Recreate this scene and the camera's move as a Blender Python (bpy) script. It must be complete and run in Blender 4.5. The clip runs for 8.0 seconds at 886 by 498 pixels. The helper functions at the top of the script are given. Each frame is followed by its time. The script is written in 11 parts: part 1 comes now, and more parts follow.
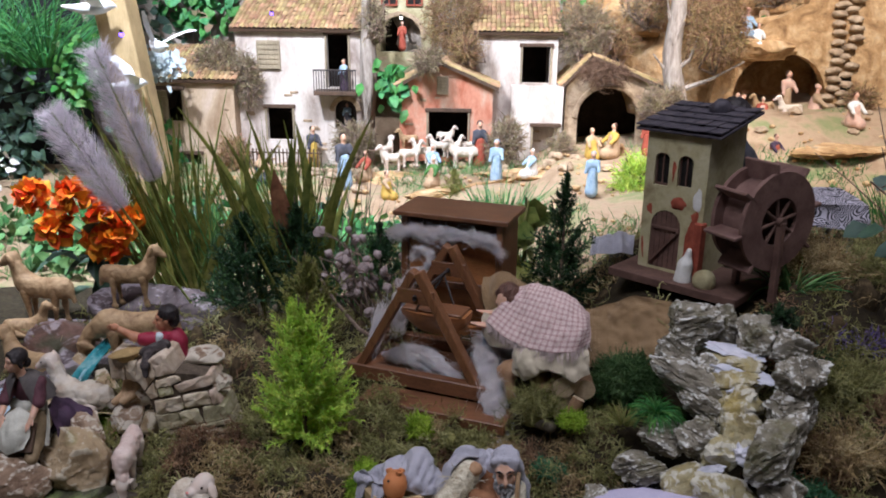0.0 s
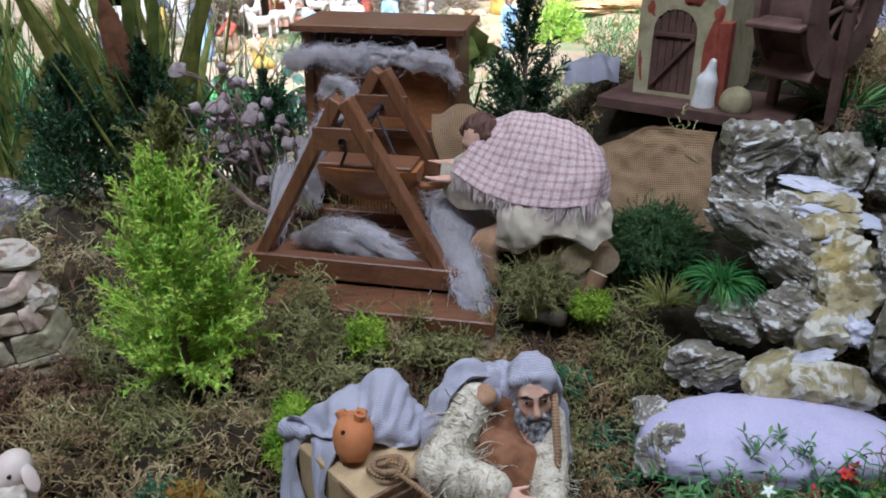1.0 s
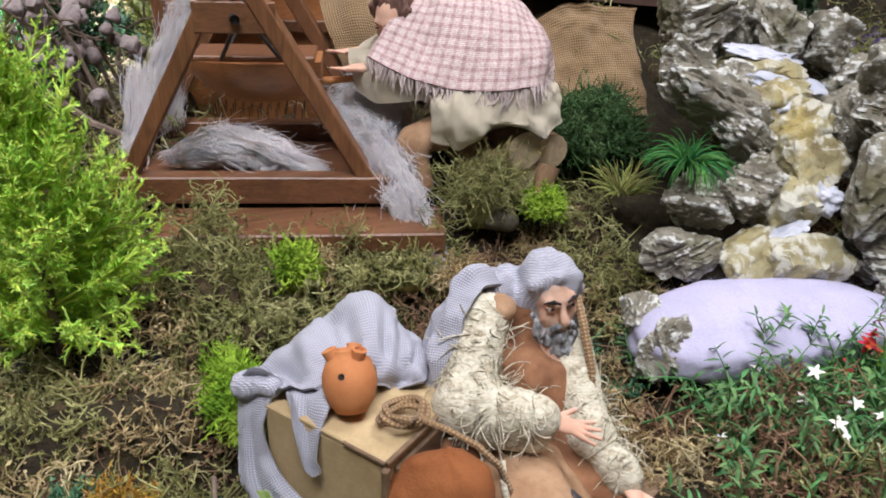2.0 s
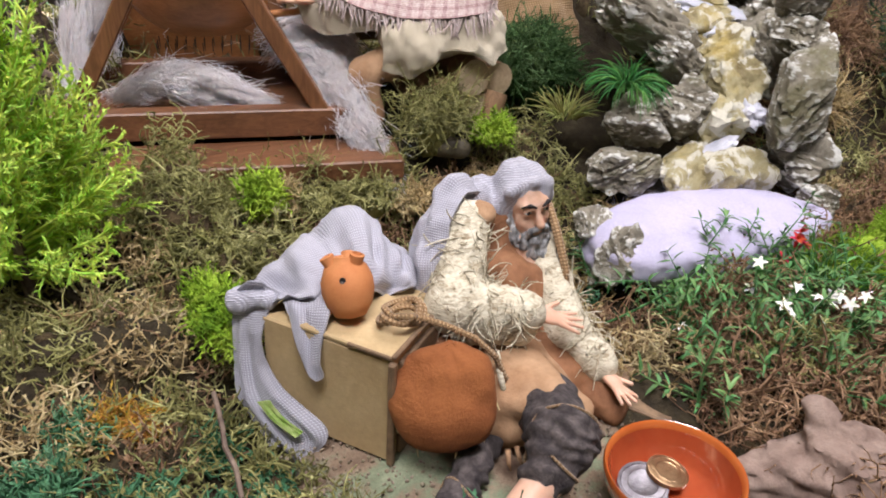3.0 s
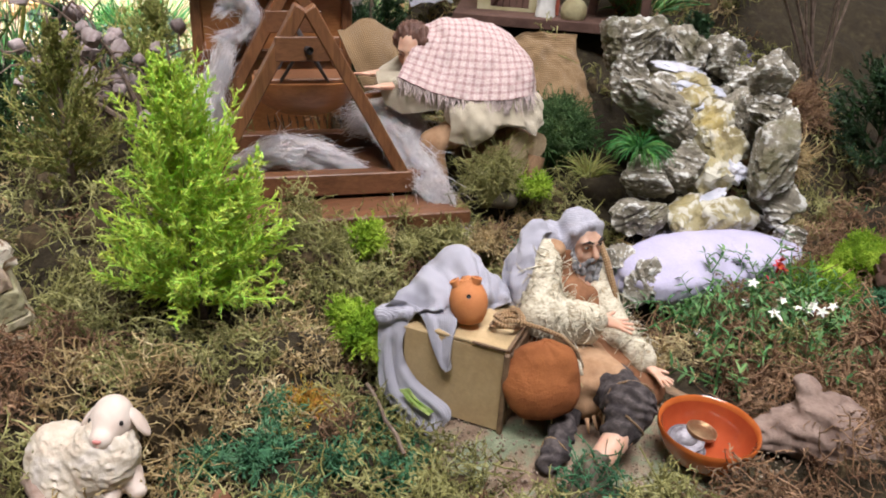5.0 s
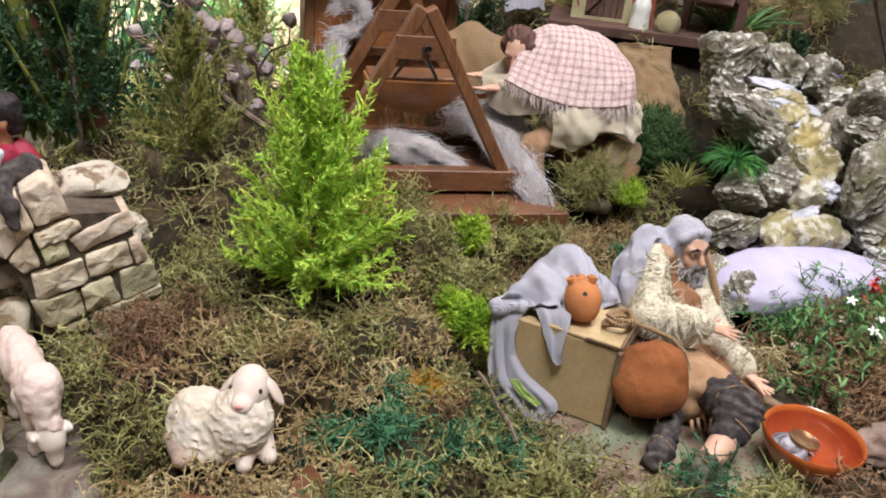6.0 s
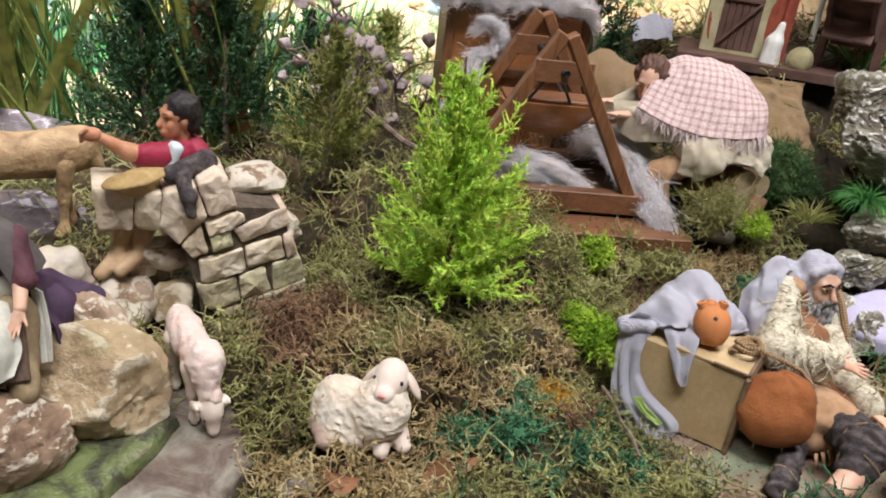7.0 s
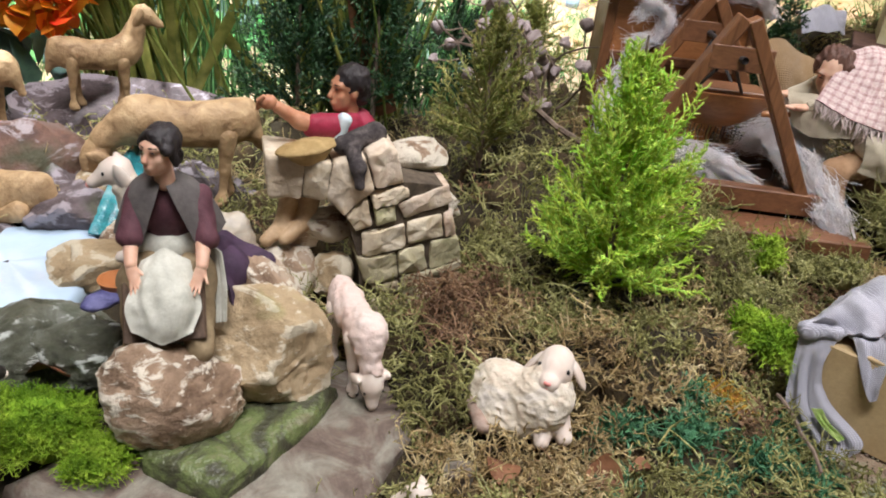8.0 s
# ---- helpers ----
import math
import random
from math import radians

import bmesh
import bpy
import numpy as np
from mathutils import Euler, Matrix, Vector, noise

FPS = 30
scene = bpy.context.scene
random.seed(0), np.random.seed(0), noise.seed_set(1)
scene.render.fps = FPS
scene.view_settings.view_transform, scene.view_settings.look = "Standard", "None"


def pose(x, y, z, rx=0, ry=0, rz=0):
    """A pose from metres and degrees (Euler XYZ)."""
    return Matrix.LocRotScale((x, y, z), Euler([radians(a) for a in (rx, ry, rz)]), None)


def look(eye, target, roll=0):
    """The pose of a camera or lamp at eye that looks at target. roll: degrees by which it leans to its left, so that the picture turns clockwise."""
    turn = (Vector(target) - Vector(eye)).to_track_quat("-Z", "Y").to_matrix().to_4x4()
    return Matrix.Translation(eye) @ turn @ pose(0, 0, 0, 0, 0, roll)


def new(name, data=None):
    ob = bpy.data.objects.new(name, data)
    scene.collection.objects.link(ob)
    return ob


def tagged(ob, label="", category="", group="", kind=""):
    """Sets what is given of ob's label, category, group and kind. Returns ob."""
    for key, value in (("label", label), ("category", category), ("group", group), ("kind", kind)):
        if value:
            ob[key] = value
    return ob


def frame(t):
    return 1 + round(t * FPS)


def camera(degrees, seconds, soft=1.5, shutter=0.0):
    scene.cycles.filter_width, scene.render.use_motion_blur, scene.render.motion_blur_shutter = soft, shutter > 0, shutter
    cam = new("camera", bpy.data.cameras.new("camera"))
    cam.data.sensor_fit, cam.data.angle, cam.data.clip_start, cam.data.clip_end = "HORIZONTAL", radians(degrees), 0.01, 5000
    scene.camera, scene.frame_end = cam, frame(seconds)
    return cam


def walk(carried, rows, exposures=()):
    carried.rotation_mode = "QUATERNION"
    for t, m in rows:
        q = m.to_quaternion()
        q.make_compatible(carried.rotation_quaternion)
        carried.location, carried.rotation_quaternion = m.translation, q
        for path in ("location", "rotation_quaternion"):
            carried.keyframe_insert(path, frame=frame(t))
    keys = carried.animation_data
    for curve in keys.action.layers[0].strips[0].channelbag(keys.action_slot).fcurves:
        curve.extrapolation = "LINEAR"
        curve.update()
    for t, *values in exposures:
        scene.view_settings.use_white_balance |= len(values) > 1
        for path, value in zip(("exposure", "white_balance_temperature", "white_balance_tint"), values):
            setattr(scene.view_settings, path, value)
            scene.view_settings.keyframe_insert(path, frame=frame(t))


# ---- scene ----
# ---------------------------------------------------------------- camera and walk
cam = camera(58.6, 8.0, 1.9)
PATH = [
    (0, (0.045, 0.079, 0.638), (-0.049, 1.98, 0.026), 0.5),
    (0.5, (0.026, 0.263, 0.558), (0.069, 2.131, -0.154), -0.5),
    (1, (-0.03, 0.383, 0.461), (0.192, 2.188, -0.373), 0.1),
    (1.5, (-0.085, 0.455, 0.406), (0.416, 2.176, -0.482), 1.4),
    (2, (-0.118, 0.493, 0.383), (0.607, 2.102, -0.557), 2.2),
    (2.2, (-0.126, 0.501, 0.373), (0.66, 2.063, -0.598), 2.8),
    (3.3, (-0.191, 0.466, 0.364), (0.783, 1.901, -0.631), 3.2),
    (3.5, (-0.209, 0.448, 0.374), (0.793, 1.88, -0.599), 3.0),
    (4, (-0.247, 0.423, 0.399), (0.794, 1.859, -0.525), 2.5),
    (4.5, (-0.276, 0.419, 0.41), (0.778, 1.862, -0.488), 2.9),
    (4.7, (-0.288, 0.417, 0.413), (0.764, 1.871, -0.47), 2.9),
    (5.8, (-0.366, 0.432, 0.419), (0.641, 1.914, -0.469), 6.4),
    (6, (-0.371, 0.432, 0.415), (0.603, 1.942, -0.464), 5.9),
    (6.5, (-0.397, 0.426, 0.418), (0.51, 1.987, -0.442), 6.6),
    (7, (-0.415, 0.424, 0.416), (0.373, 2.053, -0.435), 7.1),
    (7.5, (-0.432, 0.435, 0.4), (0.218, 2.114, -0.47), 6.9),
    (8, (-0.449, 0.448, 0.393), (0.093, 2.159, -0.489), 7.0),
]
EXPOSURES = [(0.0, -1.12, 5950, 15), (0.5, -1.06, 5750, 14), (1.0, -0.62, 5350, 10), (1.5, -0.20, 5600, 7), (2.2, 0.06, 6300, 11), (3.3, 0.16, 6500, 13), (4.7, 0.16, 6500, 12), (6.0, 0.15, 6500, 10), (8.0, 0.08, 6500, 9)]
walk(cam, [(t, look(eye, target, roll)) for t, eye, target, roll in PATH], EXPOSURES)

# ---------------------------------------------------------------- light of the hall
world = bpy.data.worlds.new("hall")
scene.world = world
world.use_nodes = True
world.node_tree.nodes["Background"].inputs[0].default_value = (0.5, 0.5, 0.55, 1)
world.node_tree.nodes["Background"].inputs[1].default_value = 0.05


def lamp(name, kind, m, watts, colour, size=(0.5, 0.5), angle=60, blend=0.6):
    data = bpy.data.lights.new(name, kind)
    data.energy, data.color = watts, colour
    if kind == "AREA":
        data.shape, data.size, data.size_y = "RECTANGLE", size[0], size[1]
    else:
        data.shadow_soft_size = size[0]
        if kind == "SPOT":
            data.spot_size, data.spot_blend = radians(angle), blend
    ob = new(name, data)
    ob.matrix_world = m
    return tagged(ob, "ceiling lamp of the hall", "lamp", kind="structure")


# two ceiling panels over the near landscape, halogen spots on the village
lamp("ceiling_panel", "AREA", look((-0.5, 0.1, 2.3), (0.0, 0.9, 0.1)), 62, (1.0, 0.965, 0.98), (1.2, 0.6))
lamp("ceiling_panel", "AREA", look((0.9, 0.9, 2.3), (0.1, 1.0, 0.1)), 31, (1.0, 0.955, 0.97), (0.9, 0.5))
lamp("village_spot", "SPOT", look((-0.8, 1.5, 1.9), (-0.88, 2.5, 0.28)), 640, (0.94, 0.97, 1.0), (0.06,), 95)
lamp("village_spot", "SPOT", look((0.9, 1.7, 1.7), (1.0, 2.8, 0.25)), 340, (1.0, 0.88, 0.74), (0.06,), 60)
lamp("village_spot", "SPOT", look((0.2, 1.6, 1.9), (0.1, 2.7, 0.2)), 225, (0.97, 0.96, 0.98), (0.06,), 60)
# ---------------------------------------------------------------- materials
def ramp(nt, fac, stops):
    n = nt.nodes.new("ShaderNodeValToRGB")
    while len(n.color_ramp.elements) < len(stops):
        n.color_ramp.elements.new(0.5)
    for e, (p, c) in zip(n.color_ramp.elements, stops):
        e.position, e.color = p, (*c, 1)
    nt.links.new(fac, n.inputs[0])
    return n.outputs[0]


def noise_tex(nt, scale, detail=4, rough=0.6, stretch=(1, 1, 1), coord="Object", warp=0.0, turn=(0, 0, 0)):
    tc = nt.nodes.new("ShaderNodeTexCoord")
    mp = nt.nodes.new("ShaderNodeMapping")
    mp.inputs["Scale"].default_value = stretch
    mp.inputs["Rotation"].default_value = turn
    nt.links.new(tc.outputs[coord], mp.inputs[0])
    n = nt.nodes.new("ShaderNodeTexNoise")
    n.inputs["Scale"].default_value, n.inputs["Detail"].default_value = scale, detail
    n.inputs["Roughness"].default_value, n.inputs["Distortion"].default_value = rough, warp
    nt.links.new(mp.outputs[0], n.inputs["Vector"])
    return n.outputs["Fac"]


def mixc(nt, a, b, fac, mode="MIX"):
    n = nt.nodes.new("ShaderNodeMix")
    n.data_type, n.blend_type = "RGBA", mode
    for sock, v in ((n.inputs[6], a), (n.inputs[7], b), (n.inputs[0], fac)):
        if isinstance(v, (int, float)):
            sock.default_value = v
        elif isinstance(v, tuple):
            sock.default_value = (*v, 1)
        else:
            nt.links.new(v, sock)
    return n.outputs[2]


def mathn(nt, op, a, b=0.5):
    n = nt.nodes.new("ShaderNodeMath")
    n.operation = op
    for sock, v in ((n.inputs[0], a), (n.inputs[1], b)):
        if isinstance(v, (int, float)):
            sock.default_value = v
        else:
            nt.links.new(v, sock)
    return n.outputs[0]


def bump(nt, bsdf, height, dist, strength=1.0):
    n = nt.nodes.new("ShaderNodeBump")
    n.inputs["Distance"].default_value, n.inputs["Strength"].default_value = dist, strength
    nt.links.new(height, n.inputs["Height"])
    nt.links.new(n.outputs[0], bsdf.inputs["Normal"])


def begin(name):
    m = bpy.data.materials.new(name)
    m.use_nodes = True
    return m, m.node_tree, m.node_tree.nodes["Principled BSDF"]


def paint(name, stops, scale=60, rough=0.7, fine=400, dist=0.0006, vary=0.0, spec=0.4, warp=0.3, stretch=(1, 1, 1), sss=0.0, random="", coat=0.0, grain=0.25):
    """Mottled surface: colours by a coarse noise, a fine grain over it, relief, and a shade by island or by object."""
    m, nt, b = begin(name)
    c = ramp(nt, noise_tex(nt, scale, 5, 0.62, stretch, warp=warp), stops)
    f = noise_tex(nt, fine, 3, 0.7, stretch)
    c = mixc(nt, c, ramp(nt, f, [(0.25, (0.35,) * 3), (0.75, (0.75,) * 3)]), grain, "OVERLAY")
    if random:
        if random == "island":
            r = nt.nodes.new("ShaderNodeNewGeometry").outputs["Random Per Island"]
        else:
            r = nt.nodes.new("ShaderNodeObjectInfo").outputs["Random"]
        h = nt.nodes.new("ShaderNodeHueSaturation")
        nt.links.new(mathn(nt, "ADD", mathn(nt, "MULTIPLY", r, 2 * vary), 1 - vary), h.inputs["Value"])
        r2 = mathn(nt, "FRACT", mathn(nt, "MULTIPLY", r, 7.31))
        nt.links.new(mathn(nt, "ADD", mathn(nt, "MULTIPLY", r2, 0.06), 0.47), h.inputs["Hue"])
        nt.links.new(c, h.inputs["Color"])
        c = h.outputs[0]
    nt.links.new(c, b.inputs["Base Color"])
    b.inputs["Roughness"].default_value = rough
    b.inputs["Specular IOR Level"].default_value = spec
    b.inputs["Coat Weight"].default_value = coat
    if sss:
        b.inputs["Subsurface Weight"].default_value = sss
        b.inputs["Subsurface Radius"].default_value = (0.006, 0.003, 0.002)
        b.inputs["Subsurface Scale"].default_value = 0.5
    if dist:
        bump(nt, b, f, dist, 0.7)
    return m


def duo(c1, c2, lo=0.35, hi=0.65):
    return [(lo, c1), (hi, c2)]


def leaf_mat(name, c1, c2, vary=0.35, rough=0.55, scale=40):
    m = paint(name, duo(c1, c2), scale, rough, 300, 0.0, vary, 0.3, random="island", grain=0.1)
    b = m.node_tree.nodes["Principled BSDF"]
    b.inputs["Subsurface Weight"].default_value = 0.25
    b.inputs["Subsurface Radius"].default_value = (0.002, 0.003, 0.001)
    return m


def wood_mat(name, dark, light, axis=0, rough=0.45, coat=0.15, coord="Object"):
    m, nt, b = begin(name)
    st = [9.0, 9.0, 9.0]
    st[axis] = 1.0
    g = noise_tex(nt, 22, 6, 0.7, tuple(st), coord, 1.5)
    c = ramp(nt, g, [(0.28, dark), (0.5, tuple((x + y) / 2 for x, y in zip(dark, light))), (0.72, light)])
    c = mixc(nt, c, ramp(nt, noise_tex(nt, 15, 3), [(0.3, (0.3,) * 3), (0.7, (0.7,) * 3)]), 0.5, "OVERLAY")
    nt.links.new(c, b.inputs["Base Color"])
    b.inputs["Roughness"].default_value, b.inputs["Coat Weight"].default_value = rough, coat
    b.inputs["Coat Roughness"].default_value = 0.3
    bump(nt, b, noise_tex(nt, 60, 4, 0.7, tuple(st), coord), 0.0005, 0.6)
    return m


def weave_mat(name, c1, c2, period=0.0016, rough=0.9, relief=0.0008, stain=None):
    """Plain-woven cloth in UV metres, threads over and under."""
    m, nt, b = begin(name)
    tc = nt.nodes.new("ShaderNodeTexCoord")
    waves = []
    for ax in ("X", "Y"):
        w = nt.nodes.new("ShaderNodeTexWave")
        w.bands_direction = ax
        w.inputs["Scale"].default_value = 0.314 / period
        w.inputs["Distortion"].default_value, w.inputs["Detail Scale"].default_value = 0.6, 3
        nt.links.new(tc.outputs["UV"], w.inputs[0])
        waves.append(w.outputs["Fac"])
    k = mathn(nt, "MULTIPLY", waves[0], waves[1])
    big = noise_tex(nt, 45, 4)
    c = ramp(nt, mathn(nt, "ADD", mathn(nt, "MULTIPLY", k, 0.6), mathn(nt, "MULTIPLY", big, 0.5)), duo(c1, c2, 0.2, 0.75))
    if stain:
        c = mixc(nt, c, stain, ramp(nt, noise_tex(nt, 28, 3), [(0.6, (0, 0, 0)), (0.68, (1, 1, 1))]))
    nt.links.new(c, b.inputs["Base Color"])
    b.inputs["Roughness"].default_value, b.inputs["Specular IOR Level"].default_value = rough, 0.15
    b.inputs["Sheen Weight"].default_value = 0.2
    bump(nt, b, k, relief, 0.9)
    return m


def plaid_mat(name):
    m, nt, b = begin(name)
    tc = nt.nodes.new("ShaderNodeTexCoord")
    sp = nt.nodes.new("ShaderNodeSeparateXYZ")
    nt.links.new(tc.outputs["UV"], sp.inputs[0])
    s = []
    for i in (0, 1):
        fr = mathn(nt, "FRACT", mathn(nt, "MULTIPLY", sp.outputs[i], 150.0))
        s.append(mathn(nt, "LESS_THAN", fr, 0.36))
    both = mathn(nt, "MULTIPLY", mathn(nt, "ADD", s[0], s[1]), 0.5)
    c = ramp(nt, both, [(0.0, (0.64, 0.52, 0.50)), (0.5, (0.54, 0.39, 0.38)), (1.0, (0.42, 0.27, 0.27))])
    c = mixc(nt, c, ramp(nt, noise_tex(nt, 600, 2), duo((0.3,) * 3, (0.72,) * 3)), 0.5, "OVERLAY")
    nt.links.new(c, b.inputs["Base Color"])
    b.inputs["Roughness"].default_value, b.inputs["Specular IOR Level"].default_value = 0.92, 0.1
    w = nt.nodes.new("ShaderNodeTexWave")
    w.inputs["Scale"].default_value = 260
    nt.links.new(tc.outputs["UV"], w.inputs[0])
    bump(nt, b, w.outputs["Fac"], 0.0004, 0.6)
    return m


def rock_mat(name, base, dark, vein, moss=None, scale=26, veins=0.55, rough=0.45, bands=(1, 1, 3)):
    """Painted cork-like rock: dark hollows, pale veins running in bands."""
    m, nt, b = begin(name)
    n1 = noise_tex(nt, scale, 8, 0.7, (1, 1, 1), warp=0.8)
    c = ramp(nt, n1, [(0.34, dark), (0.52, base), (0.66, tuple(0.75 * x + 0.25 * y for x, y in zip(base, vein)))])
    v = noise_tex(nt, scale * 2.0, 8, 0.7, bands, warp=0.7, turn=(0.5, 0.6, 0.3))
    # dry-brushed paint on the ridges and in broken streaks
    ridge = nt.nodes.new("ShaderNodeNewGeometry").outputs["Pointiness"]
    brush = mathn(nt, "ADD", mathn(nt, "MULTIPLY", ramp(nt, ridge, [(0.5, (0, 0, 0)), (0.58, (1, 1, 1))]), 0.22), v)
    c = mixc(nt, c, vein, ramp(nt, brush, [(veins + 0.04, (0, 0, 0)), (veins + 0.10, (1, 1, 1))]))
    if moss:
        c = mixc(nt, c, moss, ramp(nt, noise_tex(nt, scale * 0.7, 4), [(0.55, (0, 0, 0)), (0.66, (0.8,) * 3)]))
    nt.links.new(c, b.inputs["Base Color"])
    b.inputs["Roughness"].default_value, b.inputs["Specular IOR Level"].default_value = rough, 0.3
    h = mathn(nt, "ADD", mathn(nt, "MULTIPLY", v, 0.7), noise_tex(nt, 150, 5, 0.7))
    bump(nt, b, h, 0.0030, 0.9)
    return m


def moss_mat(name, dark, mid, light, vary=0.22):
    """Dried moss: colour drifts from tuft to tuft and, more finely, from thread to thread."""
    m, nt, b = begin(name)
    wide = noise_tex(nt, 30, 3, 0.6, warp=0.5)
    fine = noise_tex(nt, 190, 2, 0.6)
    k = mathn(nt, "ADD", mathn(nt, "MULTIPLY", wide, 0.68), mathn(nt, "MULTIPLY", fine, 0.32))
    c = ramp(nt, k, [(0.36, dark), (0.50, mid), (0.64, light)])
    r = nt.nodes.new("ShaderNodeNewGeometry").outputs["Random Per Island"]
    h = nt.nodes.new("ShaderNodeHueSaturation")
    nt.links.new(mathn(nt, "ADD", mathn(nt, "MULTIPLY", r, 2 * vary), 1 - vary), h.inputs["Value"])
    nt.links.new(c, h.inputs["Color"])
    nt.links.new(h.outputs[0], b.inputs["Base Color"])
    b.inputs["Roughness"].default_value, b.inputs["Specular IOR Level"].default_value = 0.85, 0.2
    b.inputs["Subsurface Weight"].default_value = 0.15
    b.inputs["Subsurface Radius"].default_value = (0.002, 0.002, 0.001)
    return m


M = {}
M["grit"] = paint("plinth_grit", [(0.3, (0.12, 0.085, 0.06)), (0.5, (0.26, 0.20, 0.145)), (0.7, (0.44, 0.39, 0.31))], 90, 0.5, random="island", vary=0.15)
M["flower_red"] = leaf_mat("red_petal", (0.5, 0.02, 0.02), (0.7, 0.06, 0.05), 0.2)
M["soil"] = paint("soil", [(0.3, (0.016, 0.011, 0.006)), (0.55, (0.036, 0.027, 0.013)), (0.75, (0.07, 0.058, 0.028))], 90, 0.95, 400, 0.003, grain=0.5)
M["sand"] = paint("village_sand", [(0.3, (0.24, 0.16, 0.09)), (0.5, (0.40, 0.29, 0.19)), (0.66, (0.22, 0.24, 0.11))], 9, 0.95, 200, 0.002)
M["moss_tan"] = moss_mat("dry_moss", (0.20, 0.13, 0.06), (0.41, 0.31, 0.155), (0.62, 0.53, 0.31))
M["moss_brown"] = moss_mat("brown_moss", (0.12, 0.065, 0.04), (0.24, 0.145, 0.085), (0.40, 0.26, 0.16))
M["moss_olive"] = moss_mat("olive_moss", (0.11, 0.105, 0.038), (0.26, 0.255, 0.095), (0.48, 0.47, 0.22))
M["moss_green"] = moss_mat("green_moss", (0.035, 0.095, 0.048), (0.07, 0.20, 0.10), (0.16, 0.32, 0.18))
M["moss_dark"] = moss_mat("dark_moss", (0.028, 0.060, 0.022), (0.055, 0.115, 0.038), (0.12, 0.19, 0.075))
M["moss_lime"] = moss_mat("lime_moss", (0.09, 0.19, 0.012), (0.21, 0.36, 0.025), (0.42, 0.57, 0.07))
# brown matted moss, darkened so its colour carries the shade of the gaps
M["moss_heart"] = paint("shaded_matted_moss", [(0.3, (0.03, 0.02, 0.01)), (0.5, (0.072, 0.05, 0.024)), (0.7, (0.14, 0.10, 0.05))], 130, 0.95, 420, 0.003, grain=0.5)
M["flock_green"] = paint("green_flock", duo((0.20, 0.34, 0.06), (0.42, 0.50, 0.20)), 160, 0.95, 400, 0.001)
M["moss_yellow"] = leaf_mat("ochre_moss", (0.42, 0.24, 0.04), (0.55, 0.33, 0.06), 0.3, 0.85)
M["cypress"] = leaf_mat("lemon_cypress", (0.34, 0.56, 0.05), (0.62, 0.82, 0.16), 0.25)
M["thuja"] = leaf_mat("thuja", (0.18, 0.20, 0.05), (0.36, 0.36, 0.12), 0.3)
M["dark_green"] = leaf_mat("dark_conifer", (0.012, 0.038, 0.014), (0.034, 0.085, 0.030), 0.4)
M["grass"] = leaf_mat("artificial_grass", (0.03, 0.15, 0.03), (0.09, 0.27, 0.06), 0.35)
M["reed"] = leaf_mat("reed", (0.08, 0.11, 0.02), (0.22, 0.24, 0.06), 0.25)
M["herb"] = leaf_mat("herb", (0.055, 0.15, 0.045), (0.15, 0.31, 0.11), 0.35)
M["ivy"] = leaf_mat("ivy", (0.03, 0.16, 0.04), (0.10, 0.34, 0.10), 0.35)
M["petal_white"] = leaf_mat("white_petal", (0.75, 0.78, 0.70), (0.85, 0.85, 0.8), 0.1)
M["petal_orange"] = leaf_mat("orange_petal", (0.84, 0.17, 0.015), (0.92, 0.34, 0.03), 0.2)
M["petal_lilac"] = leaf_mat("lavender", (0.12, 0.09, 0.25), (0.25, 0.2, 0.42), 0.3)
M["leaf_dark"] = leaf_mat("eucalyptus", (0.04, 0.08, 0.06), (0.08, 0.14, 0.10), 0.3)
M["leaf_brown"] = paint("dry_leaf", duo((0.13, 0.05, 0.025), (0.26, 0.12, 0.06)), 60, 0.7)
M["twig"] = paint("twig", duo((0.10, 0.07, 0.055), (0.24, 0.18, 0.14)), 120, 0.85)
M["straw"] = paint("straw", duo((0.45, 0.34, 0.16), (0.6, 0.5, 0.28)), 120, 0.7)
M["cotton_ball"] = paint("cotton_boll", duo((0.28, 0.22, 0.22), (0.45, 0.38, 0.37)), 200, 1.0, 600, 0.001)
M["pampas"] = paint("pampas_plume", duo((0.70, 0.63, 0.70), (0.80, 0.74, 0.80)), 20, 1.0, grain=0.1)
M["wool"] = paint("raw_wool", duo((0.74, 0.66, 0.66), (0.90, 0.85, 0.85)), 60, 1.0, random="island", vary=0.08, sss=0.3)
M["mist"] = paint("polyester_wadding", duo((0.47, 0.45, 0.62), (0.54, 0.51, 0.68)), 20, 1.0, 500, 0.0006, spec=0.1)
M["wood_red"] = wood_mat("stained_wood", (0.095, 0.038, 0.018), (0.25, 0.112, 0.052))
M["wood_red_z"] = wood_mat("stained_wood_upright", (0.11, 0.045, 0.02), (0.28, 0.125, 0.055), 2)
M["wood_orange"] = wood_mat("varnished_wood", (0.30, 0.115, 0.04), (0.50, 0.22, 0.085), 0, 0.3, 0.4)
M["wood_dark"] = wood_mat("dark_wood", (0.05, 0.03, 0.02), (0.13, 0.08, 0.05), 2, 0.7, 0.0)
M["log"] = wood_mat("cut_log", (0.13, 0.07, 0.035), (0.36, 0.22, 0.12), 2, 0.8, 0)
M["log_end"] = paint("log_end", duo((0.36, 0.27, 0.17), (0.52, 0.42, 0.28)), 80, 0.85)
M["beam"] = wood_mat("pine_post", (0.42, 0.30, 0.14), (0.60, 0.46, 0.26), 2, 0.6, 0)
M["iron"] = paint("iron", duo((0.02, 0.02, 0.02), (0.06, 0.05, 0.05)), 200, 0.5)
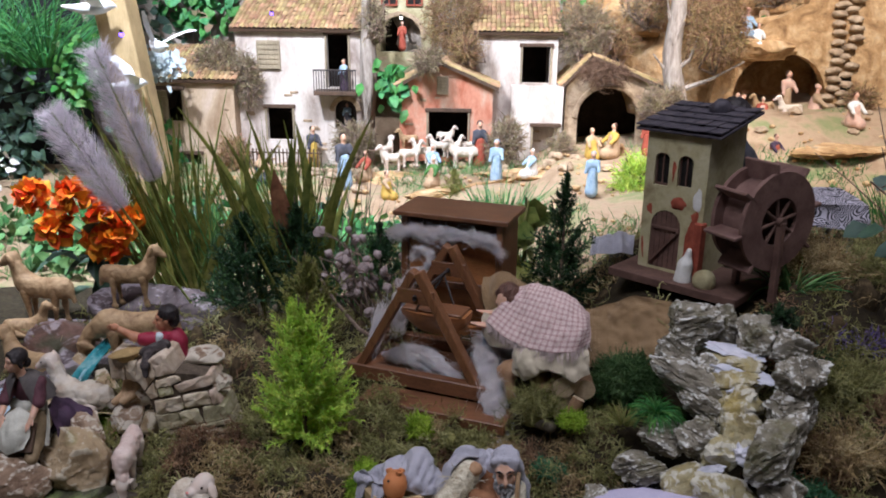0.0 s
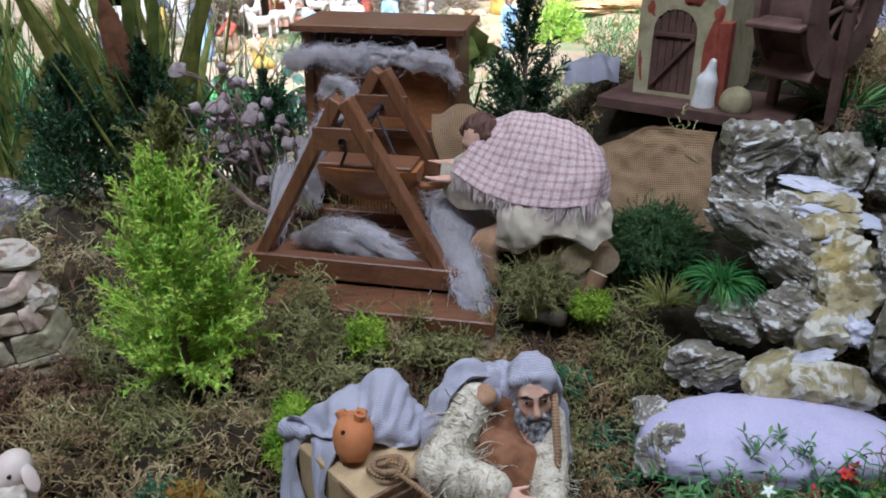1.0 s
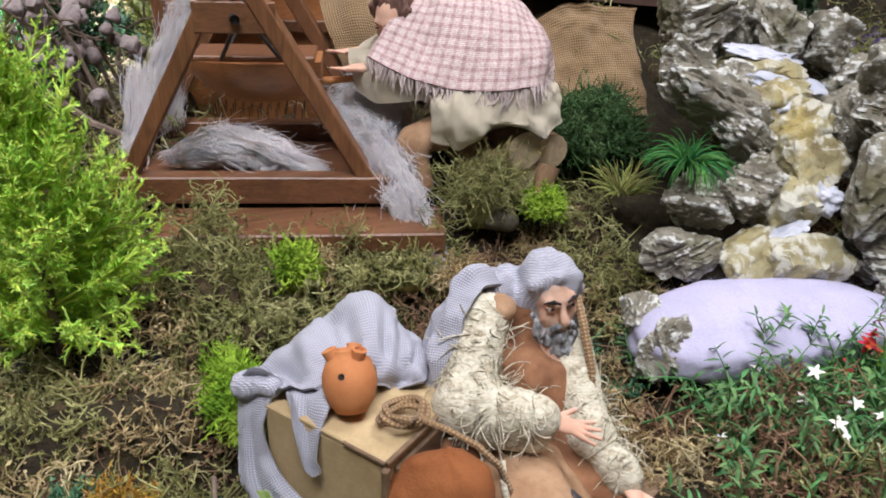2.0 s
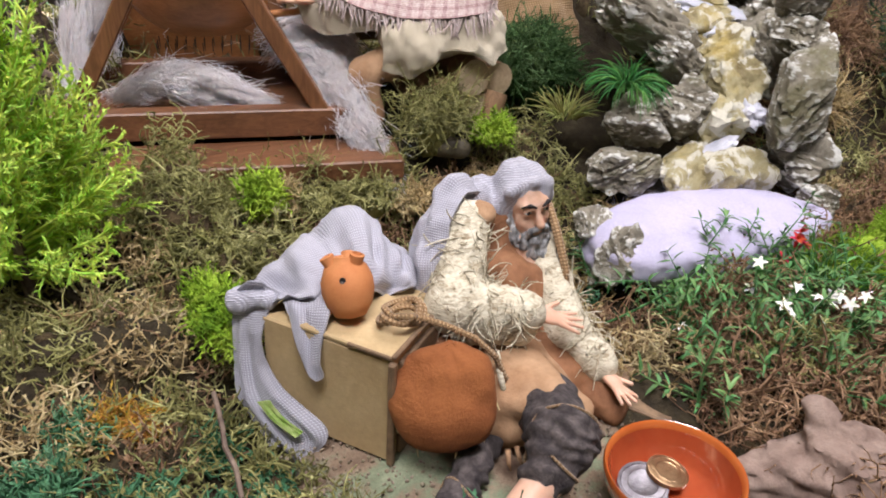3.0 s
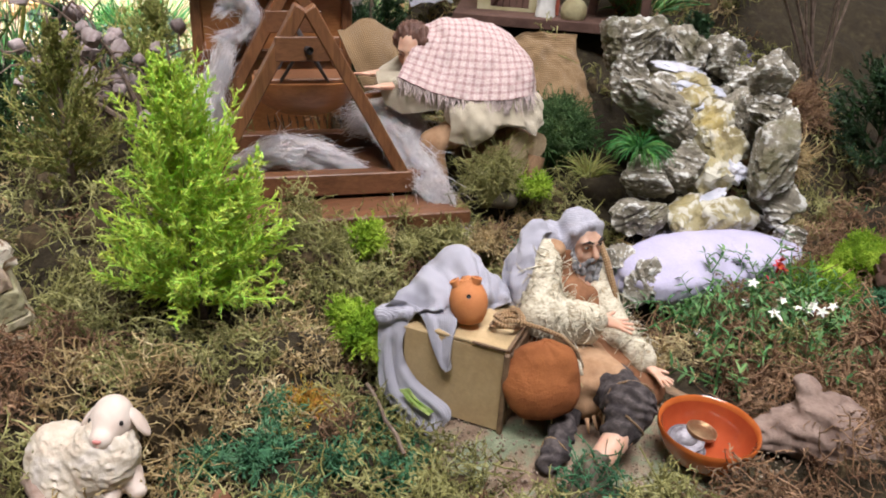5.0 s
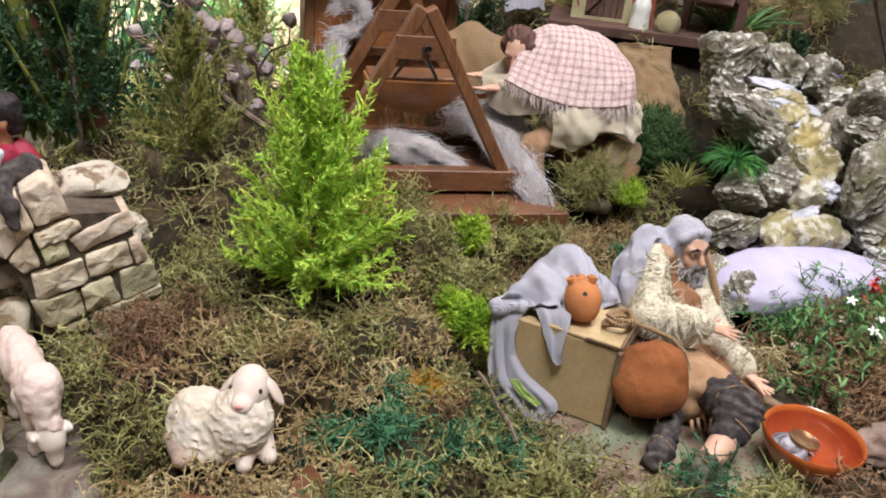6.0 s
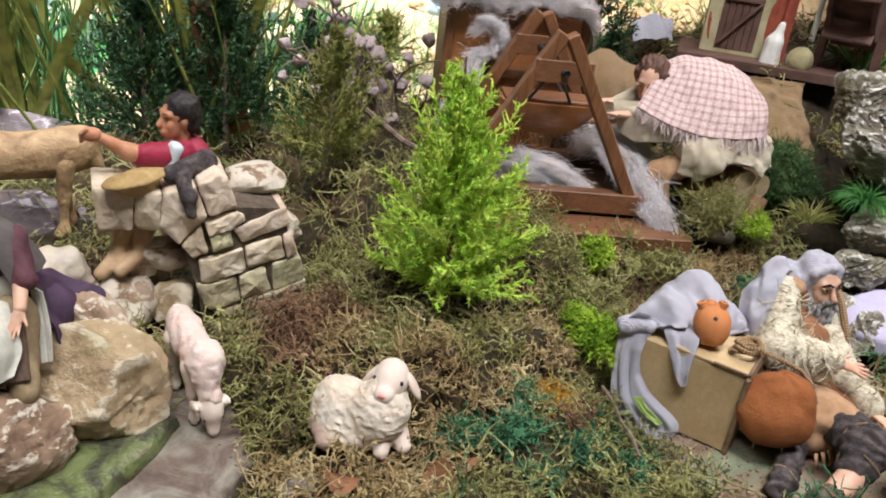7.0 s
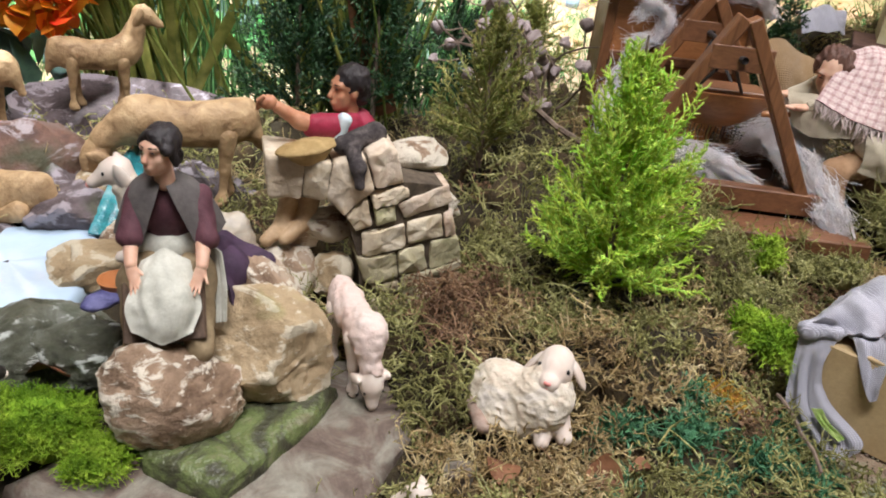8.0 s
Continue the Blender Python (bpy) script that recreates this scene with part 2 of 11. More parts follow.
M["burlap"] = weave_mat("burlap", (0.20, 0.125, 0.06), (0.42, 0.29, 0.16), 0.0020, 0.95, 0.0010)
M["blue_cloth"] = weave_mat("blue_grey_cloth", (0.36, 0.36, 0.425), (0.60, 0.60, 0.68), 0.0012, 0.92, 0.0005)
M["plaid"] = plaid_mat("pink_plaid_cloth")
M["cream"] = weave_mat("cream_cloth", (0.48, 0.42, 0.31), (0.67, 0.61, 0.48), 0.0007, 0.9, 0.0003)
M["skin"] = paint("painted_skin", duo((0.64, 0.37, 0.26), (0.74, 0.47, 0.35)), 90, 0.45, 500, 0.0001, sss=0.15, grain=0.08)
M["skin_beggar"] = paint("weathered_skin", duo((0.58, 0.34, 0.23), (0.74, 0.48, 0.36)), 110, 0.5, 500, 0.0003, sss=0.1, grain=0.15)
M["skin_tan"] = paint("tanned_skin", duo((0.46, 0.20, 0.11), (0.60, 0.31, 0.19)), 90, 0.5, 500, 0.0002, sss=0.1, grain=0.1)
M["skin_pale"] = paint("pale_tan_paint", duo((0.44, 0.29, 0.16), (0.60, 0.43, 0.27)), 80, 0.6, 400, 0.0004)
M["hair"] = paint("painted_hair", duo((0.075, 0.035, 0.025), (0.14, 0.07, 0.05)), 120, 0.6, 260, 0.002, stretch=(1, 1, 0.35))
M["hair_black"] = paint("black_hair", duo((0.014, 0.011, 0.012), (0.035, 0.028, 0.03)), 120, 0.55, 260, 0.002, stretch=(1, 1, 0.35))
M["beard"] = paint("grey_beard", duo((0.09, 0.095, 0.10), (0.42, 0.43, 0.44)), 300, 0.7, 420, 0.0025, stretch=(1, 1, 0.4))
M["lace"] = paint("fringed_cream_cloth", [(0.34, (0.34, 0.28, 0.19)), (0.5, (0.60, 0.55, 0.42)), (0.7, (0.74, 0.70, 0.57))], 300, 0.95, 600, 0.0012, stretch=(0.6, 0.6, 1.6), warp=1.2)
M["leather"] = paint("tan_hide", [(0.3, (0.15, 0.062, 0.03)), (0.55, (0.27, 0.125, 0.06)), (0.75, (0.37, 0.19, 0.095))], 45, 0.8, 300, 0.0008)
M["hide"] = paint("pale_hide", duo((0.30, 0.165, 0.085), (0.46, 0.29, 0.17)), 40, 0.85, 300, 0.0008)
M["bag"] = paint("rust_cloth_bag", duo((0.20, 0.062, 0.018), (0.29, 0.10, 0.03)), 30, 0.9, 700, 0.0008)
M["wrap"] = paint("dark_wool_wrap", [(0.3, (0.022, 0.018, 0.02)), (0.5, (0.06, 0.05, 0.05)), (0.7, (0.13, 0.11, 0.105))], 160, 0.95, 420, 0.0014, grain=0.4)
M["fringe"] = paint("pinkish_fringe", duo((0.58, 0.46, 0.44), (0.72, 0.62, 0.60)), 200, 0.9)
M["boot"] = paint("dark_shoe", duo((0.055, 0.045, 0.03), (0.13, 0.11, 0.075)), 80, 0.6, 400, 0.0006)
M["box"] = paint("tan_painted_box", [(0.3, (0.42, 0.30, 0.155)), (0.6, (0.54, 0.41, 0.23)), (0.8, (0.46, 0.38, 0.24))], 18, 0.55, 250, 0.0004)
M["box_edge"] = paint("worn_dark_edge", duo((0.12, 0.075, 0.045), (0.26, 0.17, 0.10)), 60, 0.6)
M["clay"] = paint("terracotta", duo((0.52, 0.19, 0.065), (0.62, 0.26, 0.10)), 40, 0.75, 500, 0.0003, grain=0.1)
M["rope"] = weave_mat("rope", (0.26, 0.16, 0.08), (0.46, 0.31, 0.17), 0.002, 0.9, 0.0008)
M["glaze"] = paint("glazed_clay", duo((0.44, 0.10, 0.022), (0.54, 0.15, 0.035)), 25, 0.16, 200, 0.0, spec=0.6, coat=0.6, grain=0.06)
M["glaze_in"] = paint("glazed_clay_inside", duo((0.34, 0.055, 0.02), (0.42, 0.085, 0.03)), 25, 0.1, 200, 0.0, spec=0.6, coat=0.8, grain=0.06)
M["plinth"] = paint("flocked_plinth", [(0.3, (0.13, 0.08, 0.055)), (0.46, (0.27, 0.20, 0.14)), (0.56, (0.21, 0.25, 0.16)), (0.66, (0.30, 0.33, 0.22)), (0.78, (0.40, 0.36, 0.28))], 34, 0.9, 700, 0.0014, grain=0.5)
M["sheep_white"] = paint("painted_white_fleece", [(0.3, (0.56, 0.44, 0.34)), (0.5, (0.68, 0.61, 0.50)), (0.7, (0.72, 0.66, 0.60))], 55, 0.7, 160, 0.0016, warp=1.0, grain=0.12)
M["sheep_face"] = paint("painted_white_face", duo((0.70, 0.57, 0.49), (0.75, 0.67, 0.60)), 60, 0.55, 400, 0.0001, grain=0.05)
M["sheep_pink"] = paint("pinkish_fleece", duo((0.68, 0.51, 0.45), (0.74, 0.62, 0.57)), 50, 0.7, 260, 0.0012, grain=0.1)
M["sheep_hoof"] = paint("brownish_fleece_foot", duo((0.30, 0.20, 0.16), (0.46, 0.36, 0.30)), 90, 0.7, 260, 0.0008)
M["pink"] = paint("pink_snout", duo((0.72, 0.24, 0.22), (0.76, 0.34, 0.30)), 100, 0.5, grain=0.05)
M["black"] = paint("black_paint", duo((0.008, 0.008, 0.008), (0.02, 0.018, 0.016)), 100, 0.35)
M["sheep_brown"] = paint("tan_carved_fleece", [(0.3, (0.22, 0.13, 0.065)), (0.5, (0.42, 0.28, 0.15)), (0.7, (0.52, 0.37, 0.21))], 60, 0.6, 110, 0.003, warp=0.8, grain=0.2)
M["magenta"] = paint("crimson_cloth", duo((0.24, 0.012, 0.035), (0.36, 0.03, 0.07)), 70, 0.6, 300, 0.0006)
M["blouse"] = paint("pale_blue_shirt", duo((0.50, 0.62, 0.68), (0.66, 0.76, 0.80)), 60, 0.7)
M["grey_shawl"] = paint("grey_shawl", duo((0.085, 0.075, 0.075), (0.14, 0.125, 0.12)), 60, 0.8, 300, 0.0006)
M["maroon"] = paint("maroon_dress", duo((0.07, 0.025, 0.035), (0.13, 0.05, 0.065)), 60, 0.75)
M["purple"] = paint("dark_purple_skirt", duo((0.035, 0.02, 0.04), (0.075, 0.04, 0.08)), 60, 0.75)
M["skirt_tan"] = paint("olive_tan_skirt", duo((0.17, 0.12, 0.065), (0.29, 0.22, 0.13)), 60, 0.8, 300, 0.0006)
M["linen"] = paint("washed_linen", duo((0.46, 0.46, 0.40), (0.60, 0.60, 0.53)), 50, 0.8, 500, 0.0004)
M["hat"] = paint("straw_hat", duo((0.30, 0.20, 0.08), (0.44, 0.31, 0.14)), 90, 0.8, 300, 0.0008)
M["block"] = paint("painted_stone_block", [(0.24, (0.28, 0.20, 0.13)), (0.40, (0.52, 0.43, 0.30)), (0.65, (0.68, 0.60, 0.47))], 55, 0.75, 160, 0.0020, vary=0.10, random="object", warp=0.8)
M["block_moss"] = paint("mossy_stone_block", [(0.28, (0.22, 0.20, 0.11)), (0.45, (0.42, 0.37, 0.24)), (0.68, (0.58, 0.51, 0.38))], 55, 0.75, 160, 0.0020, vary=0.10, random="object", warp=0.8)
M["mortar"] = paint("dark_mortar", duo((0.06, 0.045, 0.032), (0.14, 0.11, 0.08)), 100, 0.95)
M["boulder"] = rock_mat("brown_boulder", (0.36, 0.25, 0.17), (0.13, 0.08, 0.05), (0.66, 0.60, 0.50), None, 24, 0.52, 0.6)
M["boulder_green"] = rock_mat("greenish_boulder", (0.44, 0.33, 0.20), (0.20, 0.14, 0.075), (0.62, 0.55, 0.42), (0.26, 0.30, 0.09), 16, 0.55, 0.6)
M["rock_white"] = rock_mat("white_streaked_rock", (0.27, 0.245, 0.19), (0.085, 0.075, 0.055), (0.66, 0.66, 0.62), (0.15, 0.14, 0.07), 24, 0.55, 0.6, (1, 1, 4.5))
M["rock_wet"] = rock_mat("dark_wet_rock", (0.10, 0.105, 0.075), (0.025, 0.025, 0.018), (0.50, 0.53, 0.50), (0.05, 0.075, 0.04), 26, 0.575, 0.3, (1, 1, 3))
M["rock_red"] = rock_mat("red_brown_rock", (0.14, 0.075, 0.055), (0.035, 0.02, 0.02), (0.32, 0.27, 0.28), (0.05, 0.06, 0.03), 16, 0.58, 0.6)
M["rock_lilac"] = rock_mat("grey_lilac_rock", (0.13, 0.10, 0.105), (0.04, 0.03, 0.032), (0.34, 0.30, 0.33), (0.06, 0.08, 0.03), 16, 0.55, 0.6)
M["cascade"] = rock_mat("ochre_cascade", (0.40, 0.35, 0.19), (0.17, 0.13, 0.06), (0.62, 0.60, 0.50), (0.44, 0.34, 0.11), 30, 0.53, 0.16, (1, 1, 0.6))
M["foam"] = paint("frothy_water_paint", duo((0.46, 0.49, 0.58), (0.64, 0.64, 0.72)), 30, 0.25, 200, 0.002)
M["stream"] = paint("turquoise_resin", [(0.35, (0.02, 0.11, 0.13)), (0.55, (0.04, 0.26, 0.30)), (0.75, (0.30, 0.50, 0.52))], 40, 0.08, 120, 0.003, spec=0.7)
M["pool"] = paint("pale_blue_pool", duo((0.45, 0.62, 0.82), (0.62, 0.76, 0.90)), 8, 0.12, 60, 0.0006, spec=0.6, grain=0.03)
M["slate"] = paint("green_slate", [(0.28, (0.022, 0.020, 0.013)), (0.45, (0.06, 0.062, 0.036)), (0.58, (0.12, 0.155, 0.055)), (0.74, (0.19, 0.175, 0.11))], 34, 0.45, 80, 0.006, warp=1.5, grain=0.6)
M["grey_floor"] = paint("bare_painted_base", [(0.30, (0.07, 0.05, 0.04)), (0.46, (0.14, 0.105, 0.085)), (0.58, (0.21, 0.19, 0.155)), (0.74, (0.30, 0.29, 0.24))], 26, 0.8, 160, 0.002, warp=1.2, grain=0.5)
M["pine_cone"] = paint("pine_cone", duo((0.045, 0.022, 0.016), (0.15, 0.085, 0.06)), 90, 0.7)
M["plaster"] = paint("whitewash", [(0.25, (0.24, 0.18, 0.15)), (0.42, (0.52, 0.45, 0.40)), (0.62, (0.70, 0.65, 0.60))], 7, 0.9, 120, 0.002, stretch=(1.6, 1, 0.6), warp=0.6, grain=0.35)
M["plaster_tan"] = paint("tan_plaster", [(0.3, (0.30, 0.20, 0.12)), (0.5, (0.52, 0.40, 0.28)), (0.7, (0.62, 0.50, 0.42))], 8, 0.9, 120, 0.002, stretch=(1.4, 1, 0.7), warp=0.6, grain=0.3)
M["plaster_pink"] = paint("salmon_plaster", [(0.3, (0.42, 0.12, 0.065)), (0.5, (0.58, 0.26, 0.17)), (0.7, (0.56, 0.40, 0.30))], 11, 0.9, 120, 0.002, stretch=(1.4, 1, 0.7), warp=0.6, grain=0.3)
M["stone_small"] = paint("village_masonry", [(0.3, (0.20, 0.14, 0.09)), (0.5, (0.40, 0.30, 0.20)), (0.72, (0.54, 0.44, 0.31))], 40, 0.9, 150, 0.003)
M["roof_tile"] = paint("clay_roof_tile", duo((0.33, 0.21, 0.10), (0.50, 0.35, 0.19)), 30, 0.85, 200, 0.001, vary=0.25, random="island")
M["thatch"] = paint("brown_thatch", duo((0.11, 0.065, 0.045), (0.24, 0.15, 0.10)), 60, 0.95, 200, 0.002)
M["shutter"] = wood_mat("grey_shutter", (0.20, 0.16, 0.10), (0.40, 0.34, 0.24), 2, 0.8, 0)
M["dark_in"] = paint("interior_shade", duo((0.02, 0.014, 0.01), (0.05, 0.035, 0.025)), 30, 0.95)
M["mill_wall"] = paint("yellowed_mill_wall", [(0.3, (0.25, 0.21, 0.11)), (0.5, (0.42, 0.38, 0.22)), (0.7, (0.50, 0.47, 0.31))], 30, 0.8, 200, 0.001)
M["mill_brown"] = paint("mill_brown_paint", duo((0.085, 0.045, 0.035), (0.15, 0.085, 0.065)), 40, 0.8, 200, 0.001)
M["mill_wheel"] = paint("mill_wheel_paint", duo((0.13, 0.07, 0.06), (0.20, 0.12, 0.10)), 40, 0.8, 200, 0.001)
M["mill_roof"] = paint("slate_blue_roof", duo((0.035, 0.032, 0.045), (0.08, 0.07, 0.085)), 60, 0.7, 200, 0.001)
M["brick_red"] = paint("red_brick_paint", duo((0.22, 0.045, 0.025), (0.36, 0.09, 0.05)), 60, 0.8, 200, 0.001)
M["white"] = paint("white_plaster_paint", duo((0.66, 0.66, 0.62), (0.8, 0.8, 0.77)), 60, 0.7)
M["dove"] = paint("white_dove_paint", duo((0.70, 0.74, 0.78), (0.80, 0.83, 0.86)), 40, 0.6)
M["cloth_blue"] = paint("blue_robe", duo((0.24, 0.36, 0.50), (0.40, 0.54, 0.66)), 60, 0.8)
M["cloth_violet"] = paint("violet_blue_cloth", duo((0.05, 0.05, 0.16), (0.16, 0.16, 0.34)), 120, 0.7)
M["cloth_dark"] = paint("dark_robe", duo((0.04, 0.045, 0.06), (0.09, 0.09, 0.11)), 60, 0.8)
M["cloth_tan"] = paint("tan_robe", duo((0.36, 0.24, 0.14), (0.50, 0.36, 0.23)), 60, 0.8)
M["cloth_red"] = paint("red_robe", duo((0.28, 0.05, 0.03), (0.40, 0.10, 0.06)), 60, 0.8)
M["cloth_pink"] = paint("pale_pink_robe", duo((0.56, 0.34, 0.26), (0.70, 0.48, 0.38)), 60, 0.8)
M["cloth_ochre"] = paint("ochre_robe", duo((0.44, 0.28, 0.05), (0.56, 0.38, 0.09)), 60, 0.8)
M["cave"] = paint("ochre_cave", [(0.28, (0.20, 0.11, 0.05)), (0.45, (0.42, 0.26, 0.12)), (0.58, (0.56, 0.38, 0.20)), (0.75, (0.62, 0.50, 0.34))], 14, 0.9, 55, 0.010, warp=0.8, grain=0.5)
M["bark_grey"] = paint("grey_bark", duo((0.24, 0.20, 0.17), (0.46, 0.41, 0.36)), 40, 0.9, 120, 0.003, stretch=(2, 2, 0.4))
M["bush_brown"] = leaf_mat("dry_bush", (0.25, 0.16, 0.08), (0.42, 0.29, 0.16), 0.4, 0.9)
M["bush_grey"] = leaf_mat("grey_bush", (0.22, 0.17, 0.11), (0.38, 0.31, 0.21), 0.4, 0.9)
M["zebra"] = None
M["pot"] = paint("black_plastic_pot", duo((0.008, 0.008, 0.009), (0.025, 0.025, 0.028)), 60, 0.35)
M["hall_wall"] = paint("hall_wall", duo((0.55, 0.53, 0.50), (0.62, 0.60, 0.57)), 3, 0.9)
M["hall_floor"] = paint("hall_floor", duo((0.20, 0.18, 0.16), (0.28, 0.26, 0.23)), 4, 0.6)
M["black_cloth"] = paint("black_backing", duo((0.006, 0.007, 0.010), (0.015, 0.016, 0.02)), 30, 0.8)
M["root"] = paint("grey_root", [(0.3, (0.16, 0.105, 0.085)), (0.55, (0.27, 0.195, 0.16)), (0.75, (0.34, 0.26, 0.22))], 60, 0.85, 160, 0.002, stretch=(1, 1, 0.4))
M["coin"] = paint("nickel_coin", duo((0.13, 0.12, 0.135), (0.24, 0.23, 0.25)), 200, 0.45, 500, 0.0004)
M["coin"].node_tree.nodes["Principled BSDF"].inputs["Metallic"].default_value = 0.9
M["coin_brass"] = paint("bronze_coin", duo((0.30, 0.19, 0.10), (0.42, 0.29, 0.17)), 200, 0.35, 500, 0.0004)
M["coin_brass"].node_tree.nodes["Principled BSDF"].inputs["Metallic"].default_value = 0.9


def zebra_mat():
    m, nt, b = begin("zebra_cloth")
    v = noise_tex(nt, 14, 1, 0.4, (1, 1, 1), warp=1.5)
    c = ramp(nt, mathn(nt, "FRACT", mathn(nt, "MULTIPLY", v, 22)), [(0.42, (0.02, 0.02, 0.03)), (0.55, (0.55, 0.53, 0.62))])
    nt.links.new(c, b.inputs["Base Color"])
    b.inputs["Roughness"].default_value = 0.8
    return m


M["zebra"] = zebra_mat()


def glow_mat(name, colour, power):
    m, nt, b = begin(name)
    b.inputs["Base Color"].default_value = (*colour, 1)
    b.inputs["Emission Color"].default_value = (*colour, 1)
    b.inputs["Emission Strength"].default_value = power
    return m


M["led_blue"] = glow_mat("blue_led", (0.15, 0.08, 1.0), 12)
M["led_white"] = glow_mat("white_led", (1.0, 0.95, 0.9), 12)
# ---------------------------------------------------------------- geometry
rng = np.random.default_rng(7)


def A(*p):
    return np.array(p, float)


def unit(v):
    v = np.asarray(v, float)
    return v / (np.linalg.norm(v, axis=-1, keepdims=True) + 1e-12)


def vnoise(P, scale, seed=0):
    """Smooth value noise in -1..1 at the points P."""
    Q = np.asarray(P, float) * scale + seed * 17.31 + 1000.0
    i = np.floor(Q).astype(np.int64)
    f = Q - i
    f = f * f * (3 - 2 * f)
    out = np.zeros(len(Q))
    for dx in (0, 1):
        for dy in (0, 1):
            for dz in (0, 1):
                h = (i[:, 0] + dx) * 374761393 + (i[:, 1] + dy) * 668265263 + (i[:, 2] + dz) * 1442695041 + seed * 97
                h = (h ^ (h >> 13)) * 1274126177 & 0x7FFFFFFF
                h = h ^ (h >> 16)
                r = (h & 0xFFFF) / 32767.5 - 1
                w = (f[:, 0] if dx else 1 - f[:, 0]) * (f[:, 1] if dy else 1 - f[:, 1]) * (f[:, 2] if dz else 1 - f[:, 2])
                out += r * w
    return out


def fbm(P, scale, octaves=3, seed=0):
    return sum(vnoise(P, scale * 2 ** k, seed + k) * 0.5 ** k for k in range(octaves))


def sm(x, a, b):
    t = np.clip((np.asarray(x, float) - a) / (b - a), 0, 1)
    return t * t * (3 - 2 * t)


def rotm(rx=0, ry=0, rz=0):
    return np.array(Euler([radians(a) for a in (rx, ry, rz)]).to_matrix())


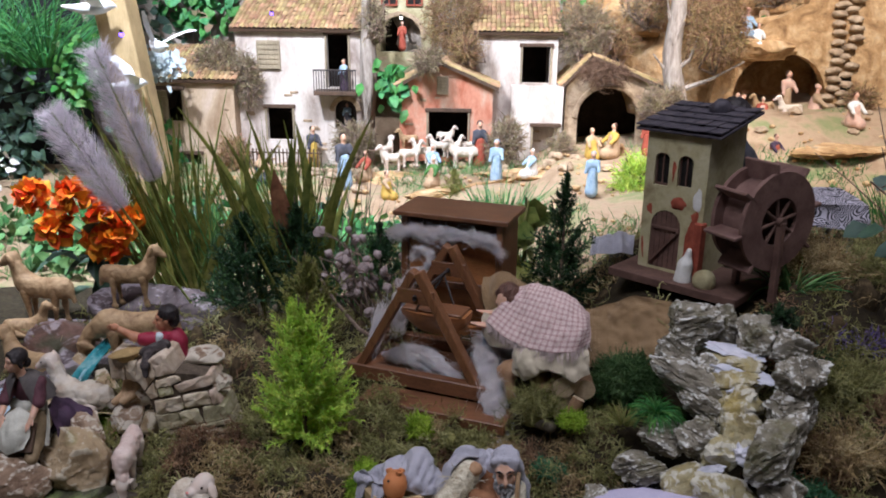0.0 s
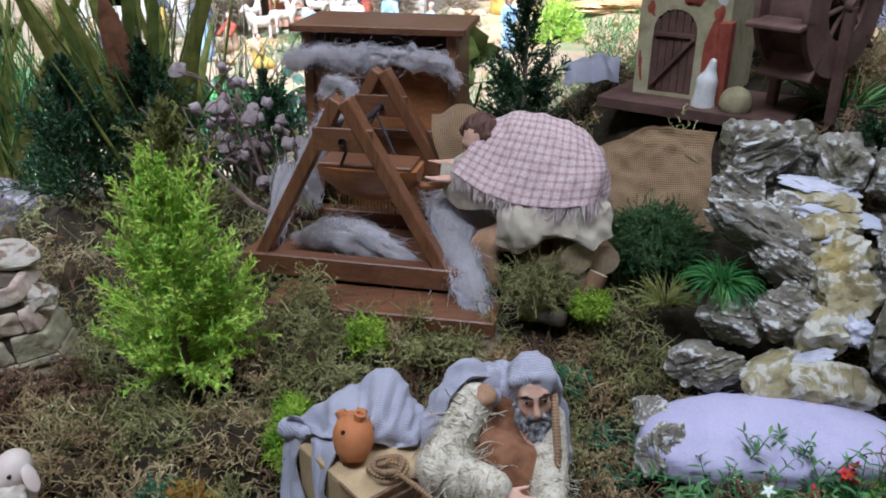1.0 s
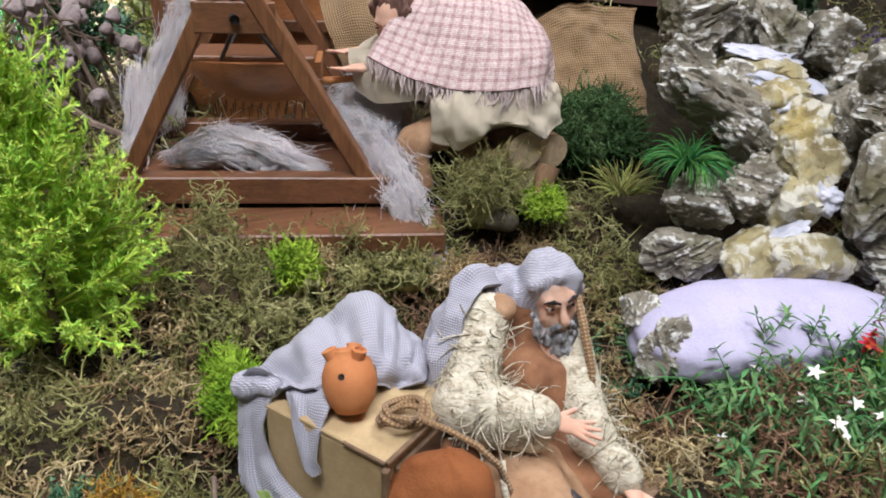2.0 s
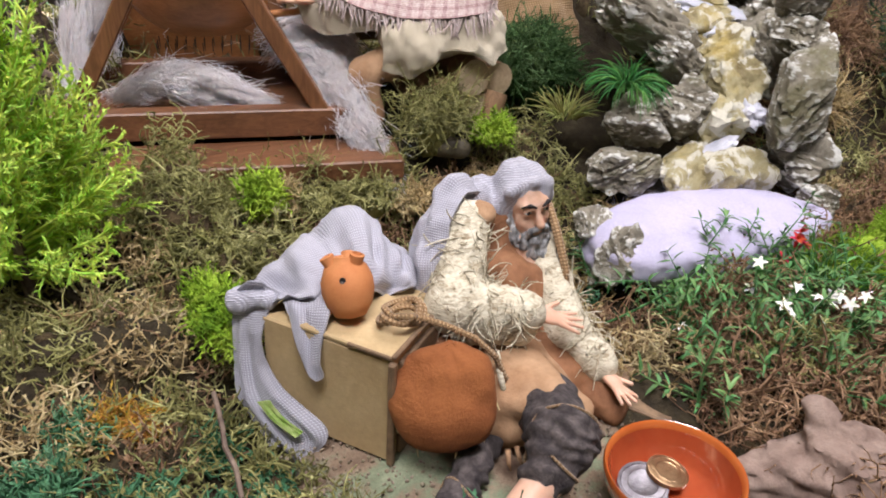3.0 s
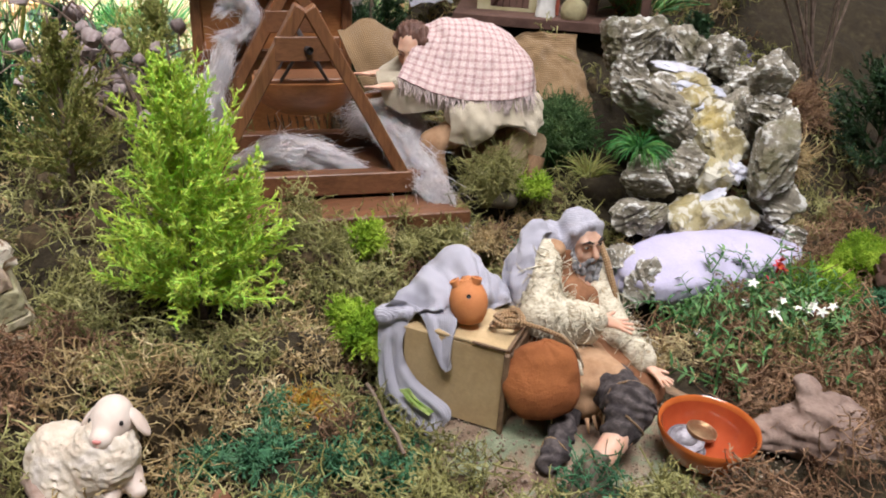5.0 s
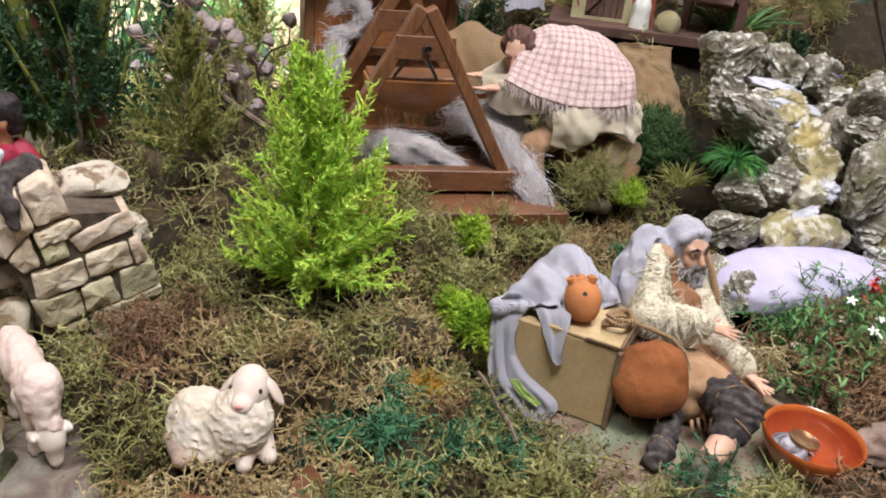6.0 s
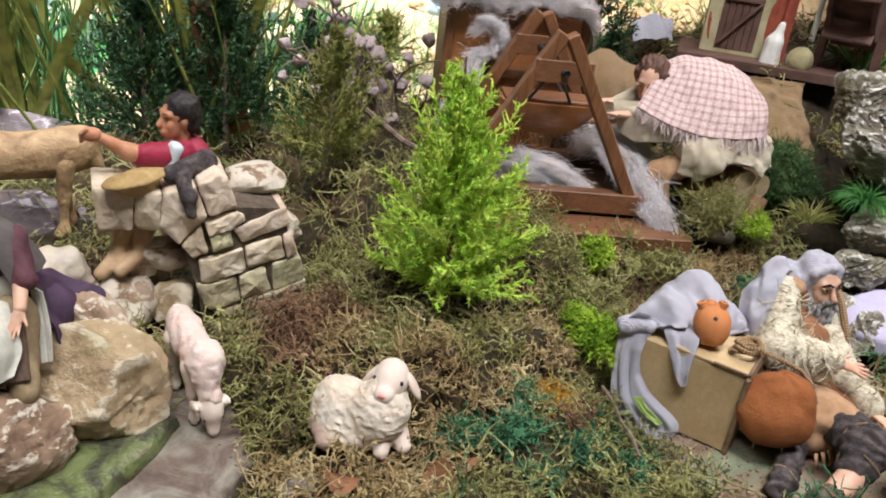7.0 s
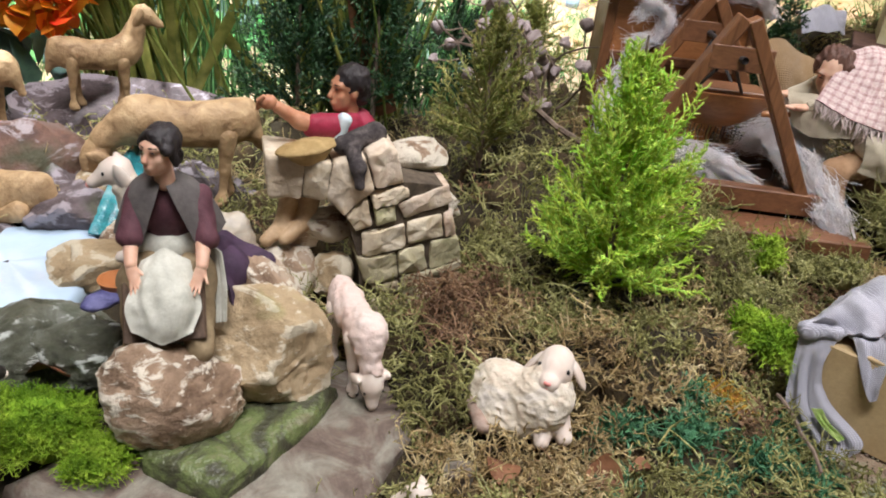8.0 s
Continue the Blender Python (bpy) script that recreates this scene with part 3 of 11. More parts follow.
class Geo:
    def __init__(self):
        self.v, self.f, self.m, self.s, self.uv, self.n = [], [], [], [], [], 0

    def add(self, V, F, mat=0, smooth=True, uv=None):
        V = np.asarray(V, float).reshape(-1, 3)
        self.v.append(V)
        self.uv.append(np.zeros((len(V), 2)) if uv is None else np.asarray(uv, float).reshape(-1, 2))
        if isinstance(F, np.ndarray):
            groups = [F]
        else:
            by = {}
            for q in F:
                by.setdefault(len(q), []).append(q)
            groups = [np.array(g) for g in by.values()]
        for g in groups:
            self.f.append(g.astype(np.int64) + self.n)
            self.m.append(np.full(len(g), mat))
            self.s.append(np.full(len(g), smooth))
        self.n += len(V)
        return self

    def move(self, R=None, loc=(0, 0, 0), scale=1.0):
        R = np.eye(3) if R is None else R
        self.v = [(v * scale) @ R.T + np.asarray(loc, float) for v in self.v]
        return self

    def join(self, other, mat=None):
        for v, uv in zip(other.v, other.uv):
            self.v.append(v)
            self.uv.append(uv)
        for f, m, s in zip(other.f, other.m, other.s):
            self.f.append(f + self.n)
            self.m.append(m if mat is None else np.full(len(m), mat))
            self.s.append(s)
        self.n += other.n
        return self

    # --- shapes
    def loft(self, rings, mat=0, closed=True, caps=True, smooth=True, uvs=(1, 1)):
        rings = np.asarray(rings, float)
        R, N = rings.shape[:2]
        i, j = np.meshgrid(np.arange(R - 1), np.arange(N if closed else N - 1), indexing="ij")
        k = (j + 1) % N
        F = np.stack([i * N + j, i * N + k, (i + 1) * N + k, (i + 1) * N + j], -1).reshape(-1, 4)
        du = np.linalg.norm(np.diff(rings, axis=0), axis=2).mean(1)
        dv = np.linalg.norm(np.diff(rings, axis=1), axis=2).mean(0)
        u = np.concatenate([[0], np.cumsum(du)])
        w = np.concatenate([[0], np.cumsum(dv)])
        uv = np.stack(np.meshgrid(u, w, indexing="ij"), -1) * np.array(uvs)
        self.add(rings.reshape(-1, 3), F, mat, smooth, uv)
        if caps and closed:
            b = self.n - R * N
            self.f += [np.array([list(range(b + N - 1, b - 1, -1))]), np.array([list(range(b + (R - 1) * N, b + R * N))])]
            self.m += [np.array([mat])] * 2
            self.s += [np.array([False])] * 2
        return self

    def tube(self, path, radii, sides=8, mat=0, caps=True, squash=1.0, up=(0, 0, 1)):
        P = np.asarray(path, float)
        radii = np.broadcast_to(np.asarray(radii, float), (len(P),))
        T = unit(np.gradient(P, axis=0))
        a = np.asarray(up, float)
        if abs(T[0] @ a) > 0.95:
            a = A(1, 0, 0) if abs(T[0][0]) < 0.9 else A(0, 1, 0)
        rings = []
        for p, t, r in zip(P, T, radii):
            a = unit(a - t * (a @ t))
            b = np.cross(t, a)
            th = np.arange(sides) * 2 * np.pi / sides
            rings.append(p + r * (np.cos(th)[:, None] * b + squash * np.sin(th)[:, None] * a))
        return self.loft(rings, mat, True, caps)

    def lathe(self, profile, n=32, centre=(0, 0, 0), mat=0, R=None):
        th = np.arange(n) * 2 * np.pi / n
        rings = np.array([[(r * np.cos(t), r * np.sin(t), z) for t in th] for r, z in profile])
        if R is not None:
            rings = rings @ R.T
        return self.loft(rings + np.asarray(centre, float), mat, True, False)

    def box(self, centre, size, R=None, mat=0, bevel=0.0015):
        h = np.asarray(size, float) / 2
        b = min(bevel, h.min() * 0.45)
        V, idx = [], {}
        for sx in (-1, 1):
            for sy in (-1, 1):
                for sz in (-1, 1):
                    for ax in range(3):
                        s = np.array([sx, sy, sz], float)
                        p = s * (h - b)
                        p[ax] = s[ax] * h[ax]
                        idx[sx, sy, sz, ax] = len(V)
                        V.append(p)
        F = []
        for ax in range(3):
            o1, o2 = (ax + 1) % 3, (ax + 2) % 3
            for s in (-1, 1):
                q = []
                for a1, a2 in ((-1, -1), (1, -1), (1, 1), (-1, 1)):
                    k = [0, 0, 0]
                    k[ax], k[o1], k[o2] = s, a1, a2
                    q.append(idx[(*k, ax)])
                F.append(q if s > 0 else q[::-1])
            for s1 in (-1, 1):
                for s2 in (-1, 1):
                    q = []
                    for e, oo in ((-1, o1), (-1, o2), (1, o2), (1, o1)):
                        k = [0, 0, 0]
                        k[ax], k[o1], k[o2] = e, s1, s2
                        q.append(idx[(*k, oo)])
                    F.append(q if s1 * s2 < 0 else q[::-1])
        for sx in (-1, 1):
            for sy in (-1, 1):
                for sz in (-1, 1):
                    q = [idx[sx, sy, sz, a] for a in range(3)]
                    F.append(q if sx * sy * sz > 0 else q[::-1])
        V = np.array(V)
        if R is not None:
            V = V @ np.asarray(R).T
        return self.add(V + np.asarray(centre, float), F, mat, False)

    def beam(self, a, b, w, h, up=(0, 0, 1), mat=0, bevel=0.001):
        """A squared timber from a to b: w across, h along up."""
        a, b = np.asarray(a, float), np.asarray(b, float)
        x = unit(b - a)
        z = unit(np.asarray(up, float) - x * (x @ np.asarray(up, float)))
        y = np.cross(z, x)
        return self.box((a + b) / 2, (np.linalg.norm(b - a), w, h), np.stack([x, y, z], 1), mat, bevel)

    def rock(self, centre, radii, seed, R=None, mat=0, sub=4, cuts=14, rough=0.12, low=0.72):
        V, F = ico(sub)
        r = np.random.default_rng(seed)
        N = unit(r.normal(size=(cuts, 3)))
        H = r.uniform(low, 1.0, cuts)
        D = V @ N.T
        k = np.where(D > 0.05, H / np.maximum(D, 0.05), 9).min(1)
        k = np.minimum(k, 1.08)
        P = V * k[:, None]
        P = P * (1 + rough * fbm(P, 2.3, 3, seed % 50)[:, None] + 0.25 * rough * vnoise(P, 11, seed % 40)[:, None])
        P = P * np.asarray(radii, float)
        if R is not None:
            P = P @ np.asarray(R).T
        return self.add(P + np.asarray(centre, float), F, mat, True)

    def data(self, name, mats, sharp=50):
        me = bpy.data.meshes.new(name)
        V = np.concatenate(self.v)
        loops = np.concatenate([f.ravel() for f in self.f]).astype(np.int32)
        tot = np.concatenate([np.full(len(f), f.shape[1]) for f in self.f])
        start = np.concatenate([[0], np.cumsum(tot)[:-1]]).astype(np.int32)
        me.vertices.add(len(V))
        me.vertices.foreach_set("co", V.astype(np.float32).ravel())
        me.loops.add(len(loops))
        me.loops.foreach_set("vertex_index", loops)
        me.polygons.add(len(tot))
        me.polygons.foreach_set("loop_start", start)
        me.polygons.foreach_set("material_index", np.concatenate(self.m).astype(np.int32))
        me.polygons.foreach_set("use_smooth", np.concatenate(self.s).astype(bool))
        uv = np.concatenate(self.uv)
        me.uv_layers.new(name="UV").data.foreach_set("uv", uv[loops].astype(np.float32).ravel())
        me.update(calc_edges=True)
        me.validate()
        if sharp and len(V) < 60000:
            me.set_sharp_from_angle(angle=radians(sharp))
        for m in mats if isinstance(mats, (list, tuple)) else [mats]:
            me.materials.append(M[m] if isinstance(m, str) else m)
        return me


ICO = {}


def ico(sub):
    if sub not in ICO:
        bm = bmesh.new()
        bmesh.ops.create_icosphere(bm, subdivisions=sub, radius=1)
        bm.verts.index_update()
        ICO[sub] = (np.array([v.co[:] for v in bm.verts]), np.array([[v.index for v in f.verts] for f in bm.faces]))
        bm.free()
    return ICO[sub]


def sculpt(prims, vox, k=0.004, relief=None, mat=0):
    """One smooth skin over blended balls ('e', centre, radii[, turn]) and rounded limbs ('c', a, b, ra, rb)."""
    lo, hi = [], []
    for p in prims:
        if p[0] == "e":
            r = max(p[2])
            lo.append(np.asarray(p[1]) - r), hi.append(np.asarray(p[1]) + r)
        else:
            r = max(p[3], p[4])
            lo.append(np.minimum(p[1], p[2]) - r), hi.append(np.maximum(p[1], p[2]) + r)
    lo, hi = np.min(lo, 0) - 3 * vox - k, np.max(hi, 0) + 3 * vox + k
    n = np.ceil((hi - lo) / vox).astype(int) + 1
    ax = [lo[i] + vox * np.arange(n[i]) for i in range(3)]
    P = np.stack(np.meshgrid(*ax, indexing="ij"), -1).reshape(-1, 3)
    D = np.full(len(P), 1.0)
    for p in prims:
        if p[0] == "e":
            q = P - np.asarray(p[1], float)
            if len(p) > 3:
                q = q @ np.asarray(p[3])
            r = np.asarray(p[2], float)
            k0 = np.linalg.norm(q / r, axis=1)
            k1 = np.linalg.norm(q / r ** 2, axis=1) + 1e-9
            d = k0 * (k0 - 1) / k1
        else:
            a, b = np.asarray(p[1], float), np.asarray(p[2], float)
            ba = b - a
            h = np.clip(((P - a) @ ba) / (ba @ ba), 0, 1)
            d = np.linalg.norm(P - a - h[:, None] * ba, axis=1) - (p[3] + (p[4] - p[3]) * h)
        kk = p[5] if p[0] == "c" and len(p) > 5 else k
        h = np.maximum(kk - np.abs(D - d), 0) / kk
        D = np.minimum(D, d) - h * h * kk * 0.25
    if relief is not None:
        near = np.abs(D) < 5 * vox + 0.004
        D[near] += relief(P[near])
    D = D.reshape(n)
    S = D < 0
    cell = np.zeros(n - 1, bool)
    full = np.ones(n - 1, bool)
    for dx in (0, 1):
        for dy in (0, 1):
            for dz in (0, 1):
                s = S[dx:n[0] - 1 + dx, dy:n[1] - 1 + dy, dz:n[2] - 1 + dz]
                cell |= s
                full &= s
    cell &= ~full
    C = np.argwhere(cell)
    idx = np.full(n - 1, -1)
    idx[cell] = np.arange(len(C))
    acc, cnt = np.zeros((len(C), 3)), np.zeros(len(C))
    corners = [(0, 0, 0), (1, 0, 0), (0, 1, 0), (1, 1, 0), (0, 0, 1), (1, 0, 1), (0, 1, 1), (1, 1, 1)]
    for i in range(8):
        for j in range(i + 1, 8):
            if sum(a != b for a, b in zip(corners[i], corners[j])) != 1:
                continue
            ca, cb = np.array(corners[i]), np.array(corners[j])
            da, db = D[tuple((C + ca).T)], D[tuple((C + cb).T)]
            x = (da < 0) != (db < 0)
            t = np.where(x, da / np.where(x, da - db, 1), 0)
            acc += np.where(x[:, None], ca + t[:, None] * (cb - ca), 0)
            cnt += x
    V = lo + vox * (C + acc / np.maximum(cnt, 1)[:, None])
    F = []
    for a in range(3):
        b, c = (a + 1) % 3, (a + 2) % 3
        s0 = [slice(None)] * 3
        s1 = [slice(None)] * 3
        s0[a], s1[a] = slice(0, -1), slice(1, None)
        X = np.argwhere(S[tuple(s0)] != S[tuple(s1)])
        X = X[(X[:, b] > 0) & (X[:, c] > 0) & (X[:, b] < n[b] - 1) & (X[:, c] < n[c] - 1)]
        eb, ec = np.eye(3, dtype=int)[b], np.eye(3, dtype=int)[c]
        q = np.stack([idx[tuple((X - eb - ec).T)], idx[tuple((X - ec).T)], idx[tuple(X.T)], idx[tuple((X - eb).T)]], 1)
        flip = ~S[tuple(X.T)]
        q[flip] = q[flip][:, ::-1]
        F.append(q)
    g = Geo()
    return g.add(V, np.concatenate(F), mat, True, np.stack([V[:, 0] * 0.8 + V[:, 1] * 0.6, V[:, 2] + 0.35 * V[:, 1]], -1))


def strands(root, way, length, rad, segs=7, sides=3, curl=0.5, jitter=0.25, pull=(0, 0, 0), r=None, taper=0.6):
    """Many thin curling threads as one array of tubes: points and quads."""
    r = r or rng
    root, d = np.asarray(root, float), unit(way)
    N = len(root)
    length = np.broadcast_to(length, (N,))
    rad = np.broadcast_to(rad, (N,))
    axis = unit(r.normal(size=(N, 3)))
    ang = curl * r.normal(size=(N, 1))
    pts, dirs = [root], [d]
    for s in range(segs):
        d = d * np.cos(ang) + np.cross(axis, d) * np.sin(ang)
        d = unit(d + jitter * r.normal(size=(N, 3)) * 0.6 + np.asarray(pull, float))
        pts.append(pts[-1] + d * (length / segs)[:, None])
        dirs.append(d)
    P, T = np.stack(pts, 1), np.stack(dirs, 1)
    ref = unit(r.normal(size=(N, 1, 3)))
    a = unit(np.cross(T, ref))
    b = np.cross(T, a)
    th = np.arange(sides) * 2 * np.pi / sides
    tp = (1 - taper * np.linspace(0, 1, segs + 1) ** 2)[None, :, None, None]
    ring = P[:, :, None] + (rad[:, None, None, None] * tp) * (np.cos(th)[:, None] * a[:, :, None] + np.sin(th)[:, None] * b[:, :, None])
    V = ring.reshape(-1, 3)
    S1 = segs + 1
    i, s, k = np.meshgrid(np.arange(N), np.arange(segs), np.arange(sides), indexing="ij")
    b0 = (i * S1 + s) * sides
    b1 = b0 + sides
    k2 = (k + 1) % sides
    F = np.stack([b0 + k, b0 + k2, b1 + k2, b1 + k], -1).reshape(-1, 4)
    return V, F


def slivers(root, way, length, rad, r):
    """Many small needle leaves, each a bent sliver of two faces."""
    root, d = np.asarray(root, float), unit(way)
    n = len(root)
    L = np.broadcast_to(length, (n,))[:, None]
    w = np.broadcast_to(rad, (n,))[:, None] * 1.25
    a = unit(np.cross(d, r.normal(size=(n, 3))))
    b = np.cross(d, a)
    V = np.stack([root, root + d * L * 0.45 + a * w + b * w * 0.4, root + d * L, root + d * L * 0.45 - a * w + b * w * 0.4], 1).reshape(-1, 3)
    i = (np.arange(n) * 4)[:, None]
    return V, np.concatenate([i + np.array([0, 1, 2]), i + np.array([0, 2, 3])])


def leaves(root, way, up, length, width, bend=0.25, mat=0, geo=None, r=None):
    """Many folded leaves, six points each."""
    geo = geo or Geo()
    root, x = np.asarray(root, float), unit(way)
    y = unit(np.cross(np.asarray(up, float), x))
    z = np.cross(x, y)
    L = np.broadcast_to(length, (len(root),))[:, None]
    W = np.broadcast_to(width, (len(root),))[:, None]
    pts = [root, root + x * L * 0.35 + y * W * 0.5 + z * L * 0.06, root + x * L * 0.4 - z * L * 0.02, root + x * L * 0.35 - y * W * 0.5 + z * L * 0.06,
           root + x * L * 0.72 + y * W * 0.36 - z * L * bend * 0.3, root + x * L * 0.75 - z * L * bend * 0.5, root + x * L * 0.72 - y * W * 0.36 - z * L * bend * 0.3, root + x * L - z * L * bend]
    V = np.stack(pts, 1).reshape(-1, 3)
    b = (np.arange(len(root)) * 8)[:, None]
    quads = np.concatenate([b + np.array(q) for q in ([1, 4, 5, 2], [2, 5, 6, 3])])
    tris = np.concatenate([b + np.array(q) for q in ([0, 1, 2], [0, 2, 3], [4, 7, 5], [5, 7, 6])])
    geo.add(V, quads, mat, True)
    geo.f.append(tris + geo.n - len(V))
    geo.m.append(np.full(len(tris), mat))
    geo.s.append(np.full(len(tris), True))
    return geo


def panel(outer, holes, thick, place, mat=0, geo=None):
    """A wall of that thickness with openings: outlines in (u, v), laid by the function place(u, v, depth)."""
    geo = geo or Geo()
    bm = bmesh.new()
    loops = []
    for poly in [outer, *holes]:
        vs = [bm.verts.new((u, v, 0)) for u, v in poly]
        loops.append(vs)
        for i in range(len(vs)):
            bm.edges.new((vs[i], vs[(i + 1) % len(vs)]))
    bmesh.ops.triangle_fill(bm, use_beauty=True, edges=bm.edges[:], normal=(0, 0, 1))
    bm.verts.index_update()
    UV = np.array([v.co[:2] for v in bm.verts])
    T = np.array([[v.index for v in f.verts] for f in bm.faces])
    N = len(UV)
    V = np.array([place(u, v, 0) for u, v in UV] + [place(u, v, thick) for u, v in UV])
    F = [list(t) for t in T] + [[t[2] + N, t[1] + N, t[0] + N] for t in T]
    for li, vs in enumerate(loops):
        ids = [v.index for v in vs]
        for i in range(len(ids)):
            a, b = ids[i], ids[(i + 1) % len(ids)]
            F.append([b, a, a + N, b + N])
    bm.free()
    return geo.add(V, F, mat, False)


def rect(u0, v0, u1, v1):
    return [(u0, v0), (u1, v0), (u1, v1), (u0, v1)]


def arch(u0, v0, u1, v1, n=10, rise=None):
    """An opening with a round head: v1 is its crown."""
    c, r = (u0 + u1) / 2, (u1 - u0) / 2
    rise = rise or r
    return [(u0, v0), (u1, v0)] + [(c + r * math.cos(a), v1 - rise + rise * math.sin(a)) for a in np.linspace(0, math.pi, n)]


# ---------------------------------------------------------------- objects
def thing(name, loc, label, category, group="", kind=""):
    """An empty at the base of a thing, to hold its parts."""
    ob = new(name)
    ob.empty_display_size = 0.02
    ob.location = loc
    return tagged(ob, label, category, group, kind)


def part(name, geo, mats, parent=None, label="", kind="", sharp=50, data=None):
    """One mesh, in the world's metres, under a thing or a part."""
    ob = new(name, data or geo.data(name, mats, sharp))
    if parent is not None:
        ob.parent = parent
        if parent.type == "EMPTY":
            ob.matrix_parent_inverse = Matrix.Translation(parent.location).inverted()
    return tagged(ob, label, kind=kind)


def solo(name, geo, mats, label, category, group="", kind="", sharp=50):
    return tagged(new(name, geo.data(name, mats, sharp)), label, category, group, kind)
# ---------------------------------------------------------------- ground and hall
def ground_z(x, y):
    x, y = np.asarray(x, float), np.asarray(y, float)
    z = 0.072 + 0.05 * sm(y, 0.82, 1.0) * sm(x, -0.3, -0.1)
    z = z + 0.09 * sm(y, 0.92, 1.12) * sm(x, 0.2, 0.3) + 0.025 * sm(y, 1.05, 1.2) * sm(x, -0.2, 0.0)
    z = z + 0.035 * sm(x, 0.36, 0.5) * sm(y, 0.7, 0.95)
    z = z * (1 - 0.55 * sm(y, 1.32, 1.6)) + 0.03 * sm(y, 1.9, 2.5)
    z = z + 0.13 * sm(y, 2.3, 2.75) * sm(x, 0.55, 0.95)
    z = z + 0.5 * sm(y, 3.05, 3.5) - 0.03 * sm(-y, -0.55, 0.2)
    return z


# places kept clear of moss: x, y and half widths
KEEP = ((0.03, 0.715, 0.095, 0.085), (-0.035, 0.765, 0.05, 0.05), (0.0, 1.06, 0.11, 0.085), (0.30, 0.93, 0.085, 0.12), (0.235, 0.80, 0.075, 0.045), (0.075, 0.648, 0.064, 0.058), (0.138, 0.618, 0.030, 0.024),
                           (-0.345, 0.965, 0.075, 0.04), (-0.46, 0.83, 0.075, 0.075), (-0.272, 0.818, 0.030, 0.027), (-0.36, 0.86, 0.03, 0.05), (0.35, 1.18, 0.11, 0.11), (0.12, 1.0, 0.07, 0.06), (-0.41, 0.795, 0.08, 0.035), (-0.57, 1.03, 0.07, 0.1), (-0.155, 0.915, 0.022, 0.02), (-0.5, 1.15, 0.09, 0.06))


# moss heaps and one hollow: x, y, half widths, height
HEAPS = ((-0.172, 0.843, 0.050, 0.024, 0.038), (-0.115, 0.842, 0.030, 0.022, 0.038), (-0.306, 0.864, 0.026, 0.030, 0.030), (-0.255, 0.930, 0.050, 0.040, 0.018), (-0.065, 0.908, 0.030, 0.028, 0.016), (-0.19, 0.806, 0.040, 0.016, 0.016), (-0.074, 0.850, 0.018, 0.026, -0.014), (-0.18, 0.748, 0.05, 0.02, 0.012))


def mound(x, y):
    """Uneven moss surface over the ground."""
    P = np.stack([x, y, np.zeros_like(x)], -1)
    near = sm(y, 0.4, 0.6) * (1 - sm(y, 1.35, 1.6))
    bare = np.exp(-(((x + 0.40) / 0.09) ** 2 + ((y - 0.80) / 0.05) ** 2)) + np.exp(-(((x - 0.02) / 0.10) ** 2 + ((y - 0.70) / 0.09) ** 2))
    for cx, cy, rx, ry in KEEP:
        bare = np.maximum(bare, np.exp(-0.7 * (((x - cx) / rx) ** 2 + ((y - cy) / ry) ** 2)))
    lump = 0.034 * vnoise(P, 13, 3) + 0.014 * vnoise(P, 30, 5) + 0.004
    heap = sum(h * np.exp(-((x - cx) / rx) ** 2 - ((y - cy) / ry) ** 2) for cx, cy, rx, ry, h in HEAPS)
    return ground_z(x, y) + near * (1 - np.clip(bare, 0, 1)) * (np.maximum(lump, -0.012) * 0.9 + heap)


def ground_mesh():
    xs = np.concatenate([np.linspace(-3.2, -0.8, 40), np.linspace(-0.79, 0.79, 170), np.linspace(0.8, 3.2, 40)])
    ys = np.concatenate([np.linspace(-0.6, 0.5, 20), np.linspace(0.51, 1.6, 130), np.linspace(1.62, 3.9, 70)])
    X, Y = np.meshgrid(xs, ys, indexing="ij")
    Z = mound(X.ravel(), Y.ravel())
    far = sm(Y.ravel(), 1.5, 1.8)
    P = np.stack([X.ravel(), Y.ravel(), Z], -1)
    P[:, 2] += 0.006 * fbm(P, 14, 3, 2) + far * 0.012 * fbm(P, 7, 2, 8)
    nx, ny = len(xs), len(ys)
    i, j = np.meshgrid(np.arange(nx - 1), np.arange(ny - 1), indexing="ij")
    F = np.stack([i * ny + j, (i + 1) * ny + j, (i + 1) * ny + j + 1, i * ny + j + 1], -1).reshape(-1, 4)
    g = Geo()
    near = P[F[:, 0], 1] < 1.62
    g.add(P, F[near], 0)
    g.f.append(F[~near]), g.m.append(np.full((~near).sum(), 1)), g.s.append(np.full((~near).sum(), True))
    return g


solo("ground", ground_mesh(), ["soil", "sand"], "dark soil and pale sand ground of the crib landscape", "ground", kind="structure")


def hall():
    for name, c, s, mat in (
        ("floor", (0, 1.0, -0.95), (9, 8, 0.1), "hall_floor"), ("ceiling", (0, 1.0, 2.75), (9, 8, 0.1), "hall_wall"),
        ("wall_north", (0, 4.55, 0.9), (9, 0.1, 3.7), "hall_wall"), ("wall_south", (0, -2.95, 0.9), (9, 0.1, 3.7), "hall_wall"),
        ("wall_west", (-4.45, 0.8, 0.9), (0.1, 7.4, 3.7), "hall_wall"), ("wall_east", (4.45, 0.8, 0.9), (0.1, 7.4, 3.7), "hall_wall"),
    ):
        solo(name, Geo().box(c, s, bevel=0), mat, "plain %s of the exhibition hall" % name.split("_")[0], name.split("_")[0], kind="structure")


hall()
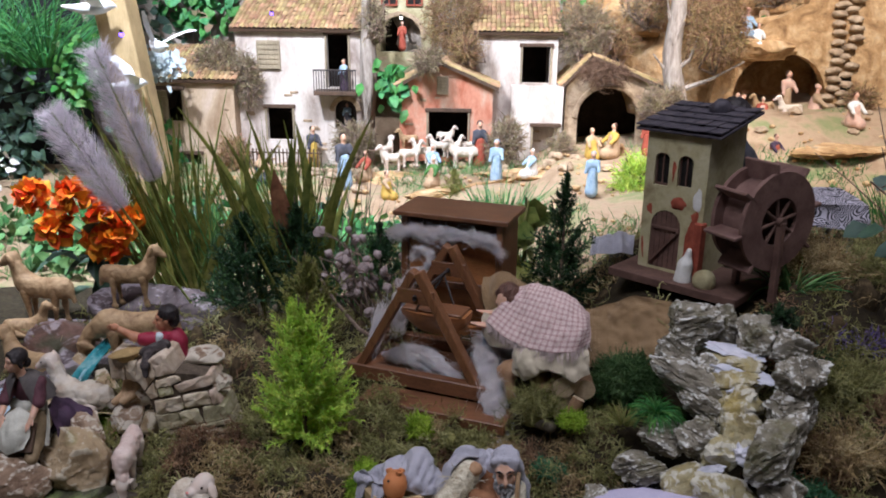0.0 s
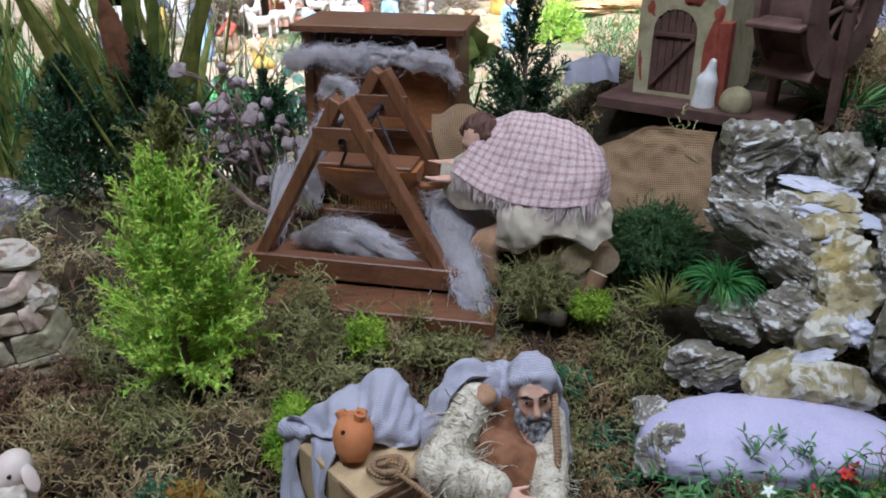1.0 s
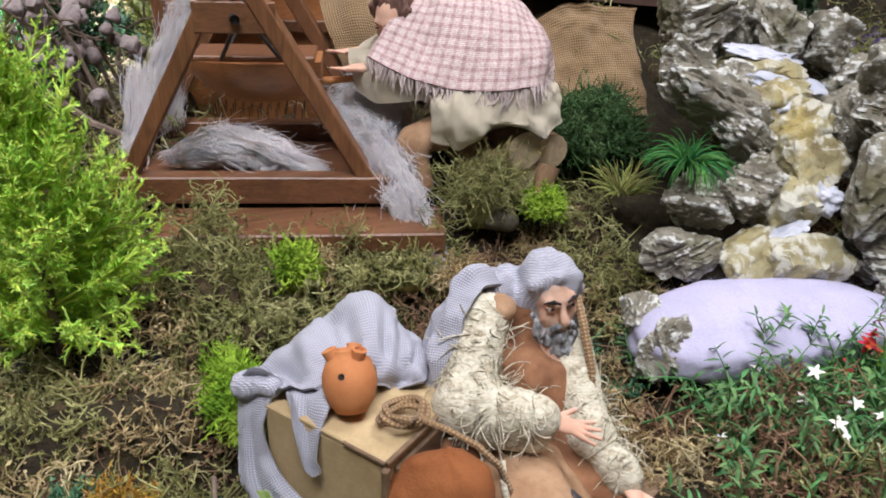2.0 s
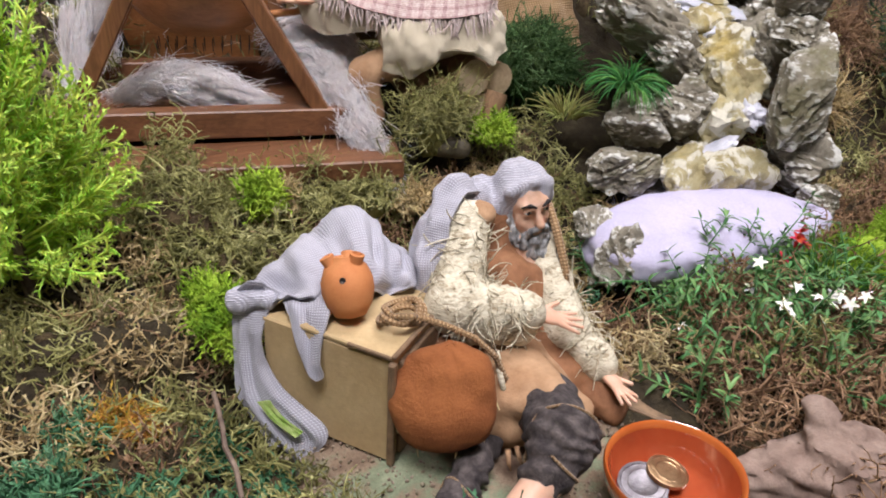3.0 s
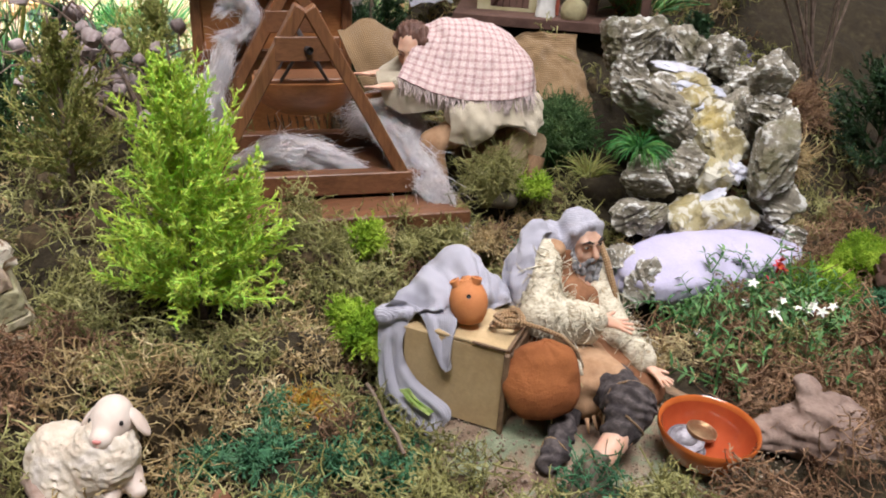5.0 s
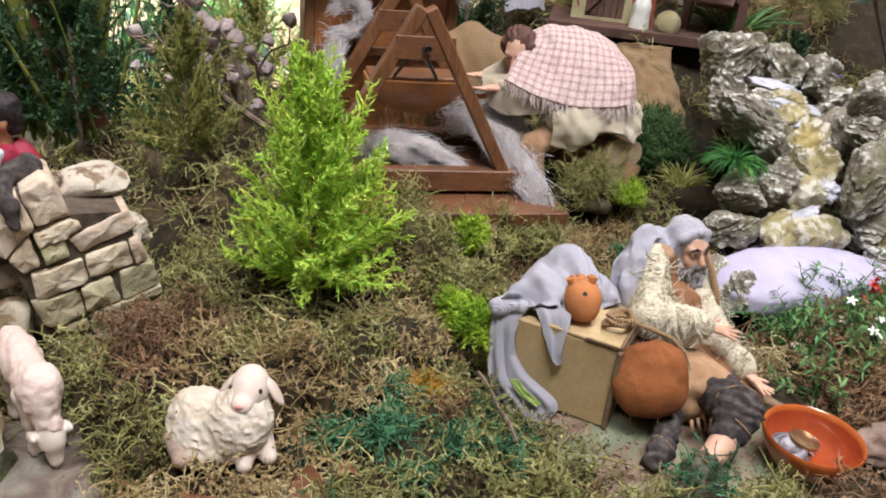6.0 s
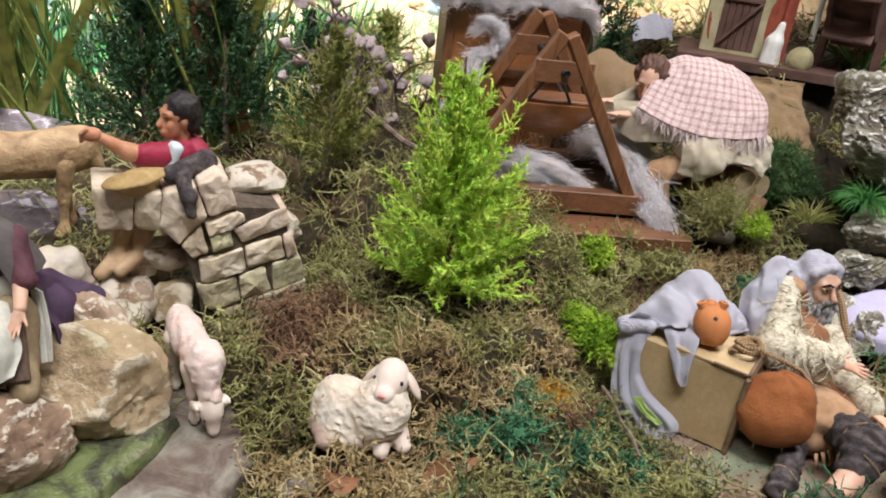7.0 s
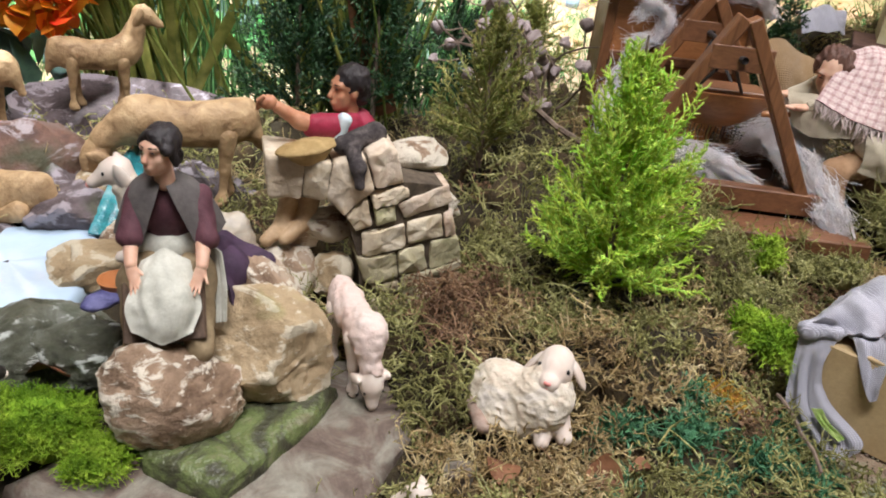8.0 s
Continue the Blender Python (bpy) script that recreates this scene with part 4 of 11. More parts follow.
# ---------------------------------------------------------------- plants
def conifer(name, base, height, width, mat, label, seed, n=150, lean=(0, 0), fine=1.0, low=0.05, trunk_r=0.004, shape=1.0, spire=0.0, twigs=15, short=0.34, needle=(0.0025, 0.0075), per=7, thin=0.0008):
    """A bushy little conifer: stem, rising branchlets, feathery sprigs with needles."""
    r = np.random.default_rng(seed)
    base = np.asarray(base, float)
    t = thing(name, base, label, "tree")
    stem = np.stack([base + A(lean[0] * s, lean[1] * s, height * s) for s in np.linspace(-0.05, 0.93, 9)])
    part("trunk", Geo().tube(stem, np.linspace(trunk_r, trunk_r * 0.2, 9), 7), "twig", t)
    h = low + (1 - low) * r.random(n) ** 1.25
    th = r.random(n) * 2 * np.pi
    spread = width * (np.sin(np.pi * np.clip(0.12 + 0.88 * h, 0, 1) ** 0.75) ** 0.8 * (1 - 0.55 * h)) * shape
    out = np.stack([np.cos(th), np.sin(th), np.zeros(n)], -1)
    root = base + np.stack([lean[0] * h, lean[1] * h, height * h * 0.82], -1)
    blen = (spread * r.uniform(0.7, 1.15, n) + 0.12 * height * (1 - 0.5 * h))
    rise = 0.55 + 1.5 * h[:, None]
    rise = rise + spire * 0.55 * h[:, None]
    blen = blen * (1 + spire * 0.45 * (r.random(n) < 0.3) * (h > 0.42))
    d = unit(out * (1.15 - 0.75 * h[:, None]) + A(0, 0, 1) * rise * 0.75 + r.normal(size=(n, 3)) * 0.12)
    g = Geo()
    V, F = strands(root, d, blen, 0.0011, 6, 3, 0.05, 0.08, (0, 0, 0.05), r)
    g.add(V, F, 0)
    P = V.reshape(n, 7, 3, 3).mean(2)
    m = int(twigs * fine)
    roots, ways, lens = [], [], []
    for k in range(m):
        s = 0.18 + 0.82 * (k + r.random(n)) / m
        q = np.clip(s * 6, 0, 5.999)
        i0 = q.astype(int)
        f = (q - i0)[:, None]
        ar = np.arange(n)
        p = P[ar, i0] * (1 - f) + P[ar, i0 + 1] * f
        ax = unit(P[ar, i0 + 1] - P[ar, i0])
        side = unit(np.cross(ax, r.normal(size=(n, 3))))
        roots.append(p), ways.append(unit(ax * 0.8 + side * 0.75)), lens.append(blen * short * (1.15 - 0.75 * s) * r.uniform(0.7, 1.2, n))
    roots, ways, lens = np.concatenate(roots), np.concatenate(ways), np.concatenate(lens)
    V, F = strands(roots, ways, lens, 0.00075, 2, 3, 0.14, 0.08, (0, 0, 0.04), r)
    g.add(V, F, 0)
    Q = V.reshape(len(roots), 3, 3, 3).mean(2)
    nr, nw = [], []
    for k in range(per):
        s = (k + r.random(len(roots))) / per * 1.999
        i0 = s.astype(int)
        f = (s - i0)[:, None]
        ar = np.arange(len(roots))
        ax = unit(Q[ar, i0 + 1] - Q[ar, i0])
        nr.append(Q[ar, i0] * (1 - f) + Q[ar, i0 + 1] * f)
        nw.append(unit(ax + 0.8 * unit(np.cross(ax, r.normal(size=(len(roots), 3))))))
    nl = np.tile(np.clip(lens * 0.42, *needle), per) * r.uniform(0.7, 1.2, per * len(roots))
    V, F = slivers(np.concatenate(nr), np.concatenate(nw), nl, thin, r)
    g.add(V, F, 0)
    part("crown", g, mat, t, sharp=0)
    return t


conifer("lemon_cypress", (-0.164, 0.925, 0.108), 0.208, 0.066, "cypress", "bright lime green lemon cypress in a sunken black pot", 11, 210, (-0.004, 0.012), 1.0, low=0.02, spire=1.1, twigs=26, short=0.19, needle=(0.0020, 0.0046), per=7, thin=0.00045)
conifer("thuja", (-0.205, 1.14, 0.135), 0.165, 0.055, "thuja", "olive green feathery thuja growing from moss", 12, 110, (0.0, 0.0), 0.9, spire=0.8, twigs=22, short=0.2, needle=(0.0016, 0.0036), thin=0.0006)
conifer("dark_thuja", (-0.36, 1.36, 0.09), 0.22, 0.09, "dark_green", "dark green bushy conifer behind the well", 13, 85, fine=0.9)
conifer("dark_thuja", (-0.27, 1.36, 0.09), 0.24, 0.085, "dark_green", "dark green bushy conifer behind the well", 14, 85, fine=0.9)
conifer("dark_cypress", (0.176, 1.28, 0.15), 0.26, 0.06, "dark_green", "slim dark green cypress beside the mill", 15, 90, (0, 0), 0.9, shape=0.85)


def pot_geo():
    g = Geo()
    p = [(0.030, -0.03), (0.037, 0.012), (0.040, 0.012), (0.040, 0.016), (0.036, 0.016), (0.034, 0.004), (0.0, 0.004)]
    return g.lathe(p, 36, (-0.150, 0.915, 0.088))


solo("plant_pot", pot_geo(), "pot", "black plastic plant pot sunk in the moss", "pot")


def scatter(n, boxes, r, dens=None):
    """Random places over rectangles (x0, y0, x1, y1) of the plan."""
    a = np.array([(b[2] - b[0]) * (b[3] - b[1]) for b in boxes])
    pick = r.choice(len(boxes), n, p=a / a.sum())
    B = np.array(boxes)[pick]
    u = r.random((n, 2))
    P = np.stack([B[:, 0] + (B[:, 2] - B[:, 0]) * u[:, 0], B[:, 1] + (B[:, 3] - B[:, 1]) * u[:, 1]], -1)
    return P


def clear_of(P):
    """True where no thing stands in the moss."""
    x, y = P[:, 0], P[:, 1]
    ok = np.ones(len(P), bool)
    for cx, cy, rx, ry in KEEP:
        ok &= ((x - cx) / rx) ** 2 + ((y - cy) / ry) ** 2 > 1
    return ok


def moss(name, mat, label, n, boxes, seed, zone=None, length=(0.018, 0.045), rad=(0.0005, 0.0009), segs=4, curl=0.7, lift=0.5, height=0.012):
    r = np.random.default_rng(seed)
    P = scatter(int(n * 2.2), boxes, r)
    P = P[clear_of(P)]
    if zone is not None:
        P = P[zone(P) > r.random(len(P))]
    P = P[:n]
    z = mound(P[:, 0], P[:, 1])
    root = np.stack([P[:, 0], P[:, 1], z + height * r.random(len(P)) ** 1.5 - 0.003], -1)
    d = unit(r.normal(size=(len(P), 3)) * A(1, 1, 0.6) + A(0, 0, lift))
    V, F = strands(root, d, r.uniform(*length, len(P)), r.uniform(*rad, len(P)), segs, 3, curl, 0.3, (0, 0, -0.03), r, 0.5)
    return solo(name, Geo().add(V, F), mat, label, "moss", kind="stuff", sharp=0)


NEAR = [(-0.40, 0.60, 0.48, 0.97)]
MID = [(-0.62, 0.95, 0.62, 1.42)]


def mossy(root, way, length, rad, segs, curl, r, twigs=7, twig=(0.003, 0.008)):
    """Moss threads with short side leaflets."""
    n = len(root)
    V, F = strands(root, way, length, rad, segs, 3, curl, 0.45, (0, 0, 0), r, 0.5)
    g = Geo().add(V, F)
    P = V.reshape(n, segs + 1, 3, 3).mean(2)
    R, W, ar = [], [], np.arange(n)
    for k in range(twigs):
        q = (k + r.random(n)) / twigs * (segs - 0.001)
        i = q.astype(int)
        f = (q - i)[:, None]
        ax = unit(P[ar, i + 1] - P[ar, i])
        R.append(P[ar, i] * (1 - f) + P[ar, i + 1] * f)
        W.append(unit(0.7 * ax + unit(np.cross(ax, r.normal(size=(n, 3))))))
    m = n * twigs
    V, F = slivers(np.concatenate(R), np.concatenate(W), r.uniform(*twig, m), np.tile(rad * 0.9, twigs), r)
    return g.add(V, F)


def feathery(root, way, length, rad, segs, curl, r, twigs=11, twig=(0.0016, 0.0038), wide=1.0):
    """Moss threads set all along with short slanting leaflets."""
    n = len(root)
    V, F = strands(root, way, length, rad, segs, 3, curl, 0.30, (0, 0, -0.04), r, 0.5)
    g = Geo().add(V, F)
    P = V.reshape(n, segs + 1, 3, 3).mean(2)
    R, W, ar = [], [], np.arange(n)
    for k in range(twigs):
        q = (k + r.random(n)) / twigs * (segs - 0.001)
        i = q.astype(int)
        f = (q - i)[:, None]
        ax = unit(P[ar, i + 1] - P[ar, i])
        R.append(P[ar, i] * (1 - f) + P[ar, i + 1] * f)
        W.append(unit(0.8 * ax + unit(np.cross(ax, r.normal(size=(n, 3))))))
    m = n * twigs
    V, F = slivers(np.concatenate(R), np.concatenate(W), r.uniform(*twig, m), np.tile(rad * 1.1 * wide, twigs), r)
    return g.add(V, F)


def clump_places(boxes, size, r, tries, gap):
    """Uneven, nearly touching clumps: places and radii, none nearer to another than gap times their radii."""
    P = scatter(tries, boxes, r)
    P = P[clear_of(P)]
    S = size[0] + (size[1] - size[0]) * r.random(len(P)) ** 1.4
    keep = np.zeros((0, 3))
    for p, s in zip(P, S):
        if len(keep) == 0 or (np.hypot(keep[:, 0] - p[0], keep[:, 1] - p[1]) > gap * (keep[:, 2] + s)).all():
            keep = np.vstack([keep, (*p, s)])
    return keep


def moss_clumps(name, mat, label, C, seed, per=105, length=(0.010, 0.025), rad=(0.00036, 0.00072), segs=4, twigs=4, tall=(0.6, 2.3), flat=0.40):
    """Tangled tufts over a dark heart: feathery threads that wander over each tuft and stray from it."""
    r = np.random.default_rng(seed)
    num = np.maximum((per * (C[:, 2] / 0.020) ** 1.7).astype(int), 12)
    ix = np.repeat(np.arange(len(C)), num)
    n = len(ix)
    T = r.uniform(*tall, len(C))
    Z = mound(C[:, 0], C[:, 1]) - 0.25 * C[:, 2]
    d = unit(r.normal(size=(n, 3)))
    d[:, 2] = np.abs(d[:, 2]) * 1.1 - 0.05
    s = C[ix, 2]
    k = (0.62 + 0.42 * r.random(n)) * (1 + 0.26 * vnoise(d * 1.0 + C[ix][:, [0, 1, 1]] * 61, 1.9, seed % 20))
    root = np.stack([C[ix, 0], C[ix, 1], Z[ix]], -1) + d * (s * k)[:, None] * np.stack([np.ones(n), np.ones(n), T[ix]], -1)
    way = unit(np.cross(d, r.normal(size=(n, 3))) + flat * d)
    g = feathery(root, way, r.uniform(*length, n) * (0.6 + 20 * s), r.uniform(*rad, n), segs, 0.75, r, twigs)
    # hearts fill the tufts; their dark tone doubles as shade between threads
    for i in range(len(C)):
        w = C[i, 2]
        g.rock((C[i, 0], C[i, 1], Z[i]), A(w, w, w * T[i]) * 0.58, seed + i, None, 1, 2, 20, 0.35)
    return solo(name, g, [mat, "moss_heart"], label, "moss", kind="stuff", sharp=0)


def moss_bed():
    """The carpet: one layer of tufts near the front, a coarser one behind, each tuft of one colour by its patch."""
    r = np.random.default_rng(210)
    near = clump_places([(-0.42, 0.58, 0.50, 1.0)], (0.009, 0.030), r, 5200, 0.56)
    rear = clump_places([(-0.42, 1.0, 0.46, 1.36), (0.46, 0.72, 0.64, 1.3), (-0.66, 0.98, -0.42, 1.3)], (0.014, 0.034), r, 1800, 0.55)
    for C, tag, per, seed, kw in ((near, "", 112, 220, {}), (rear, " on the rear slope", 24, 240, {"twigs": 4, "segs": 3, "rad": (0.0005, 0.0008), "length": (0.010, 0.024)})):
        x, y = C[:, 0], C[:, 1]
        Q = np.stack([x, y, 0 * x], -1)
        u = r.random(len(C))
        brown = 0.8 * vnoise(Q, 21, 9) - 0.02 + 0.9 * sm(x, 0.08, 0.2) * (1 - sm(y, 0.76, 0.86)) - 0.12 + 0.3 * sm(x, 0.3, 0.45) + 0.8 * sm(x, 0.02, 0.08) * (1 - sm(y, 0.61, 0.67)) + 0.35 * np.exp(-((x + 0.315) / 0.05) ** 2 - ((y - 0.93) / 0.05) ** 2)
        tan = 0.8 * vnoise(Q, 19, 4) + 0.06 + 0.35 * np.exp(-((x + 0.10) / 0.09) ** 2 - ((y - 0.86) / 0.05) ** 2)
        green = 0.75 * vnoise(Q, 26, 19) - 0.36 + 0.75 * np.exp(-((x + 0.17) / 0.075) ** 2 - ((y - 0.765) / 0.028) ** 2) + 0.3 * np.exp(-((x - 0.30) / 0.2) ** 2 - ((y - 0.9) / 0.1) ** 2)
        pick = np.argmax(np.stack([np.full(len(C), 0.25) + 0.35 * (u - 0.5), tan + 0.3 * (r.random(len(C)) - 0.5), brown, green], -1), 1)
        for k, (nm, mat, lab) in enumerate((("olive_moss", "moss_olive", "tangled olive moss tufts carpeting the landscape"), ("dry_moss", "moss_tan", "tangled dry tan moss tufts carpeting the landscape"), ("brown_moss", "moss_brown", "tangled reddish brown dry moss tufts"), ("green_moss", "moss_green", "dyed dark green moss tufts among the dry moss"))):
            if (pick == k).sum():
                moss_clumps(nm, mat, lab + tag, C[pick == k] * (A(1, 1, 0.8) if k == 3 else 1), seed + k, per, **kw)


moss_bed()
SKIRT = [(-0.10, 0.88, 0.09, 0.95), (-0.23, 0.86, -0.10, 0.90), (-0.12, 0.95, -0.09, 1.06)]
moss_clumps("olive_moss", "moss_olive", "olive moss heaped against the wooden base", clump_places(SKIRT, (0.010, 0.020), np.random.default_rng(43), 160, 0.5), 43)
moss("brown_moss", "moss_brown", "thin brown moss between the tufts", 2600, NEAR, 29, None, (0.010, 0.026), (0.0003, 0.0006), 4, 0.6)
moss("olive_moss", "moss_olive", "thin olive moss on the rear slope", 2400, MID, 30)


def tuft(name, mat, label, centre, radii, n, seed, length=(0.006, 0.012), rad=(0.0006, 0.0011), curl=0.6, segs=4, category="moss"):
    """A cushion of moss: short curly threads standing out of an uneven mound."""
    r = np.random.default_rng(seed)
    n = int(n * 0.62)
    d = unit(r.normal(size=(n, 3)))
    d[:, 2] = np.abs(d[:, 2]) * 0.95 - 0.05
    k = 0.72 + 0.28 * vnoise(d, 2.2, seed % 30)
    root = np.asarray(centre) + d * np.asarray(radii) * k[:, None]
    g = mossy(root, unit(d + r.normal(size=(n, 3)) * 0.6), r.uniform(*length, n), r.uniform(*rad, n) * 0.7, segs, curl, r, 3, (0.002, 0.005))
    g.rock(centre, np.asarray(radii) * 0.68, seed, sub=2, rough=0.2)
    return solo(name, g, mat, label, category, kind="stuff", sharp=0)


tuft("lime_moss_ball", "moss_lime", "round yellow-green moss ball beside the log seat", (0.162, 0.94, 0.142), (0.017, 0.015, 0.016), 900, 31)
tuft("lime_moss_tuft", "moss_lime", "lime green moss tuft below the wooden base", (-0.024, 0.928, 0.130), (0.013, 0.012, 0.022), 620, 32, (0.006, 0.014))
tuft("lime_moss_tuft", "moss_lime", "lime green moss at the box corner", (-0.080, 0.836, 0.114), (0.014, 0.038, 0.016), 1100, 33, (0.006, 0.014))
tuft("lime_moss_cushion", "moss_lime", "bright green moss cushion by the washing rocks", (-0.550, 0.830, 0.088), (0.038, 0.030, 0.032), 3200, 34, (0.005, 0.011), (0.0003, 0.0006), 0.9)
tuft("lime_moss_cushion", "moss_lime", "small lime moss cushion by the washing rocks", (-0.516, 0.806, 0.083), (0.020, 0.018, 0.016), 1200, 35, (0.005, 0.010), (0.0003, 0.0006), 0.9)
tuft("lime_moss_cushion", "moss_lime", "bright green moss cushion beside the pine cone", (0.335, 0.74, 0.09), (0.055, 0.04, 0.026), 2200, 36, (0.006, 0.014), (0.0003, 0.0006), 0.9)
tuft("lime_moss_cushion", "moss_lime", "yellow-green moss beside the pine cone", (0.40, 0.735, 0.105), (0.045, 0.03, 0.024), 1700, 37, (0.006, 0.012), (0.0003, 0.0006), 0.9)
tuft("lime_moss_tuft", "moss_lime", "green moss under the stone arch", (-0.435, 0.985, 0.09), (0.03, 0.03, 0.014), 1000, 38)
tuft("green_moss_tuft", "moss_dark", "dark green moss cushion behind the seated figurine", (0.235, 1.0, 0.165), (0.045, 0.032, 0.045), 2600, 39, (0.012, 0.032))
tuft("ochre_moss_tuft", "moss_yellow", "ochre yellow dried moss tuft", (-0.145, 0.79, 0.098), (0.020, 0.014, 0.014), 500, 40, (0.008, 0.016), (0.0005, 0.0008))
for i, (x, y, s) in enumerate(((-0.20, 0.792, 0.014), (-0.178, 0.768, 0.015), (-0.162, 0.790, 0.010), (-0.110, 0.775, 0.012), (-0.235, 0.752, 0.011), (-0.092, 0.748, 0.012), (-0.145, 0.745, 0.010), (-0.120, 0.730, 0.011), (-0.222, 0.800, 0.008), (0.13, 0.90, 0.016), (0.42, 0.86, 0.026), (0.36, 0.70, 0.016), (-0.178, 0.735, 0.009))):
    tuft("green_moss_tuft", "moss_green", "curly dyed green moss tuft", (x, y, float(mound(A(x), A(y))[0]) + 0.35 * s), (s * 1.3, s, s * 0.7), int(26000 * s), 50 + i, (0.008, 0.017), (0.0007, 0.0012), 0.8)

for i in range(7):
    k = i / 6
    tuft("olive_moss_clump", "moss_olive" if i % 3 else "moss_tan", "loose moss clump leaning on the lower board", (-0.105 + 0.185 * k, 0.962 - 0.058 * k + 0.004 * (i % 2), 0.122 - 0.004 * k), (0.020, 0.011, 0.013 + 0.004 * (i % 2)), 300, 420 + i, (0.010, 0.022), (0.0006, 0.0011), 0.9, 5)

# ---------------------------------------------------------------- wool frame and cabinet
FU = unit(A(0.156, -0.053, 0))
FN = A(-FU[1], FU[0], 0)
FO = A(-0.033, 1.018, 0.155)


def fr(u, n, z):
    return FO + FU * u + FN * n + A(0, 0, z)


def wool_frame():
    t = thing("wool_carding_frame", FO, "reddish stained wooden A-frame for carding wool", "wooden frame")
    for n in (0.0, 0.115):
        part("leg", Geo().beam(fr(-0.084, n, 0.005), fr(-0.004, n, 0.150), 0.011, 0.016, FN), "wood_red_z", t)
        part("leg", Geo().beam(fr(0.084, n - 0.002, 0.005), fr(0.002, n - 0.002, 0.150), 0.011, 0.016, FN), "wood_red_z", t)
        g = Geo()
        g.beam(fr(-0.026, n - 0.007, 0.118), fr(0.026, n - 0.007, 0.118), 0.003, 0.02)
        part("gusset", g, "wood_red", t)
        part("bolt", Geo().lathe([(0, -0.003), (0.0028, -0.002), (0.0032, 0.002), (0.0032, 0.004)], 10, fr(0, n - 0.010, 0.118), R=rotm(90, 0, 0)), "iron", t)
        part("base_beam", Geo().beam(fr(-0.10, n - 0.004, 0.0), fr(0.105, n - 0.004, 0.0), 0.014, 0.02), "wood_red", t)
    part("axle", Geo().tube([fr(0, -0.012, 0.118), fr(0, 0.12, 0.118)], 0.0024, 8), "iron", t)
    part("side_beam", Geo().beam(fr(-0.095, 0.0, -0.002), fr(-0.095, 0.115, -0.002), 0.012, 0.015), "wood_red", t)
    part("plank", Geo().beam(fr(-0.085, 0.055, -0.008), fr(0.09, 0.055, -0.008), 0.09, 0.008), "wood_red", t)
    g = Geo()
    g.beam(fr(-0.06, -0.033, -0.020), fr(0.135, -0.028, -0.021), 0.045, 0.014)
    part("lower_board", g, "wood_red", t)
    cradle = thing("wool_comb_cradle", fr(0, 0.06, 0.035), "varnished boat-shaped wooden comb hanging from iron rods", "wool comb")
    # boat body
    rings = []
    for s in np.linspace(-1, 1, 15):
        w = 0.024 * (1 - 0.35 * s * s)
        dpt = 0.032 * (1 - abs(s) ** 2.6 * 0.6)
        zt = 0.078
        c = fr(0.004 + 0.046 * s, 0.055, 0)
        ring = [c + FN * (-w) + A(0, 0, zt), c + FN * (-w * 0.8) + A(0, 0, zt - dpt * 0.6), c + FN * (-w * 0.35) + A(0, 0, zt - dpt), c + FN * (w * 0.35) + A(0, 0, zt - dpt), c + FN * (w * 0.8) + A(0, 0, zt - dpt * 0.6), c + FN * w + A(0, 0, zt)]
        rings.append(ring)
    part("body", Geo().loft(rings), "wood_orange", cradle, sharp=30)
    part("lid", Geo().beam(fr(-0.040, 0.055, 0.080), fr(0.046, 0.055, 0.080), 0.036, 0.004), "wood_red", cradle)
    V, F = strands(np.array([fr(u, n, 0.042) for u in np.linspace(-0.03, 0.035, 11) for n in (0.045, 0.055, 0.065)]), np.tile(A(0, 0, -1.0), (33, 1)), 0.009, 0.0005, 2, 3, 0.05, 0.05)
    part("teeth", Geo().add(V, F), "iron", cradle, kind="stuff")
    for n in (0.02, 0.09):
        part("rod", Geo().tube([fr(0, n, 0.116), fr(-0.022, 0.055 + (n - 0.055) * 0.4, 0.074)], 0.0015, 6), "iron", cradle)
        part("rod", Geo().tube([fr(0, n, 0.116), fr(0.026, 0.055 + (n - 0.055) * 0.4, 0.074)], 0.0015, 6), "iron", cradle)
    part("handle", Geo().tube([fr(0.05, 0.055, 0.06), fr(0.07, 0.05, 0.063), fr(0.088, 0.045, 0.07)], [0.003, 0.0026, 0.003], 8), "wood_orange", cradle)


wool_frame()


